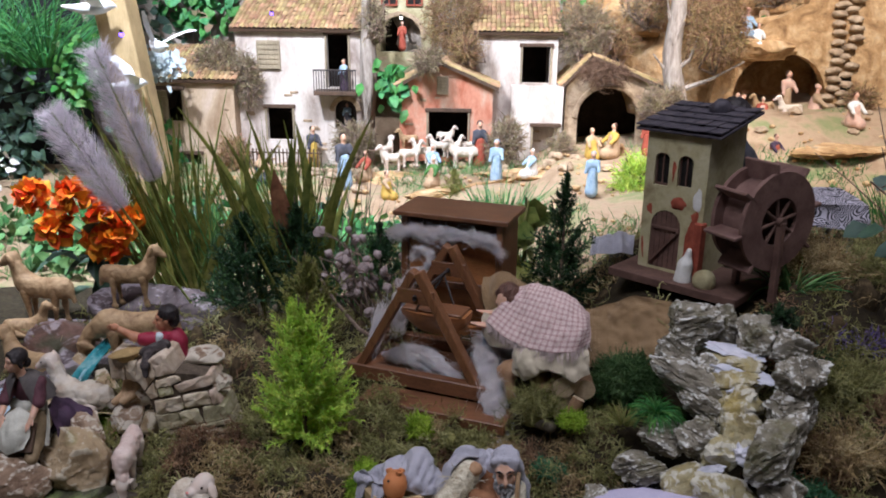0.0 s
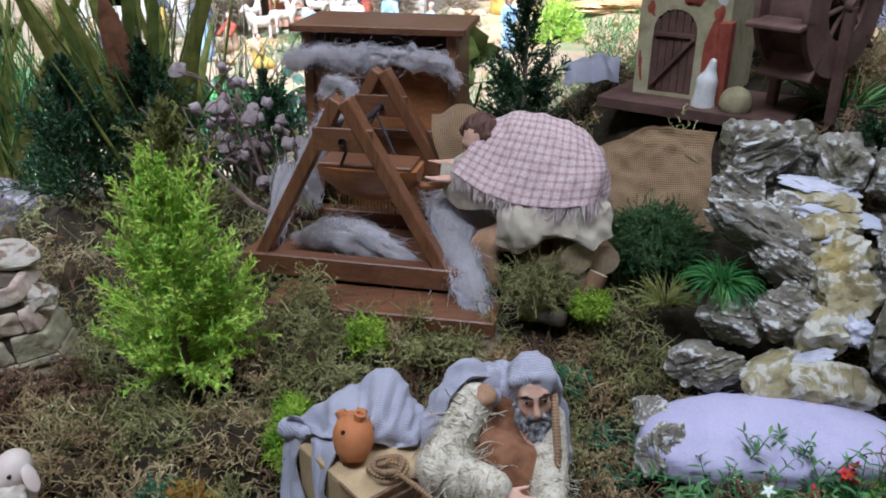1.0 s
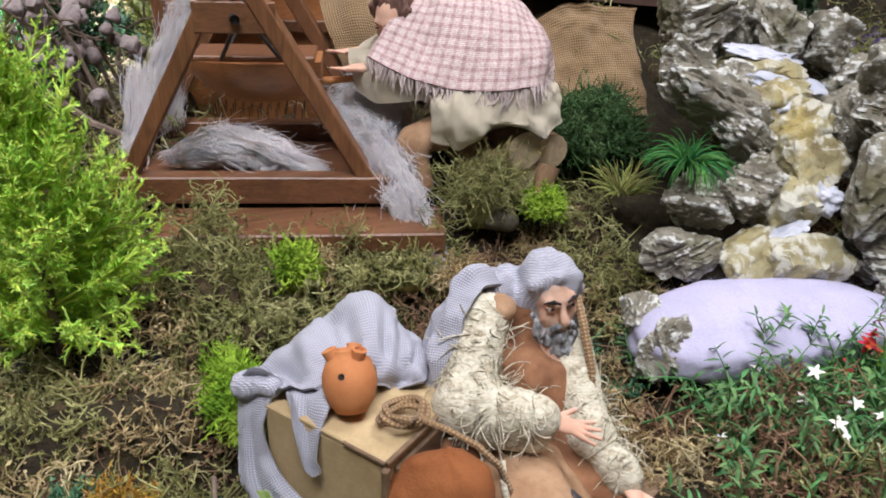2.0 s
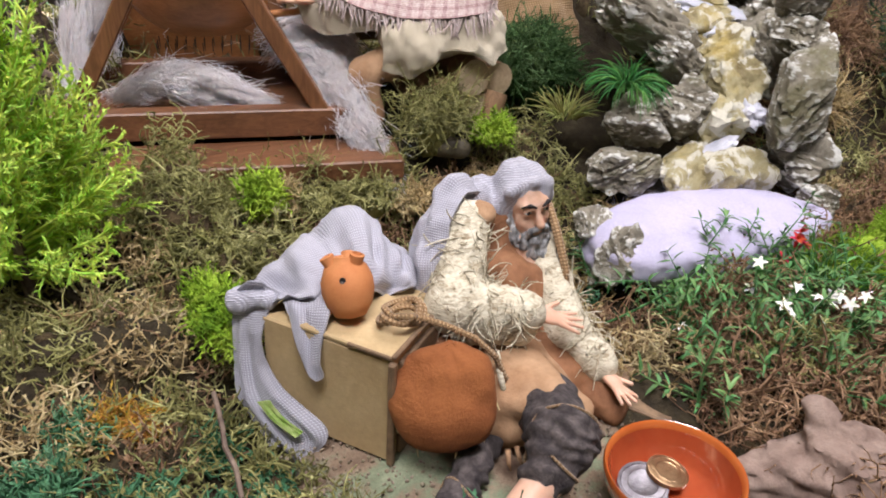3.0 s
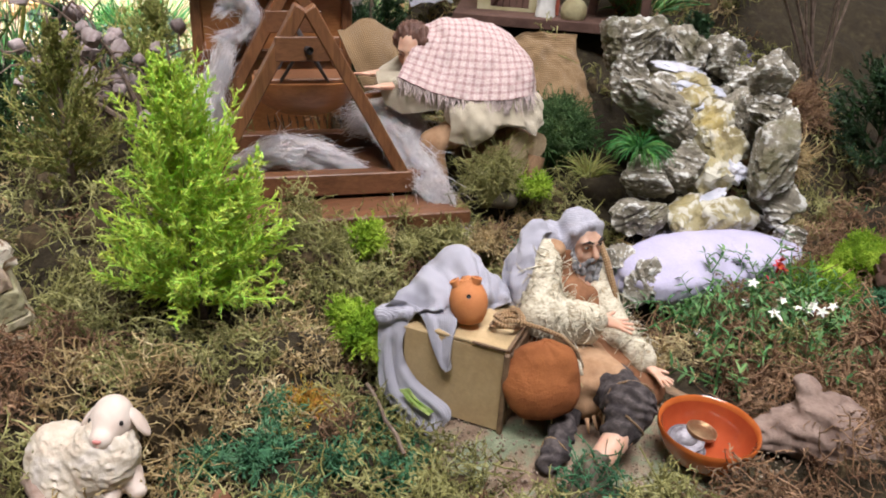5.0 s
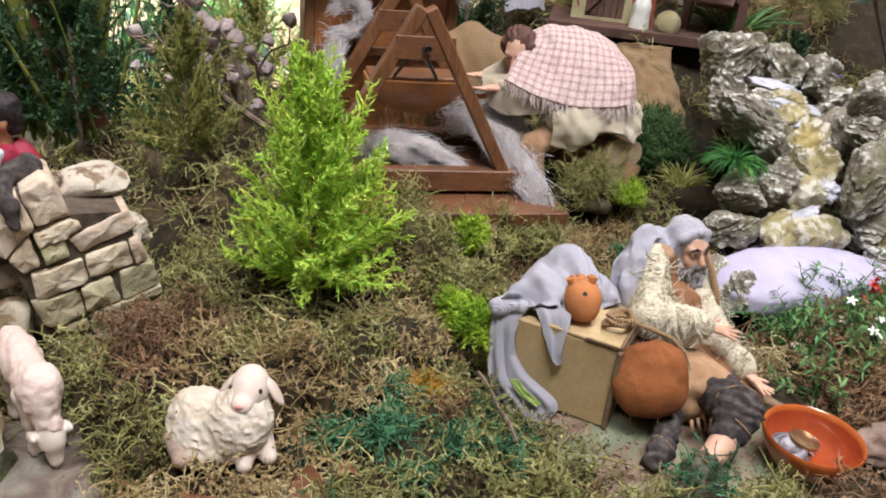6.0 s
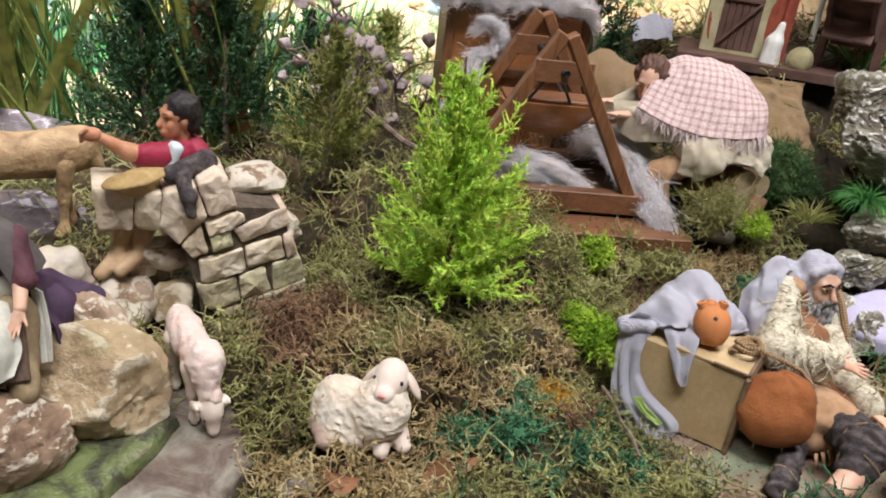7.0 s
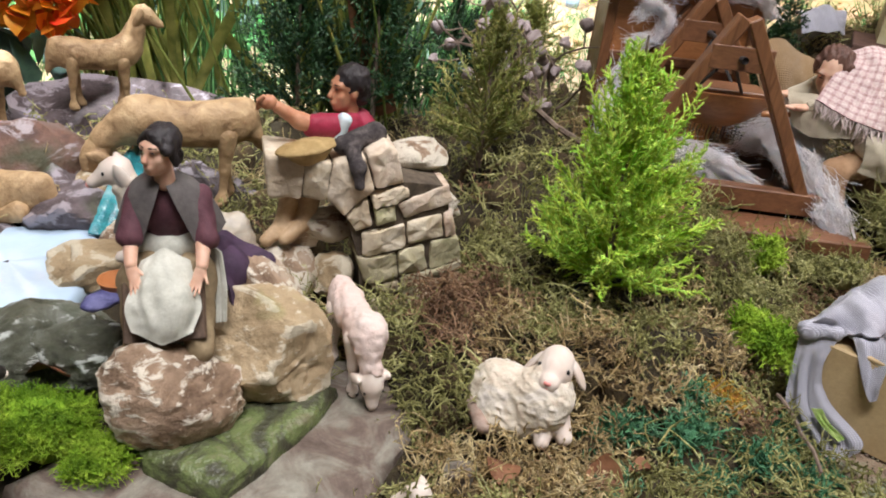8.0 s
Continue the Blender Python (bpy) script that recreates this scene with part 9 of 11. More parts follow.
def mill():
    t = thing("water_mill", MO, "small painted water mill with yellowed walls and slate roof", "mill")
    W, D, H = 0.094, 0.112, 0.204
    holes = [arch(0.014, 0.125, 0.036, 0.172, 8, 0.008), arch(0.050, 0.128, 0.072, 0.172, 8, 0.009), arch(0.016, 0.004, 0.062, 0.090, 12)]
    part("wall", panel(rect(0, 0, W, H), holes, 0.006, lambda u, v, d: ml(u, d, v)), "mill_wall", t)
    part("wall", panel([(0, 0), (D - 0.006, 0), (D - 0.006, H + 0.016), (0, H)], [], 0.006, lambda u, v, d: ml(W - d, u + 0.006, v)), "mill_wall", t)
    part("wall", panel([(0, 0), (D - 0.006, 0), (D - 0.006, H + 0.016), (0, H)], [], 0.006, lambda u, v, d: ml(d, u + 0.006, v)), "mill_wall", t)
    part("wall", panel(rect(0.006, 0, W - 0.006, H + 0.014), [], 0.005, lambda u, v, d: ml(u, D - d, v)), "mill_wall", t)
    for u0, u1 in ((0.014, 0.036), (0.050, 0.072)):
        w = part("window", panel(rect(u0 - 0.001, 0.124, u1 + 0.001, 0.172), [rect(u0 + 0.002, 0.128, (u0 + u1) / 2 - 0.001, 0.169), rect((u0 + u1) / 2 + 0.001, 0.128, u1 - 0.002, 0.169)], 0.002, lambda u, v, d: ml(u, 0.004 + d, v)), "mill_brown", t)
        part("pane", Geo().beam(ml(u0, 0.007, 0.148), ml(u1, 0.007, 0.148), 0.001, 0.044), "black", w)
    d = part("door", Geo().box((0, 0, 0), (0.001, 0.001, 0.001)), "mill_brown", t)
    for k in range(6):
        u = 0.0195 + k * 0.0078
        hgt = 0.067 + math.sqrt(max(0.023 ** 2 - (u - 0.039) ** 2, 0.00001))
        part("plank", Geo().beam(ml(u, 0.003, 0.004), ml(u, 0.003, hgt), 0.004, 0.0074, MU, 0, 0.0006), "mill_brown", d)
    part("brace", Geo().beam(ml(0.019, -0.0005, 0.010), ml(0.060, -0.0005, 0.062), 0.003, 0.006, MN), "mill_brown", d)
    part("brace", Geo().beam(ml(0.018, -0.0005, 0.064), ml(0.060, -0.0005, 0.064), 0.003, 0.005), "mill_brown", d)
    for i, (u, z, a, b) in enumerate(((0.043, 0.145, 0.006, 0.030), (0.012, 0.088, 0.006, 0.012), (0.021, 0.094, 0.004, 0.010), (0.055, 0.102, 0.013, 0.010), (0.006, 0.030, 0.006, 0.030), (0.080, 0.045, 0.010, 0.050), (0.083, 0.09, 0.007, 0.012))):
        part("brick_patch", Geo().rock(ml(u, 0.001, z), (a, a * 0.9, b), 400 + i, np.stack([MU, MN, A(0, 0, 1)], 1) @ np.diag([1, 0.25, 1]), 0, 3, 12, 0.2), "brick_red", t)
    part("white_patch", Geo().rock(ml(0.084, 0.001, 0.115), (0.008, 0.008, 0.022), 420, np.stack([MU, MN, A(0, 0, 1)], 1) @ np.diag([1, 0.22, 1]), 0, 3), "white", t)
    part("corner_post", Geo().beam(ml(0.092, -0.001, 0), ml(0.092, -0.001, 0.082), 0.016, 0.012, MU), "brick_red", t)
    # roof of overlapping slate rows
    roof = part("roof", Geo().beam(ml(-0.016, D / 2, H + 0.010), ml(W + 0.018, D / 2, H + 0.010), D + 0.020, 0.004, (MN * -0.17 + A(0, 0, 1))), "mill_roof", t)
    for k in range(5):
        n0 = -0.010 + k * (D + 0.02) / 5
        z = H + 0.003 + 0.17 * n0
        for j in range(7):
            u0 = -0.016 + j * (W + 0.034) / 7
            part("slate", Geo().beam(ml(u0 + 0.0004, n0 + 0.011, z + 0.0055), ml(u0 + (W + 0.034) / 7 - 0.0004, n0 + 0.011, z + 0.0055 + 0.0006 * rng.normal()), 0.025, 0.0022, (MN * -0.09 + A(0, 0, 1)), 0, 0.0005), "mill_roof", roof)
    part("chimney_dome", Geo().rock(ml(0.062, 0.085, H + 0.022), (0.016, 0.016, 0.016), 7, None, 0, 3, 20, 0.05), "mill_roof", t)
    part("floor_slab", Geo().beam(ml(-0.025, 0.02, -0.006), ml(0.17, 0.02, -0.006), 0.12, 0.012), "mill_brown", t)


mill()


def mill_wheel():
    ax = unit(A(0.50, -0.866, 0))
    c = A(0.418, 1.108, 0.362)
    rt = np.cross(A(0, 0, 1), ax)
    R = np.stack([rt, A(0, 0, 1), ax], 1)
    t = thing("mill_wheel", c - A(0, 0, 0.085), "brown paddled mill wheel mounted at the mill's side", "wheel")
    for z0 in (-0.024, 0.024):
        part("rim", Geo().lathe([(0.032, z0 - 0.003), (0.066, z0 - 0.003), (0.066, z0 + 0.003), (0.032, z0 + 0.003), (0.032, z0 - 0.003)], 40, c, 0, R), "mill_wheel", t)
    part("drum", Geo().lathe([(0.050, -0.022), (0.050, 0.022)], 40, c, 0, R), "mill_wheel", t)
    part("axle", Geo().lathe([(0.0002, -0.045), (0.006, -0.045), (0.006, 0.034), (0.0002, 0.034)], 14, c, 0, R), "mill_brown", t)
    for k in range(8):
        a = 2 * math.pi * k / 8 + 0.2
        d = A(math.cos(a), math.sin(a), 0)
        tg = A(-math.sin(a), math.cos(a), 0)
        part("paddle", Geo().box(c + R @ (d * 0.066), (0.026, 0.005, 0.054), R @ np.stack([d, tg, A(0, 0, 1)], 1)), "mill_wheel", t)
        part("spoke", Geo().box(c + R @ (d * 0.022 + A(0, 0, 0.024)), (0.034, 0.004, 0.004), R @ np.stack([d, tg, A(0, 0, 1)], 1)), "mill_brown", t)
    for s in (-1, 1):
        part("stand", Geo().beam(c + ax * 0.03 * s + A(0, 0, 0), c + ax * 0.032 * s - A(0, 0, 0.11), 0.008, 0.010, ax), "mill_brown", t)


mill_wheel()
g = sculpt([("c", ml(0.082, -0.018, 0.0), ml(0.083, -0.016, 0.022), 0.012, 0.010), ("c", ml(0.083, -0.016, 0.022), ml(0.086, -0.014, 0.044), 0.008, 0.004)], 0.0014, 0.006, folds(0.0012, 120, 3))
solo("flour_sack", g, "white", "upright white flour sack beside the mill door", "sack")
g = sculpt([("e", ml(0.115, -0.02, 0.008), (0.016, 0.014, 0.016))], 0.002, 0.004, folds(0.001, 120, 4))
solo("green_sack", g, "mill_wall", "yellow-green sack standing at the mill", "sack")
g = cloth([A(0.225, 1.29, 0.268), A(0.25, 1.295, 0.28), A(0.285, 1.30, 0.27)], [A(0.215, 1.255, 0.255), A(0.25, 1.25, 0.262), A(0.285, 1.26, 0.258)], 16, 22, A(0, 0, 0.014), 0.008, 6, 3)
solo("lilac_cloth", g, "blue_cloth", "crumpled lilac-grey cloth on the slope", "cloth")


def mill_keeper():
    g = Geo()
    g.join(sculpt([("e", A(0.425, 1.305, 0.470), (0.026, 0.026, 0.026))], 0.002, 0.004, lambda P: 0.0015 * vnoise(P, 200, 3), 0))
    g.join(sculpt([("e", A(0.43, 1.305, 0.385), (0.036, 0.03, 0.055)), ("c", A(0.45, 1.29, 0.40), A(0.48, 1.27, 0.37), 0.015, 0.012), ("c", A(0.43, 1.305, 0.32), A(0.43, 1.305, 0.20), 0.03, 0.032)], 0.003, 0.012, folds(0.002, 80, 5), 1))
    return solo("market_figurine", g, ["hair_black", "cloth_dark"], "dark-haired figurine behind the mill at a draped table", "figurine")


mill_keeper()


def zebra_table():
    t = thing("draped_table", (0.54, 1.25, 0.2), "small table draped with a zebra striped cloth", "table")
    part("tabletop", Geo().box((0.53, 1.255, 0.352), (0.13, 0.09, 0.006)), "wood_dark", t)
    for x in (0.475, 0.588):
        for y in (1.218, 1.292):
            part("leg", Geo().beam(A(x, y, 0.10), A(x, y, 0.350), 0.006, 0.006, (0, 1, 0)), "white", t)
    g = cloth([A(0.462, 1.305, 0.358), A(0.53, 1.305, 0.359), A(0.598, 1.305, 0.358)], [A(0.46, 1.205, 0.356), A(0.53, 1.203, 0.357), A(0.60, 1.205, 0.356)], 10, 22, A(0, 0, 0.002), 0.001, 5, 3)
    g.join(cloth([A(0.46, 1.205, 0.356), A(0.53, 1.203, 0.357), A(0.60, 1.205, 0.356)], [A(0.455, 1.198, 0.33), A(0.53, 1.196, 0.325), A(0.605, 1.197, 0.318)], 10, 22, A(0, 0, 0), 0.004, 9, 4))
    part("tablecloth", g, "zebra", t)


zebra_table()

# ---------------------------------------------------------------- rear plants
def reeds(name, label, centre, n, h, seed, spread=0.05, lean=(0, 0), mat="reed", rad=0.0022):
    r = np.random.default_rng(seed)
    t = thing(name, centre, label, "plant")
    root = np.asarray(centre) + np.stack([spread * r.normal(size=n) * 0.5, spread * r.normal(size=n) * 0.4, np.zeros(n)], -1)
    d = unit(np.stack([lean[0] + 0.22 * r.normal(size=n), lean[1] + 0.2 * r.normal(size=n), np.ones(n)], -1))
    V, F = strands(root, d, h * r.uniform(0.5, 1.05, n), rad * r.uniform(0.4, 1.1, n), 9, 4, 0.025, 0.02, (0, 0, -0.01), r, 0.85)
    part("blade_tuft", Geo().add(V, F), mat, t, kind="stuff", sharp=0)
    return t


reeds("reed_clump", "clump of tall olive green reeds behind the boy", (-0.29, 1.43, 0.08), 60, 0.36, 501, 0.06, (-0.05, 0), "reed", 0.0034)
conifer("dark_thuja", (-0.14, 1.47, 0.07), 0.19, 0.09, "dark_green", "low dark green conifer behind the cotton branch", 61, 70, fine=0.9)
conifer("dark_thuja", (-0.03, 1.49, 0.08), 0.18, 0.09, "thuja", "low olive conifer behind the cabinet", 62, 70, fine=0.9)
reeds("reed_clump", "green grass blades behind the thuja", (-0.20, 1.47, 0.08), 80, 0.22, 505, 0.07, (0.02, 0), "herb", 0.0018)
reeds("reed_clump", "clump of tall brown-green reeds", (-0.53, 1.50, 0.07), 110, 0.40, 502, 0.06, (-0.22, 0), "reed", 0.0032)
reeds("reed_clump", "green grass blades behind the sheep", (-0.45, 1.52, 0.07), 110, 0.28, 503, 0.08, (-0.1, 0), "herb", 0.0018)
reeds("reed_clump", "dark thin stems behind the cotton branches", (-0.22, 1.55, 0.08), 40, 0.30, 504, 0.06, (0.05, 0), "twig", 0.0012)
for k, (x, y, z, n) in enumerate(((-0.27, 1.41, 0.09, 12), (-0.50, 1.46, 0.08, 12), (-0.33, 1.50, 0.08, 8))):
    rb = np.random.default_rng(520 + k)
    clump = thing("reed_clump", (x, y, z), "clump of broad olive reed blades behind the sheep", "plant")
    for q in range(n):
        a = A(x + 0.03 * rb.normal(), y + 0.02 * rb.normal(), z)
        b = a + A(0.07 * rb.normal() - 0.02, 0.03 * rb.normal(), rb.uniform(0.22, 0.36))
        u = np.linspace(0, 1, 8)[:, None]
        part("blade", Geo().tube(a * (1 - u) + b * u + A(0.02 * rb.normal(), 0, 0) * np.sin(np.pi * u), rb.uniform(0.004, 0.007) * np.sin(np.pi * np.linspace(0.2, 1, 8)) ** 0.7 + 0.0005, 6, 0, True, 0.14, (0, 1, 0)), "reed", clump)
# broad brown blades
blades = thing("dry_blade_clump", (-0.28, 1.43, 0.09), "clump of broad dry upright leaf blades", "plant")
for i, (a, b, w) in enumerate(((A(-0.30, 1.42, 0.09), A(-0.36, 1.38, 0.37), 0.008), (A(-0.27, 1.42, 0.09), A(-0.27, 1.36, 0.41), 0.010), (A(-0.27, 1.42, 0.09), A(-0.24, 1.37, 0.38), 0.008), (A(-0.245, 1.39, 0.10), A(-0.30, 1.35, 0.36), 0.020))):
    s = np.linspace(0, 1, 9)[:, None]
    path = a * (1 - s) + b * s + A(-0.012, 0, 0) * np.sin(np.pi * s)
    g = Geo().tube(path, w * np.sin(np.pi * np.linspace(0.12, 1, 9)) ** 0.6 + 0.0006, 8, 0, True, 0.15, (0, 1, 0))
    part("blade", g, "leaf_brown" if i == 3 else "reed", blades)


def plume(c, top, w, seed):
    r = np.random.default_rng(seed)
    t = thing("pampas_plume", c, "pale fluffy pampas plume on a thin stalk", "plant", "pampas plumes")
    c, top = np.asarray(c, float), np.asarray(top, float)
    part("stalk", Geo().tube([c, c * 0.5 + top * 0.5, top], 0.002, 6), "reed", t)
    n = 3000
    s = 0.52 + 0.48 * r.random(n)
    ax = unit(top - c)
    out = unit(np.cross(ax, r.normal(size=(n, 3))))
    body = w * (0.25 + 0.75 * np.sin(np.pi * np.clip((s - 0.5) / 0.56, 0.02, 1)) ** 0.7)
    root = c * (1 - s)[:, None] + top * s[:, None] + out * (body * r.random(n) ** 0.6 * 0.62)[:, None]
    V, F = strands(root, unit(ax + 0.75 * out + r.normal(size=(n, 3)) * 0.2), r.uniform(0.014, 0.028, n), 0.00028, 3, 3, 0.12, 0.15, (0, 0, -0.02), r)
    g = Geo().add(V, F)
    part("plume", g, "pampas", t, sharp=0)


plume(A(-0.43, 1.38, 0.10), A(-0.580, 1.35, 0.55), 0.040, 11)
plume(A(-0.47, 1.38, 0.10), A(-0.665, 1.35, 0.45), 0.044, 12)


def cotton_shrub():
    r = np.random.default_rng(77)
    t = thing("cotton_branch", (-0.16, 1.28, 0.12), "bare twiggy branch set with greyish cotton bolls", "branch")
    g = Geo()
    tips = []
    for k in range(16):
        a = A(-0.13 + 0.02 * r.normal(), 1.25 + 0.03 * r.normal(), 0.13)
        b = A(-0.165 + 0.05 * r.normal(), 1.24 + 0.045 * r.normal(), 0.20 + 0.10 * r.random())
        s = np.linspace(0, 1, 8)[:, None]
        p = a * (1 - s) + b * s + A(0.02 * r.normal(), 0.02 * r.normal(), 0.02) * np.sin(np.pi * s) + r.normal(size=(8, 3)) * 0.002
        g.tube(p, np.linspace(0.0022, 0.0009, 8), 5)
        for j in range(4):
            q = p[3 + j] if 3 + j < 8 else p[-1]
            e = q + unit(r.normal(size=3) + A(0, 0, 0.5)) * r.uniform(0.015, 0.035)
            g.tube([q, (q + e) / 2 + r.normal(size=3) * 0.002, e], [0.0011, 0.0009, 0.0006], 4)
            tips.append(e)
    lim = [A(-0.20, 1.20, 0.23), A(-0.17, 1.17, 0.20), A(-0.13, 1.14, 0.17), A(-0.09, 1.13, 0.15)]
    g.tube(lim, [0.002, 0.003, 0.003, 0.0035], 6)
    part("twig", g, "twig", t, kind="stuff")
    for i, e in enumerate(tips[:44]):
        part("cotton_boll", Geo().rock(e, A(1, 1, 1) * r.uniform(0.006, 0.0105), 600 + i % 9, None, 0, 2, 20, 0.25), "cotton_ball", t)


cotton_shrub()


def flower_head(c, rad, seed):
    r = np.random.default_rng(seed)
    n = 60
    d = unit(r.normal(size=(n, 3)) + A(0, -0.5, 0.6))
    return leaves(np.asarray(c) + d * rad * 0.3, d, unit(r.normal(size=(n, 3))), rad * r.uniform(0.6, 0.9, n), rad * 0.75, 0.4)


def orange_flowers():
    t = thing("orange_flowers", (-0.66, 1.45, 0.1), "bunch of bright orange artificial flowers", "flowers")
    for i, c in enumerate(((-0.60, 1.44, 0.235), (-0.64, 1.43, 0.245), (-0.69, 1.42, 0.285), (-0.73, 1.42, 0.225), (-0.625, 1.42, 0.205), (-0.66, 1.44, 0.20), (-0.77, 1.44, 0.28))):
        part("flower", flower_head(c, 0.036, 700 + i), "petal_orange", t, sharp=0)
    r = np.random.default_rng(9)
    root = np.tile(A(-0.67, 1.46, 0.15), (16, 1)) + r.normal(size=(16, 3)) * 0.03
    part("foliage", leaves(root, r.normal(size=(16, 3)) + A(0, -0.6, 0.3), np.tile(A(0, 0, 1), (16, 1)), 0.07, 0.03), "leaf_dark", t, kind="stuff", sharp=0)


orange_flowers()


def eucalyptus():
    r = np.random.default_rng(5)
    t = thing("eucalyptus_branch", (0.62, 0.95, 0.15), "arching thin branch with dark round leaves", "branch")
    pts = [A(0.66, 0.98, 0.17), A(0.62, 0.99, 0.30), A(0.56, 1.01, 0.39), A(0.51, 1.03, 0.43)]
    g = Geo().tube(pts, [0.003, 0.0025, 0.002, 0.0012], 6)
    lr, lw = [], []
    for k in range(16):
        q = pts[1] * (1 - k / 16) + pts[3] * (k / 16) + r.normal(size=3) * 0.004
        e = q + A(r.normal() * 0.03, r.normal() * 0.02, 0.025 * r.random())
        g.tube([q, (q + e) / 2 + A(0, 0, 0.004), e], 0.0008, 4)
        lr.append(e), lw.append(unit(r.normal(size=3) + A(0, 0, 0.3)))
    for k in range(9):
        a = pts[0] + r.normal(size=3) * 0.01
        b = A(0.46 + 0.14 * r.random(), 1.02 + 0.05 * r.normal(), 0.42 + 0.16 * r.random())
        s = np.linspace(0, 1, 8)[:, None]
        g.tube(a * (1 - s) + b * s + A(0.03 * r.normal(), 0, 0.03) * np.sin(np.pi * s), np.linspace(0.0018, 0.0006, 8), 5)
    part("twig", g, "twig", t, kind="stuff")
    part("foliage", leaves(np.array(lr), np.array(lw), np.tile(A(0, -0.5, 1), (16, 1)), 0.032, 0.028, 0.15), "leaf_dark", t, kind="stuff", sharp=0)


eucalyptus()
for i, (x, y, z) in enumerate(((0.50, 1.06, 0.21), (0.56, 1.05, 0.20), (0.46, 1.0, 0.20), (0.60, 1.12, 0.22))):
    tuft("heather_tuft", "petal_lilac" if i != 2 else "dark_green", "tuft of dark lilac heather on the slope" if i != 2 else "dark needled green tuft on the slope", (x, y, z), (0.035, 0.025, 0.018), 320, 160 + i, (0.015, 0.03), (0.0008, 0.0014), 0.15, 4, "heather")
for i, (x, y, s) in enumerate(((0.50, 0.98, 0.05), (0.47, 0.90, 0.05), (0.56, 0.95, 0.06), (0.62, 1.15, 0.08), (0.52, 1.16, 0.05), (0.44, 1.02, 0.035))):
    tuft("dry_moss_heap", ("moss_olive", "moss_tan", "moss_brown")[i % 3], "heap of dry tangled moss on the slope", (x, y, float(ground_z(x, y)) + 0.012), (s, s * 0.8, s * 0.55), int(22000 * s), 170 + i, (0.02, 0.05), (0.0005, 0.001), 0.4, 7)
grass_tuft("leafy_tuft", "pale green narrow leaves beside the mill wheel", (0.475, 1.12, 0.25), 40, 0.07, 0.04, "herb", 181, 0.4, 0.0025)
conifer("dark_thuja", (0.60, 0.85, 0.12), 0.16, 0.08, "dark_green", "dark green feathery conifer at the landscape's edge", 17, 60, fine=0.9)
conifer("small_conifer", (0.41, 0.985, 0.235), 0.055, 0.035, "dark_green", "small dark green conifer sprig on the rocks", 18, 50, fine=0.7)
# ---------------------------------------------------------------- village
def tiles(u0, u1, n0, n1, place, mat_i=0, pitch=0.013, rows=7, seed=1, bump_h=0.004):
    """Rows of half-round clay tiles over a roof slope; place(u, s) gives a point and its normal by s from eave to ridge."""
    g = Geo()
    r = np.random.default_rng(seed)
    k = max(2, int((u1 - u0) / pitch))
    for j in range(rows):
        for i in range(k):
            a = u0 + (i + 0.5) * (u1 - u0) / k
            s0, s1 = n0 + (n1 - n0) * j / rows, n0 + (n1 - n0) * (j + 1.25) / rows
            ring = []
            for s, lift in ((s0, 0.0035), (min(s1, n1), 0.0)):
                p, nn = place(a, s)
                th = np.linspace(0, np.pi, 6)
                du = np.asarray(place(a + 0.001, s)[0]) - np.asarray(p)
                du = du / np.linalg.norm(du)
                w = (u1 - u0) / k * 0.5
                jit = 0.0008 * r.normal()
                ring.append([p + du * w * math.cos(q) + nn * (w * 0.8 * math.sin(q) + lift + jit) for q in th])
            g.loft(np.array(ring), mat_i, False, False)
    return g


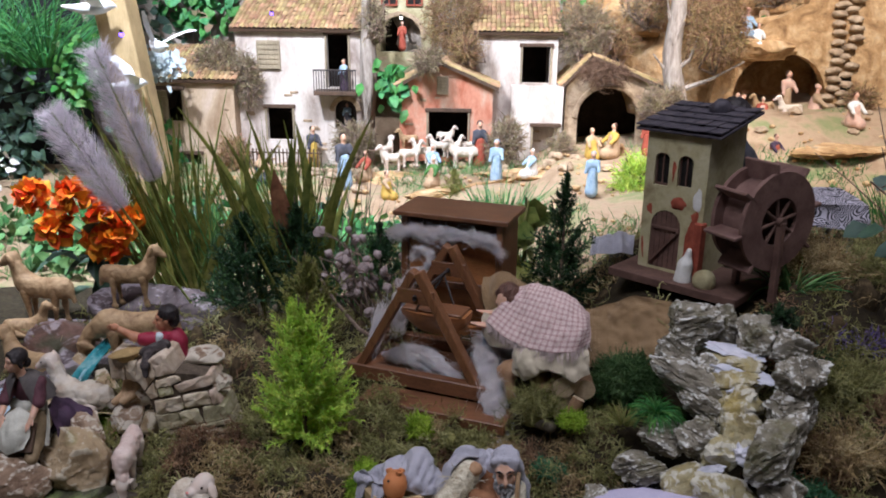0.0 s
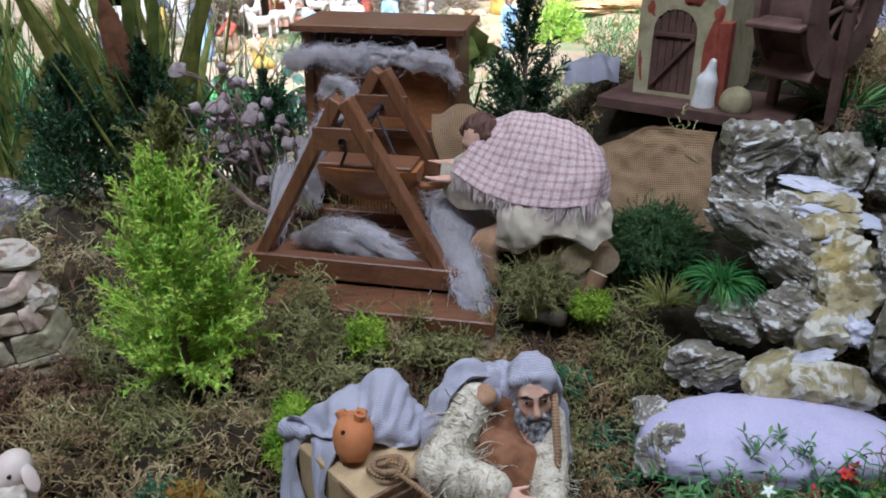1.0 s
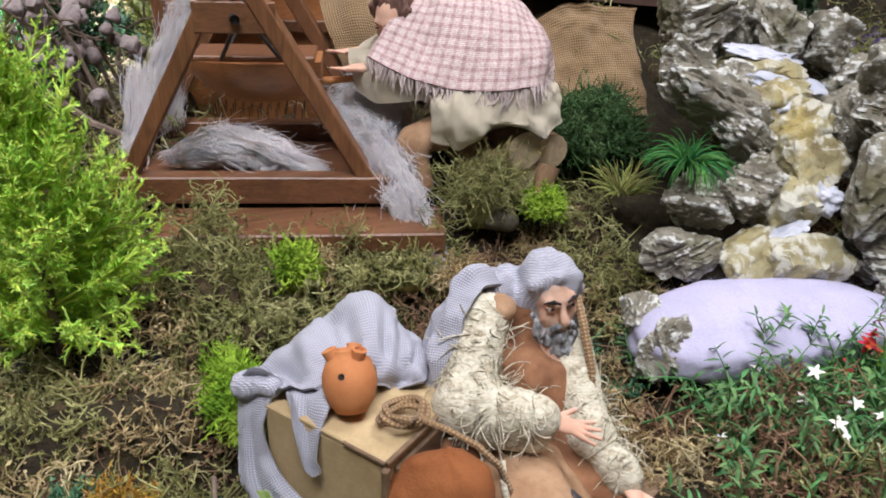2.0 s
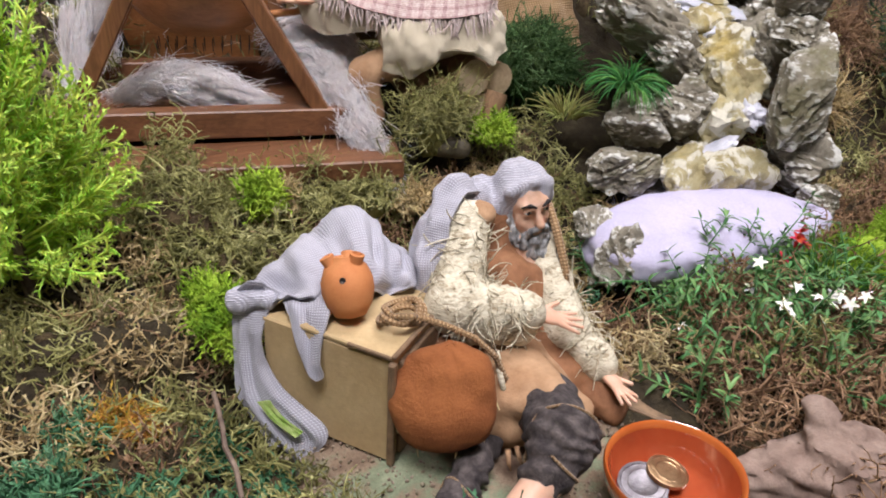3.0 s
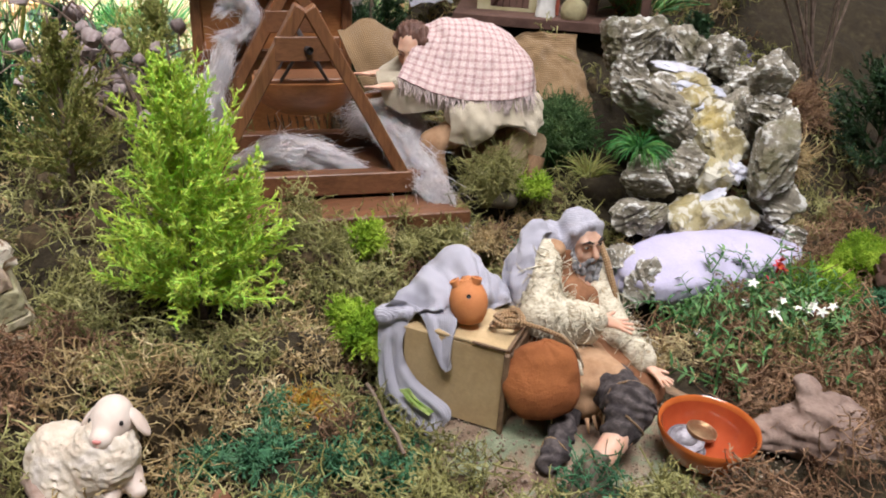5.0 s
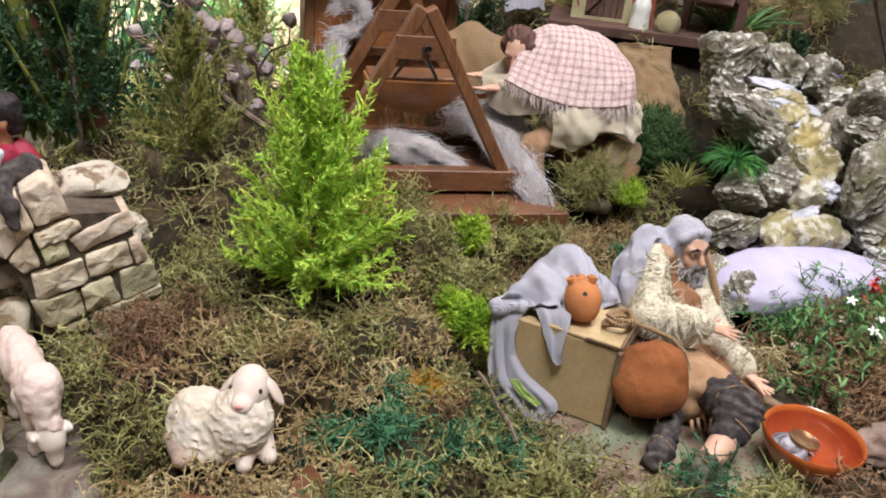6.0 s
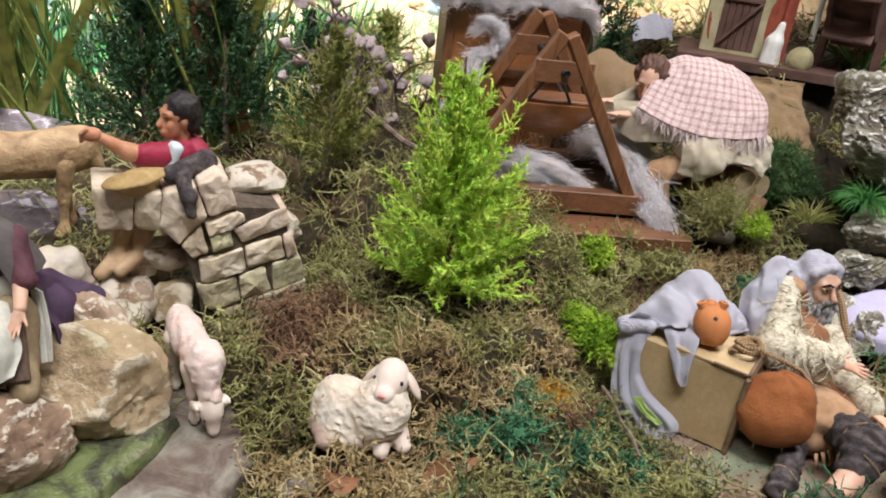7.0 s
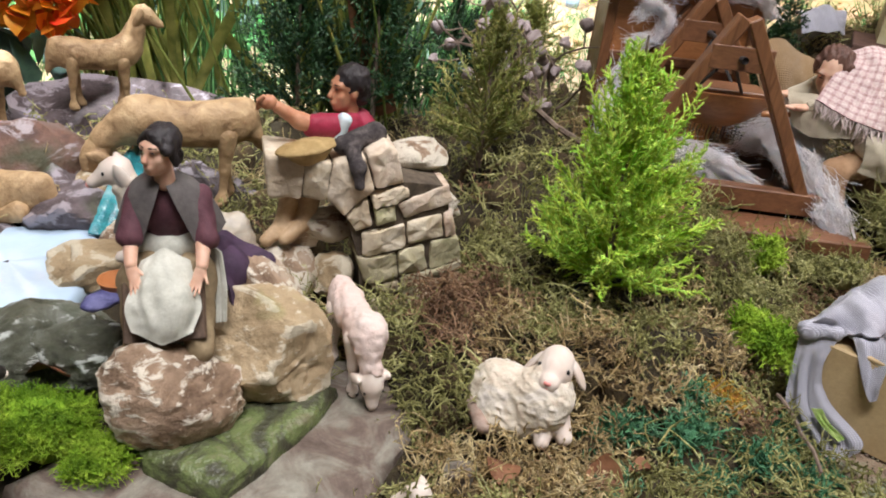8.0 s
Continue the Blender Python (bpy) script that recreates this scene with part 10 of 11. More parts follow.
def house(name, label, x0, x1, y, z0, z1, mat, openings=(), depth=0.22, roof=None, apex=None, seed=1, quoins=True, closed=()):
    """A model house: front with real openings, sides, back, tiled roof, doors, shutters."""
    t = thing(name, ((x0 + x1) / 2, y, z0), label, "house")
    shapes = []
    for o in openings:
        f = arch if o[0] == "arch" else rect
        shapes.append(f(*o[1:5]))
    outer = rect(x0, z0, x1, z1) if apex is None else [(x0, z0), (x1, z0), (x1, z1), apex, (x0, z1 if len(apex) < 3 else apex[2])]
    part("front_wall", panel(outer, shapes, 0.02, lambda u, v, d: (u, y + d, v)), mat, t)
    for xa in (x0, x1 - 0.02):
        part("side_wall", Geo().box((xa + 0.01, y + 0.02 + depth / 2, (z0 + z1) / 2 - 0.001), (0.02, depth - 0.001, z1 - z0 - 0.002), None, 0, 0), mat, t)
    # near-black rear wall and floor put the doorways' shade into the colour
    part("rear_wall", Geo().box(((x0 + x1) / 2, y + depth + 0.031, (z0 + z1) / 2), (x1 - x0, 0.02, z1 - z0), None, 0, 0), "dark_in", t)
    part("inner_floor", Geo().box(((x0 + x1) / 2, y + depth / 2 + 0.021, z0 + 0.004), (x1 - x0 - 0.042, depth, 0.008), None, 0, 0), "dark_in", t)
    r = np.random.default_rng(seed)
    for o in openings:
        u0, v0, u1, v1 = o[1:5]
        if o[0] == "rect":
            part("lintel", Geo().box(((u0 + u1) / 2, y - 0.002, v1 + 0.006), (u1 - u0 + 0.024, 0.014, 0.012)), "wood_dark", t)
            part("jamb", Geo().box((u0 - 0.004, y - 0.001, (v0 + v1) / 2), (0.007, 0.01, v1 - v0)), "shutter", t)
            part("jamb", Geo().box((u1 + 0.004, y - 0.001, (v0 + v1) / 2), (0.007, 0.01, v1 - v0)), "shutter", t)
        if o[0] == "arch":
            c, rr = (u0 + u1) / 2, (u1 - u0) / 2
            for k in range(9):
                a = math.pi * (k + 0.5) / 9
                q = A(c + (rr + 0.008) * math.cos(a), y - 0.002, v1 - rr + (rr + 0.008) * math.sin(a))
                part("arch_stone", Geo().box(q, (0.016, 0.012, 1.05 * (rr + 0.008) * math.pi / 9), rotm(0, -math.degrees(a), 0), 0, 0.002), "stone_small", t)
    for u0, v0, u1, v1 in closed:
        s = part("shutter", Geo().box(((u0 + u1) / 2, y - 0.004, (v0 + v1) / 2), (u1 - u0, 0.008, v1 - v0)), "shutter", t)
        for k in range(6):
            part("slat", Geo().box(((u0 + u1) / 2, y - 0.009, v0 + (k + 0.5) * (v1 - v0) / 6), (u1 - u0 - 0.012, 0.003, (v1 - v0) / 6 * 0.7)), "shutter", s)
    # bare masonry showing through the plaster
    for k in range(int(26 * (x1 - x0) / 0.4)):
        u, v = r.uniform(x0 + 0.02, x1 - 0.02), r.uniform(z0, z0 + (z1 - z0) * (0.35 if r.random() < 0.7 else 0.95))
        if any(o[1] - 0.02 < u < o[3] + 0.02 and o[2] - 0.02 < v < o[4] + 0.02 for o in openings):
            continue
        part("stone", Geo().box((u, y + 0.0005, v), (r.uniform(0.014, 0.032), 0.006, r.uniform(0.006, 0.011)), None, 0, 0.002), "stone_small", t)
    if roof == "lean":
        rise = 0.10
        nn = unit(A(0, -rise, depth + 0.02))
        pl = lambda u, s: (A(u, y - 0.02 + s * (depth + 0.02), z1 + 0.004 + s * rise), nn)
        part("roof", panel([(x0 - 0.015, 0), (x1 + 0.015, 0), (x1 + 0.015, 1), (x0 - 0.015, 1)], [], 1.0, lambda u, v, d: tuple(pl(u, v)[0] + nn * (0.001 - 0.01 * d))), "wood_dark", t)
        part("roof_tiles", tiles(x0 - 0.015, x1 + 0.015, 0, 1, pl, 0, 0.016, 8, seed), "roof_tile", t, kind="stuff", sharp=0)
    if roof == "gable":
        ax, az = apex[:2]
        for xe in (x0, x1):
            e, ze = (xe + (0.02 if xe > ax else -0.02)), (z1 if xe > ax or len(apex) < 3 else apex[2])
            dx, dz = ax - e, az - ze + 0.004
            nn = unit(A(-dz * np.sign(dx), 0, abs(dx)))
            pl = lambda u, s: (A(e + dx * s, u, ze - 0.004 + dz * s + 0.008), nn)
            part("roof_slope", panel([(y - 0.02, 0), (y + depth, 0), (y + depth, 1), (y - 0.02, 1)], [], 1.0, lambda u, v, d: tuple(pl(u, v)[0] - nn * 0.01 * d)), "wood_dark", t)
            part("roof_tiles", tiles(y - 0.02, y + depth, 0, 1, pl, 0, 0.02, 6, seed + 3), "roof_tile", t, kind="stuff", sharp=0)
    return t


white = house("white_house", "tall whitewashed house with balcony, niche and tiled roof", -0.800, -0.365, 2.80, 0.03, 0.52, "plaster", [("rect", -0.488, 0.335, -0.417, 0.521 - 0.012), ("rect", -0.705, 0.15, -0.617, 0.262), ("arch", -0.469, 0.19, -0.393, 0.292)], roof="lean", closed=[(-0.728, 0.392, -0.648, 0.488)], seed=2)
part("balcony_floor", Geo().box((-0.452, 2.762, 0.322), (0.145, 0.075, 0.014)), "wood_dark", white)
for k in range(17):
    u = -0.522 + 0.14 * k / 16
    part("baluster", Geo().box((u, 2.728, 0.362), (0.003, 0.003, 0.068), None, 0, 0), "iron", white)
part("balcony_rail", Geo().box((-0.452, 2.728, 0.398), (0.146, 0.006, 0.005)), "iron", white)
house("tan_house", "low tan plastered house with a shuttered window", -1.14, -0.80, 2.74, -0.02, 0.355, "plaster_tan", [("rect", -1.07, 0.218, -0.98, 0.325), ("rect", -0.985, -0.02, -0.93, 0.105)], roof="lean", seed=3, closed=[(-1.068, 0.22, -1.027, 0.323)])
solo("grey_buttress", Geo().rock((-0.348, 2.79, 0.42), (0.028, 0.05, 0.26), 8, None, 0, 4, 16, 0.12), "bark_grey", "rough grey plaster buttress beside the white house", "buttress")
house("salmon_barn", "salmon plastered gabled barn sheltering sheep", -0.235, 0.075, 2.72, 0.10, 0.345, "plaster_pink", [("rect", -0.137, 0.115, -0.007, 0.268)], roof="gable", apex=(-0.10, 0.425), seed=4, closed=[(-0.110, 0.325, -0.072, 0.385)])
house("tower_house", "tall whitewashed house with a dark loft door", 0.018, 0.292, 2.84, 0.08, 0.515, "plaster", [("rect", 0.174, 0.354, 0.266, 0.474)], roof="lean", seed=5)
house("annexe", "lower whitewashed annexe with a dark doorway", 0.137, 0.312, 2.775, 0.06, 0.350, "plaster", [("rect", 0.215, 0.062, 0.297, 0.215)], depth=0.06, seed=6)
house("arched_stable", "stone stable with a wide round arch", 0.322, 0.64, 2.80, 0.10, 0.345, "stone_small", [("arch", 0.365, 0.15, 0.566, 0.345)], roof="gable", apex=(0.40, 0.445), seed=7)
red = house("arcaded_house", "cream upper house with a red-edged arch", -0.36, -0.15, 3.02, 0.36, 0.72, "mill_wall", [("arch", -0.335, 0.44, -0.185, 0.565)], depth=0.18, seed=8)
for u in (-0.30, -0.21):
    w = part("window_frame", panel(rect(u - 0.03, 0.60, u + 0.03, 0.67), [rect(u - 0.024, 0.606, u - 0.002, 0.664), rect(u + 0.002, 0.606, u + 0.024, 0.664)], 0.008, lambda a, v, d: (a, 3.012 + d, v)), "brick_red", red)
    part("pane", Geo().box((u, 3.018, 0.635), (0.05, 0.002, 0.06)), "black", w)


def cave():
    t = thing("nativity_cave", (1.03, 2.85, 0.24), "ochre grotto with a wide arch over the nativity group", "grotto")
    part("arch_wall", panel([(0.80, 0.20), (1.36, 0.20), (1.36, 0.78), (1.12, 0.80), (1.10, 0.62), (0.98, 0.56), (0.92, 0.50), (0.83, 0.42)], [arch(0.885, 0.225, 1.195, 0.465, 16, 0.15)], 0.05, lambda u, v, d: (u, 2.84 + d + 0.012 * math.sin(u * 40) * math.cos(v * 37), v)), "cave", t)
    part("rear_wall", Geo().box((1.05, 3.10, 0.40), (0.60, 0.02, 0.44)), "cave", t)
    part("roof", Geo().box((1.04, 2.99, 0.575), (0.40, 0.24, 0.02), rotm(0, -8, 0)), "cave", t)
    part("side_wall", Geo().box((0.83, 2.99, 0.34), (0.02, 0.2, 0.36)), "cave", t)
    part("side_wall", Geo().box((1.25, 2.99, 0.34), (0.02, 0.2, 0.36)), "cave", t)
    for k in range(34):
        r = np.random.default_rng(900 + k)
        side = k % 2
        part("stone", Geo().rock((1.205 + 0.05 * side + 0.008 * r.normal(), 2.83, 0.26 + 0.015 * k), (0.026, 0.016, 0.012), 900 + k % 7, None, 0, 2, 12, 0.15), "stone_small", t)
    part("ledge", Geo().rock((0.96, 2.84, 0.475), (0.13, 0.05, 0.035), 12, None, 0, 4, 14, 0.15), "cave", t)
    # solid black slabs: the shade inside window and doorway is put into colour
    part("window", Geo().box((0.945, 3.085, 0.38), (0.04, 0.01, 0.07)), "black", t)
    part("doorway", Geo().box((1.255, 2.835, 0.33), (0.03, 0.008, 0.12)), "black", t)


cave()
for i, (c, r) in enumerate((((1.5, 3.0, 0.35), (0.22, 0.15, 0.5)), ((0.75, 3.05, 0.35), (0.2, 0.14, 0.3)), ((0.62, 3.1, 0.62), (0.3, 0.15, 0.12)), ((-1.35, 3.1, 0.3), (0.3, 0.2, 0.45)), ((-0.62, 3.2, 0.5), (0.35, 0.15, 0.35)), ((0.2, 3.25, 0.55), (0.45, 0.15, 0.3)), ((1.05, 3.2, 0.75), (0.4, 0.16, 0.28)))):
    wrock("hill_rock", "ochre brown hillside rock behind the village", c, r, 800 + i, (0, 0, 6 * i - 18), "cave" if c[0] > 0.4 else "bark_grey", 4, 0.18, "", 10)


def villager(label, x, y, z, h, robe, over, hair="hair", yaw=0, kind="stand", name="villager_figurine", extra=None):
    """A small robed figurine of height h."""
    g = Geo()
    if kind == "sit":
        body = [("c", A(0, 0, 0.10), A(0, 0, 0.50), 0.20, 0.14), ("c", A(0, -0.05, 0.12), A(0, -0.28, 0.10), 0.17, 0.15)]
        top, hz = [("e", A(0, 0, 0.52), A(0.17, 0.12, 0.16)), ("c", A(-0.15, 0, 0.56), A(-0.17, -0.22, 0.38), 0.06, 0.05), ("c", A(0.15, 0, 0.56), A(0.17, -0.22, 0.38), 0.06, 0.05)], 0.80
    else:
        body = [("c", A(0, 0, 0.06), A(0, 0, 0.55), 0.15, 0.105)]
        top, hz = [("e", A(0, 0, 0.68), A(0.125, 0.09, 0.14)), ("c", A(-0.12, 0, 0.74), A(-0.15, -0.08, 0.50), 0.045, 0.04), ("c", A(0.12, 0, 0.74), A(0.14, -0.14, 0.54), 0.045, 0.04)], 0.90
    seed = int(abs(x * 977 + y * 131)) % 40
    g.join(sculpt(body, 0.04, 0.08, lambda P: 0.018 * vnoise(P * A(1, 1, 0.2), 16, seed), 0))
    g.join(sculpt(top, 0.036, 0.06, lambda P: 0.010 * vnoise(P, 14, seed), 1))
    g.join(sculpt([("e", A(0, -0.008, hz), A(0.058, 0.066, 0.078)), ("c", A(0, 0, hz - 0.05), A(0, 0, hz - 0.12), 0.04, 0.05), ("e", A(0, -0.07, hz - 0.01), A(0.012, 0.014, 0.02))], 0.016, 0.02, None, 2))
    g.join(sculpt([("e", A(0, 0.018, hz + 0.022), A(0.066, 0.066, 0.070))], 0.018, 0.02, lambda P: 0.006 * vnoise(P, 30, seed), 3))
    if z < 0.13 and y < 2.75:
        z = float(ground_z(x, y)) + 0.002
    g.move(rotm(0, 0, yaw), (x, y, z), h)
    return solo(name, g, [robe, over, "skin", hair], label, "figurine", "village figurines")


villager("village figurine in dark vest and ochre apron", -0.535, 2.735, 0.115, 0.150, "cloth_ochre", "cloth_dark", "hair_black", 40)
villager("village figurine in dark vest carrying a basket", -0.385, 2.48, 0.015, 0.170, "cloth_blue", "cloth_dark", "hair_black", 30)
villager("village figurine in blue and white inside the niche", -0.430, 2.83, 0.195, 0.085, "cloth_dark", "cloth_blue", "hair_black", 0)
villager("village figurine in violet leaning on the balcony", -0.425, 2.76, 0.33, 0.105, "purple", "cloth_blue", "hair", -40)
villager("village figurine in grey and brown before the barn", 0.035, 2.68, 0.075, 0.150, "cloth_red", "cloth_dark", "hair_black", 10)
villager("kneeling village figurine in white with a jug", -0.115, 2.58, 0.055, 0.105, "white", "cloth_blue", "white", 20, "sit")
villager("blue-robed veiled village figurine", 0.088, 2.45, 0.03, 0.13, "cloth_blue", "cloth_blue", "cloth_blue", 0)
villager("blue-robed veiled village figurine", 0.345, 2.2, 0.045, 0.12, "cloth_blue", "cloth_blue", "cloth_blue", -10)
villager("village figurine in yellow and tan at the stable", 0.395, 2.62, 0.09, 0.11, "cloth_ochre", "cloth_tan", "cloth_tan", 20, "sit")
villager("red-robed village figurine at the stable", 0.57, 2.62, 0.09, 0.11, "cloth_red", "cloth_red", "cloth_red", -20)
villager("red-robed village figurine in the upper arcade", -0.255, 3.03, 0.45, 0.10, "cloth_red", "cloth_red", "hair_black", 0)
villager("standing robed nativity figurine with a lantern", 1.09, 2.90, 0.245, 0.16, "cloth_tan", "cloth_pink", "hair", 20, "stand")
villager("kneeling cream-robed nativity figurine", 1.17, 2.84, 0.24, 0.14, "cloth_pink", "cloth_tan", "cloth_pink", 70, "sit")
villager("kneeling nativity figurine in pink and blue", 0.935, 2.86, 0.235, 0.10, "cloth_blue", "cloth_pink", "cloth_pink", -40, "sit")
villager("crouching village figurine in green and white", -0.10, 2.40, 0.04, 0.10, "cloth_tan", "grass", "white", -30, "sit")
villager("crouching village figurine in brown", -0.235, 2.34, 0.04, 0.09, "cloth_ochre", "cloth_tan", "hair", 60, "sit")
villager("reclining village figurine in ochre before the stable", 0.46, 2.60, 0.08, 0.12, "cloth_tan", "cloth_ochre", "hair", -60, "sit")
villager("pink-robed figurine among the sheep in the cave", 0.99, 2.83, 0.24, 0.09, "cloth_pink", "cloth_red", "white", -20, "sit")
villager("white-veiled kneeling nativity figurine", 0.90, 2.82, 0.235, 0.11, "cloth_pink", "white", "cloth_pink", -30, "sit")
villager("child figurine in blue and violet before the cave", 0.93, 2.50, 0.16, 0.10, "cloth_red", "purple", "hair", 30, "sit")
villager("village figurine in blue at the upper terrace", 0.915, 2.86, 0.51, 0.11, "cloth_blue", "cloth_blue", "skin", 20, "sit")
villager("village figurine in white at the upper terrace", 0.945, 2.83, 0.48, 0.09, "white", "white", "hair", 0, "sit")
villager("village figurine in dark jacket and white cap", 1.40, 2.78, 0.21, 0.14, "cloth_tan", "cloth_dark", "white", -20)
villager("robed figurine in green at the upper terrace", 0.985, 2.92, 0.52, 0.10, "grass", "cloth_tan", "hair", 0)
for i, (x, y, z, yaw, s, m) in enumerate(((-0.19, 2.62, 0.10, 20, 0.07, WS), (-0.155, 2.66, 0.105, 160, 0.065, WS), (-0.205, 2.70, 0.14, 200, 0.06, BS), (-0.10, 2.70, 0.12, 180, 0.06, WS), (-0.055, 2.69, 0.12, 20, 0.06, WS), (-0.02, 2.66, 0.085, 185, 0.09, WS), (-0.08, 2.74, 0.15, 0, 0.055, WS), (1.07, 2.80, 0.235, 180, 0.075, WS), (-0.275, 2.68, 0.10, 70, 0.07, WS), (-0.25, 2.62, 0.08, 200, 0.075, WS), (0.0, 2.72, 0.12, 10, 0.06, WS), (0.95, 2.80, 0.235, 150, 0.06, WS), (1.0, 2.86, 0.24, 190, 0.07, BS), (0.47, 2.64, 0.09, 180, 0.09, BS), (0.53, 2.62, 0.09, 190, 0.08, BS), (0.70, 3.0, 0.735, 10, 0.05, WS), (0.66, 2.98, 0.73, 170, 0.05, WS))):
    sheep("small %s village animal standing" % ("white" if m is WS else "brown"), (x, y, z), yaw, s, m, "stand", 20 + i % 3, 0, "village_sheep", False, "village flock", coarse=2.2)
solo("feeding_trough", Geo().box((1.0, 2.55, 0.185), (0.10, 0.04, 0.03)), "wood_dark", "low wooden trough before the cave", "trough")
for i in range(24):
    x = -0.80 + 0.013 * i
    if i == 0:
        fence = thing("picket_fence", (-0.65, 2.70, 0.07), "thin brown wicker fence below the white house", "fence")
    part("stake", Geo().box((x, 2.70, 0.10), (0.004, 0.004, 0.075), None, 0, 0), "wood_dark", fence)
part("rail", Geo().box((-0.65, 2.696, 0.125), (0.31, 0.003, 0.005)), "wood_dark", fence)


def stone_terrace():
    t = thing("dry_stone_wall", (-0.5, 2.62, 0.02), "low dry stone wall below the white house", "stone wall")
    r = np.random.default_rng(44)
    for j in range(6):
        for i in range(22):
            x = -0.70 + 0.017 * i + 0.006 * (j % 2)
            part("stone", Geo().box((x, 2.64 + 0.003 * r.normal(), 0.012 + 0.0135 * j), (0.0165, 0.03, 0.0125), rotm(2 * r.normal(), 3 * r.normal(), 0), 0, 0.003), "stone_small", t)


stone_terrace()


def bush(name, label, c, radii, n, mat, seed, length=(0.02, 0.05), rad=(0.0008, 0.0016)):
    r = np.random.default_rng(seed)
    t = thing(name, (c[0], c[1], c[2] - radii[2]), label, "bush")
    g = Geo()
    for k in range(7):
        e = np.asarray(c) + r.normal(size=3) * np.asarray(radii) * 0.5
        g.tube([A(c[0], c[1], c[2] - radii[2]), (A(c[0], c[1], c[2] - radii[2]) + e) / 2 + r.normal(size=3) * 0.02, e], [0.005, 0.004, 0.0015], 5)
    part("limb", g, "twig", t, kind="stuff")
    d = unit(r.normal(size=(n, 3)))
    k = (0.45 + 0.55 * r.random(n) ** 0.4) * (0.8 + 0.35 * vnoise(d, 2.2, seed % 17))
    root = np.asarray(c) + d * np.asarray(radii) * k[:, None]
    V, F = strands(root, unit(d + r.normal(size=(n, 3)) * 0.8), r.uniform(*length, n), r.uniform(*rad, n), 3, 3, 0.5, 0.4, (0, 0, 0), r, 0.5)
    part("crown", Geo().add(V, F), mat, t, kind="stuff", sharp=0)


for i, (nm, lab, c, r, n, m) in enumerate((
    ("dry_bush", "brown dry bush beside the cave", (0.79, 2.74, 0.53), (0.115, 0.09, 0.13), 1900, "bush_brown"), ("dry_bush", "brown dry bush on the upper slope", (0.72, 2.9, 0.62), (0.16, 0.09, 0.07), 1100, "bush_brown"), ("grey_bush", "greyish bare bush at the stable", (0.63, 2.70, 0.29), (0.09, 0.06, 0.08), 1500, "bush_grey"), ("dry_bush", "brown bush between the houses", (-0.06, 2.92, 0.56), (0.12, 0.08, 0.13), 2200, "bush_brown"),
    ("dry_bush", "brown moss bush at the white house's foot", (-0.385, 2.70, 0.16), (0.07, 0.05, 0.075), 1500, "bush_grey"), ("grey_bush", "grey leafless bush at the annexe", (0.12, 2.66, 0.17), (0.055, 0.04, 0.10), 1200, "bush_grey"), ("grey_bush", "grey bush above the stable", (0.38, 2.86, 0.52), (0.10, 0.06, 0.13), 1800, "bush_grey"), ("dry_bush", "brown bush on the tan house's roof", (-0.86, 2.82, 0.42), (0.11, 0.06, 0.06), 1400, "bush_grey"), ("dry_bush", "brown climbing bush on the white house", (-0.76, 2.775, 0.36), (0.05, 0.03, 0.10), 900, "bush_grey"),
    ("grass_bush", "bright green feathery grass in the village", (0.465, 2.23, 0.13), (0.055, 0.05, 0.10), 1900, "cypress"), ("grass_bush", "fresh green grass in the village", (0.07, 2.10, 0.06), (0.07, 0.04, 0.06), 900, "grass"), ("dark_bush", "red-leaved dark bush beside the mill", (0.74, 1.45, 0.16), (0.13, 0.08, 0.08), 1600, "moss_brown"))):
    bush(nm, lab, c, r, n, m, 950 + i)


for i, (x, y, z, rx, rz, m) in enumerate(((0.60, 2.95, 0.60, 0.09, 0.07, "bush_grey"), (0.50, 2.92, 0.50, 0.07, 0.06, "bush_brown"), (0.86, 2.95, 0.70, 0.10, 0.06, "bush_brown"), (1.02, 2.92, 0.66, 0.10, 0.05, "bush_grey"), (1.30, 2.80, 0.30, 0.06, 0.07, "bush_brown"), (0.74, 2.66, 0.22, 0.07, 0.05, "bush_grey"), (-0.14, 2.66, 0.44, 0.05, 0.04, "bush_grey"), (0.31, 2.72, 0.14, 0.04, 0.07, "bush_grey"), (-0.80, 2.70, 0.12, 0.05, 0.06, "bush_brown"), (-0.33, 2.78, 0.55, 0.05, 0.08, "bush_grey"), (-0.02, 2.78, 0.47, 0.06, 0.05, "bush_brown"), (0.44, 2.74, 0.40, 0.09, 0.04, "thatch"))):
    bush("dry_bush", "tangled dry twiggy shrub among the houses", (x, y, z), (rx, 0.05, rz), 620, m, 980 + i)
for i, (x, y, h, a, b, c, k) in enumerate(((0.20, 2.52, 0.10, "white", "cloth_blue", "white", "sit"), (-0.33, 2.58, 0.11, "cloth_tan", "cloth_red", "hair", "sit"), (0.62, 2.56, 0.10, "cloth_dark", "cloth_tan", "hair_black", "sit"), (1.20, 2.62, 0.12, "cloth_pink", "white", "hair", "sit"), (0.85, 2.62, 0.11, "cloth_tan", "cloth_ochre", "hair", "stand"), (-0.66, 2.52, 0.11, "cloth_dark", "cloth_tan", "hair", "sit"))):
    villager("village figurine in %s sitting on the sandy ground" % ("pale robes" if i % 2 == 0 else "brown robes") if k == "sit" else "village figurine in tan robes on the slope", x, y, float(ground_z(x, y)), h, a, b, c, 25 * i - 60, k)
r = np.random.default_rng(66)
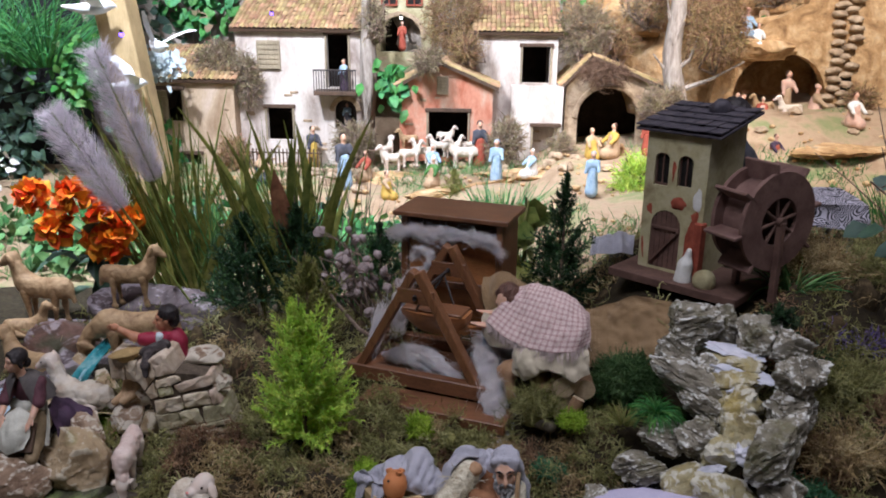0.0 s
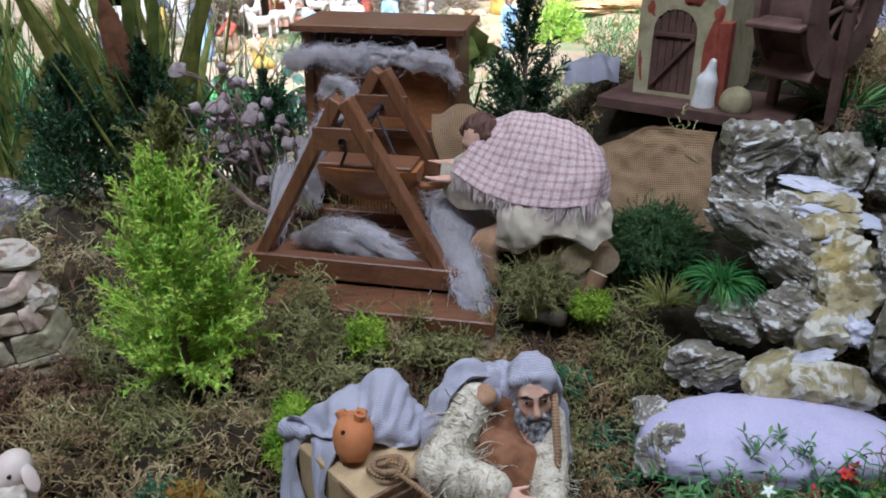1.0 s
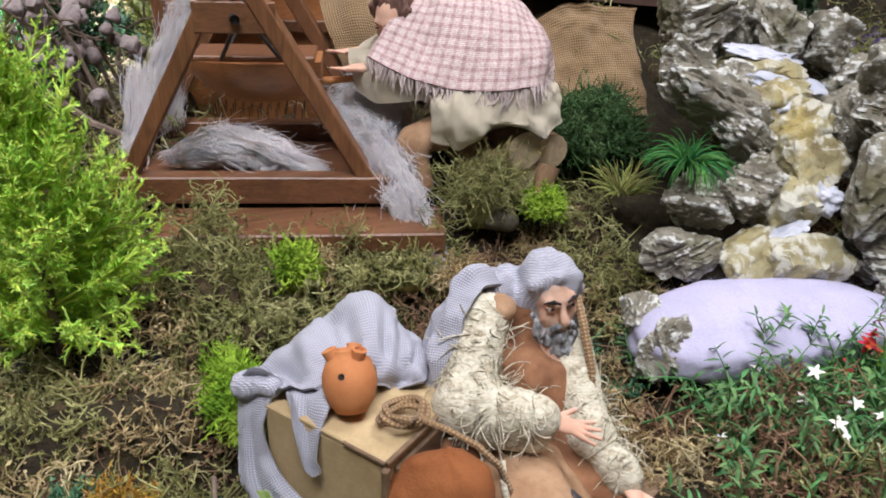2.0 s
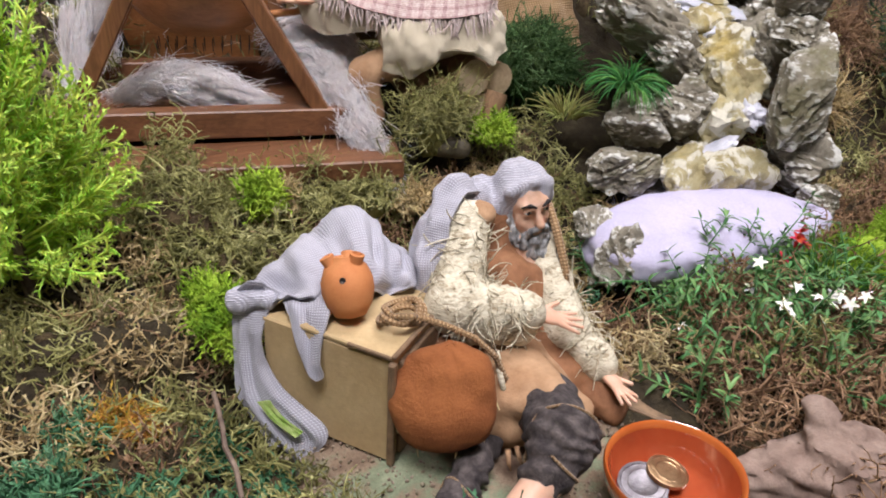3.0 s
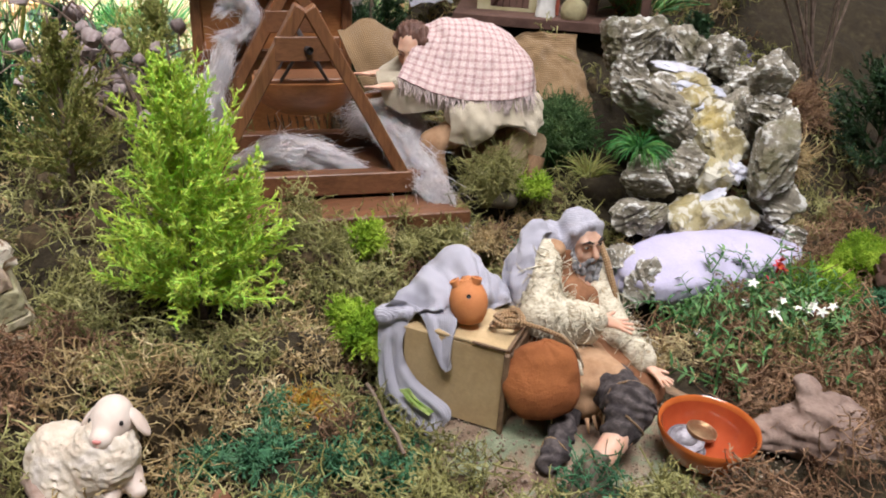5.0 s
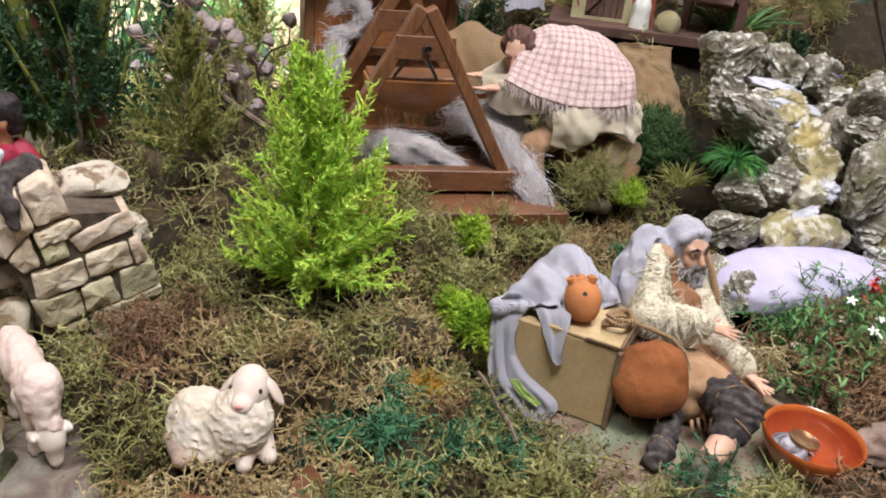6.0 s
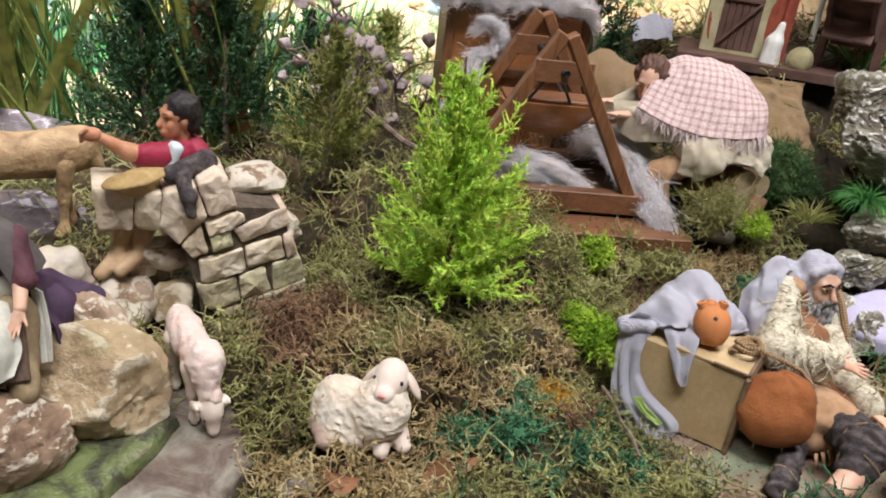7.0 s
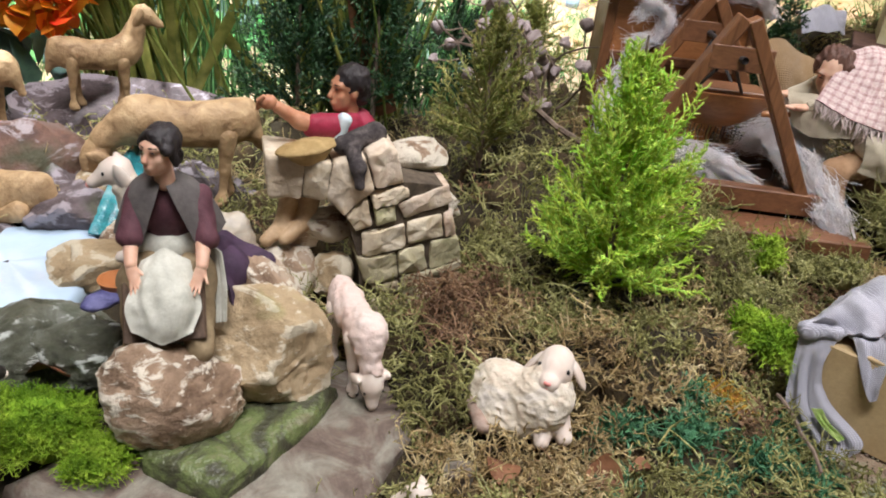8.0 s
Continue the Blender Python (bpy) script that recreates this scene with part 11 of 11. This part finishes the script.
for i in range(46):
    x, y = r.uniform(-0.75, 1.35), r.uniform(2.44, 2.72)
    solo("rubble_stone", Geo().rock((x, y, float(ground_z(x, y)) + 0.006), A(r.uniform(0.012, 0.032), r.uniform(0.012, 0.024), r.uniform(0.008, 0.020)), 70 + i % 9, rotm(0, 0, 40 * i), 0, 3, 12, 0.2), "stone_small", "loose grey-brown stone lying on the village slope", "stone", "village rubble")


def olive_tree():
    t = thing("olive_tree", (0.67, 2.76, 0.15), "gnarled grey trunk with bare twigs", "tree")
    r = np.random.default_rng(3)
    s = np.linspace(0, 1, 10)[:, None]
    p = A(0.69, 2.76, 0.15) * (1 - s) + A(0.645, 2.76, 0.72) * s + 0.012 * np.sin(s * 9) * A(1, 0, 0)
    part("trunk", Geo().tube(p, np.linspace(0.040, 0.022, 10), 12), "bark_grey", t)
    for k in range(9):
        a = p[3 + k % 6]
        b = a + A(0.10 * r.normal(), -0.03, 0.09 + 0.05 * r.random())
        part("limb", Geo().tube([a, (a + b) / 2 + r.normal(size=3) * 0.012, b], [0.010, 0.006, 0.002], 6), "bark_grey", t)


olive_tree()
conifer("village_cypress", (-0.035, 2.3, 0.06), 0.12, 0.045, "thuja", "small green cypress in the village", 41, 60, fine=0.6)


def ivy(name, label, c, radii, n, size, seed, mat="ivy", category="ivy"):
    r = np.random.default_rng(seed)
    root = np.asarray(c) + r.normal(size=(n, 3)) * np.asarray(radii) * 0.5
    g = leaves(root, unit(r.normal(size=(n, 3)) + A(0, -0.5, -0.6)), np.tile(A(0, -1.0, 0.5), (n, 1)) + r.normal(size=(n, 3)) * 0.3, size * r.uniform(0.6, 1.1, n), size * r.uniform(0.5, 0.8, n), 0.25)
    for k in range(5):
        g.tube([np.asarray(c) + A(0, 0, -radii[2]), np.asarray(c) + r.normal(size=3) * np.asarray(radii) * 0.4, np.asarray(c) + r.normal(size=3) * np.asarray(radii) * 0.7], 0.002, 4)
    return solo(name, g, mat, label, category, kind="stuff", sharp=0)


ivy("ivy_bush", "bright green large-leaved ivy between the houses", (-0.26, 2.72, 0.37), (0.07, 0.03, 0.075), 60, 0.05, 1)
ivy("ivy_bush", "green vine climbing the tan house", (-1.02, 2.70, 0.09), (0.05, 0.03, 0.12), 60, 0.045, 2)
ivy("ivy_bush", "blue-green ivy over the black backing", (-1.42, 2.5, 0.24), (0.22, 0.05, 0.22), 260, 0.05, 3, "leaf_dark")
ivy("fern_bush", "bright green fern beside the post", (-1.17, 2.45, 0.40), (0.12, 0.05, 0.10), 240, 0.035, 4, "grass", "fern")
for i, x in enumerate((-1.62, -1.45, -1.3)):
    grass_tuft("grass_frond", "long blue-green grassy frond hanging at the edge", (x, 2.5, 0.42), 200, 0.30, 0.20, "ivy", 195 + i, 0.5, 0.0025, "fronds")
ivy("white_blossom", "white artificial blossoms by the ivy", (-1.50, 2.35, 0.10), (0.14, 0.04, 0.10), 120, 0.03, 6, "petal_white", "blossom")
ivy("spruce_sprig", "grey-green sprig on the house roof", (-0.98, 2.62, 0.42), (0.07, 0.03, 0.05), 160, 0.03, 7, "blouse", "sprig")
for i, (x, y, z, sx) in enumerate(((-1.05, 1.95, 0.06, 0.2), (-0.75, 2.0, 0.05, 0.2), (-0.5, 2.05, 0.05, 0.16), (-0.85, 1.75, 0.06, 0.15), (-0.3, 1.9, 0.05, 0.15), (-0.05, 1.85, 0.05, 0.12))):
    ivy("leafy_groundcover", "low leafy green plants before the village", (x, y, z + 0.03), (sx, 0.1, 0.05), 220, 0.035, 20 + i, ("herb", "ivy", "leaf_dark")[i % 3], "plants")
ivy("leafy_groundcover", "fallen yellow-green leaves behind the cabinet", (0.13, 1.45, 0.22), (0.03, 0.03, 0.10), 16, 0.06, 31, "reed", "plants")
grass_tuft("grass_tuft", "green-blue tall grass in the village", (0.1, 2.1, 0.04), 120, 0.16, 0.14, "ivy", 191, 0.1, 0.0018)
grass_tuft("grass_tuft", "fresh tall grass at the village edge", (1.05, 1.95, 0.08), 160, 0.16, 0.2, "grass", 192, 0.1, 0.0018)

for i, (x, y, z, mat) in enumerate(((-1.0, 3.0, 0.62, "ivy"), (-0.72, 3.1, 0.72, "leaf_dark"), (-0.45, 3.12, 0.70, "ivy"), (0.12, 3.15, 0.72, "leaf_dark"), (0.38, 3.1, 0.74, "ivy"), (-1.25, 2.95, 0.5, "leaf_dark"))):
    ivy("ivy_bush", "green shrub behind the house roofs", (x, y, z), (0.16, 0.06, 0.12), 200, 0.05, 60 + i, mat)
# ---------------------------------------------------------------- post with doves
def post():
    t = thing("wooden_post", (-0.845, 2.2, 0.0), "square yellowish pine post with doves fixed to it", "post")
    part("shaft", Geo().beam(A(-0.861, 2.22, 0.0), A(-1.022, 2.22, 1.3), 0.088, 0.08, (0, 1, 0), 0, 0.003), "beam", t)
    part("batten", Geo().beam(A(-0.830, 2.172, 0.0), A(-0.882, 2.172, 0.42), 0.015, 0.03, (0, 1, 0), 0, 0.002), "beam", t)


post()


def dove(c, yaw, size, label):
    g = Geo()
    g.join(sculpt([("e", A(0, 0, 0), A(0.42, 0.17, 0.17)), ("e", A(0.42, 0, 0.10), A(0.15, 0.12, 0.13)), ("c", A(-0.3, 0, 0), A(-0.75, 0, 0.06), 0.12, 0.05), ("c", A(0.55, 0, 0.08), A(0.64, 0, 0.05), 0.04, 0.015)], 0.03, 0.1))
    for s in (-1, 1):
        w = [A(0.15, 0.08 * s, 0.08), A(0.05, 0.38 * s, 0.42), A(-0.25, 0.62 * s, 0.68), A(-0.55, 0.75 * s, 0.75)]
        g.tube(w, [0.17, 0.20, 0.14, 0.03], 8, 0, True, 0.16, (0, 0.5 * s, -1))
    g.move(rotm(20, 0, yaw), c, size)
    return solo("dove", g, "dove", label, "dove", "doves on the post")


dove((-0.80, 2.14, 0.505), 130, 0.092, "white model dove with raised wings on the post")
dove((-0.955, 2.13, 0.598), 20, 0.092, "white model dove flying beside the post")
dove((-0.885, 2.135, 0.405), 40, 0.078, "white model dove on the post")
for i, (c, m) in enumerate((((-0.888, 2.13, 0.535), "led_blue"), ((-0.66, 2.76, 0.575), "led_blue"), ((-0.255, 2.98, 0.56), "led_white"), ((0.535, 2.58, 0.15), "led_white"))):
    t = thing("fairy_light", c, "small glowing %s decoration lamp" % ("blue" if m == "led_blue" else "white"), "light")
    part("bulb", Geo().rock(c, (0.006, 0.006, 0.006), 3, None, 0, 2, 20, 0), m, t)
    part("socket", Geo().lathe([(0.004, 0.004), (0.005, 0.012), (0.0002, 0.012)], 8, c), "black", t)
solo("black_backing", Geo().box((-1.75, 2.75, 0.3), (0.9, 0.02, 0.9)), "black_cloth", "black cloth backing behind the plants", "cloth", kind="structure")
solo("black_backing", Geo().box((0.55, 3.18, 0.50), (0.35, 0.02, 0.2)), "black_cloth", "black cloth backing behind the slope", "cloth", kind="structure")


# ---------------------------------------------------------------- litter of the village ground
def pebbles():
    r = np.random.default_rng(12)
    g = Geo()
    for k in range(420):
        x, y = r.uniform(-0.9, 1.5), r.uniform(1.75, 2.75)
        s = r.uniform(0.004, 0.014)
        g.rock((x, y, float(ground_z(x, y)) + s * 0.3), (s, s * r.uniform(0.6, 1), s * 0.6), 40 + k % 12, None, 0, 1, 9, 0.1)
    solo("pebbles", g, "cave", "scattered ochre pebbles on the village ground", "pebbles", kind="stuff", sharp=0)
    n = 15000
    P = np.stack([r.uniform(-1.3, 1.5, n), r.uniform(1.65, 2.75, n)], -1)
    k = vnoise(np.stack([P[:, 0], P[:, 1], 0 * P[:, 0]], -1), 5, 3) + 0.9 * (1 - sm(P[:, 1], 1.8, 2.3)) - 0.5 * sm(P[:, 0], 0.5, 0.9)
    P = P[k > 0.02]
    root = np.stack([P[:, 0], P[:, 1], ground_z(P[:, 0], P[:, 1])], -1)
    V, F = strands(root, r.normal(size=(len(P), 3)) * 0.5 + A(0, 0, 1), r.uniform(0.012, 0.05, len(P)), 0.0011, 2, 3, 0.3, 0.2, (0, 0, -0.08), r, 0.7)
    solo("village_grass", Geo().add(V, F), "herb", "thin green grass growing over the sandy village ground", "grass", kind="stuff", sharp=0)


pebbles()
for i, (x, y, sx, sy) in enumerate(((-0.25, 2.6, 0.14, 0.05), (0.2, 2.55, 0.16, 0.06), (0.75, 2.5, 0.2, 0.07), (1.15, 2.5, 0.2, 0.08), (-0.02, 2.35, 0.2, 0.05))):
    wrock("ledge_rock", "low ochre ledge on the village slope", (x, y, float(ground_z(x, y)) - 0.004), (sx, sy, 0.022), 860 + i, (0, 0, 10 * i), "cave", 4, 0.2, "", 10)
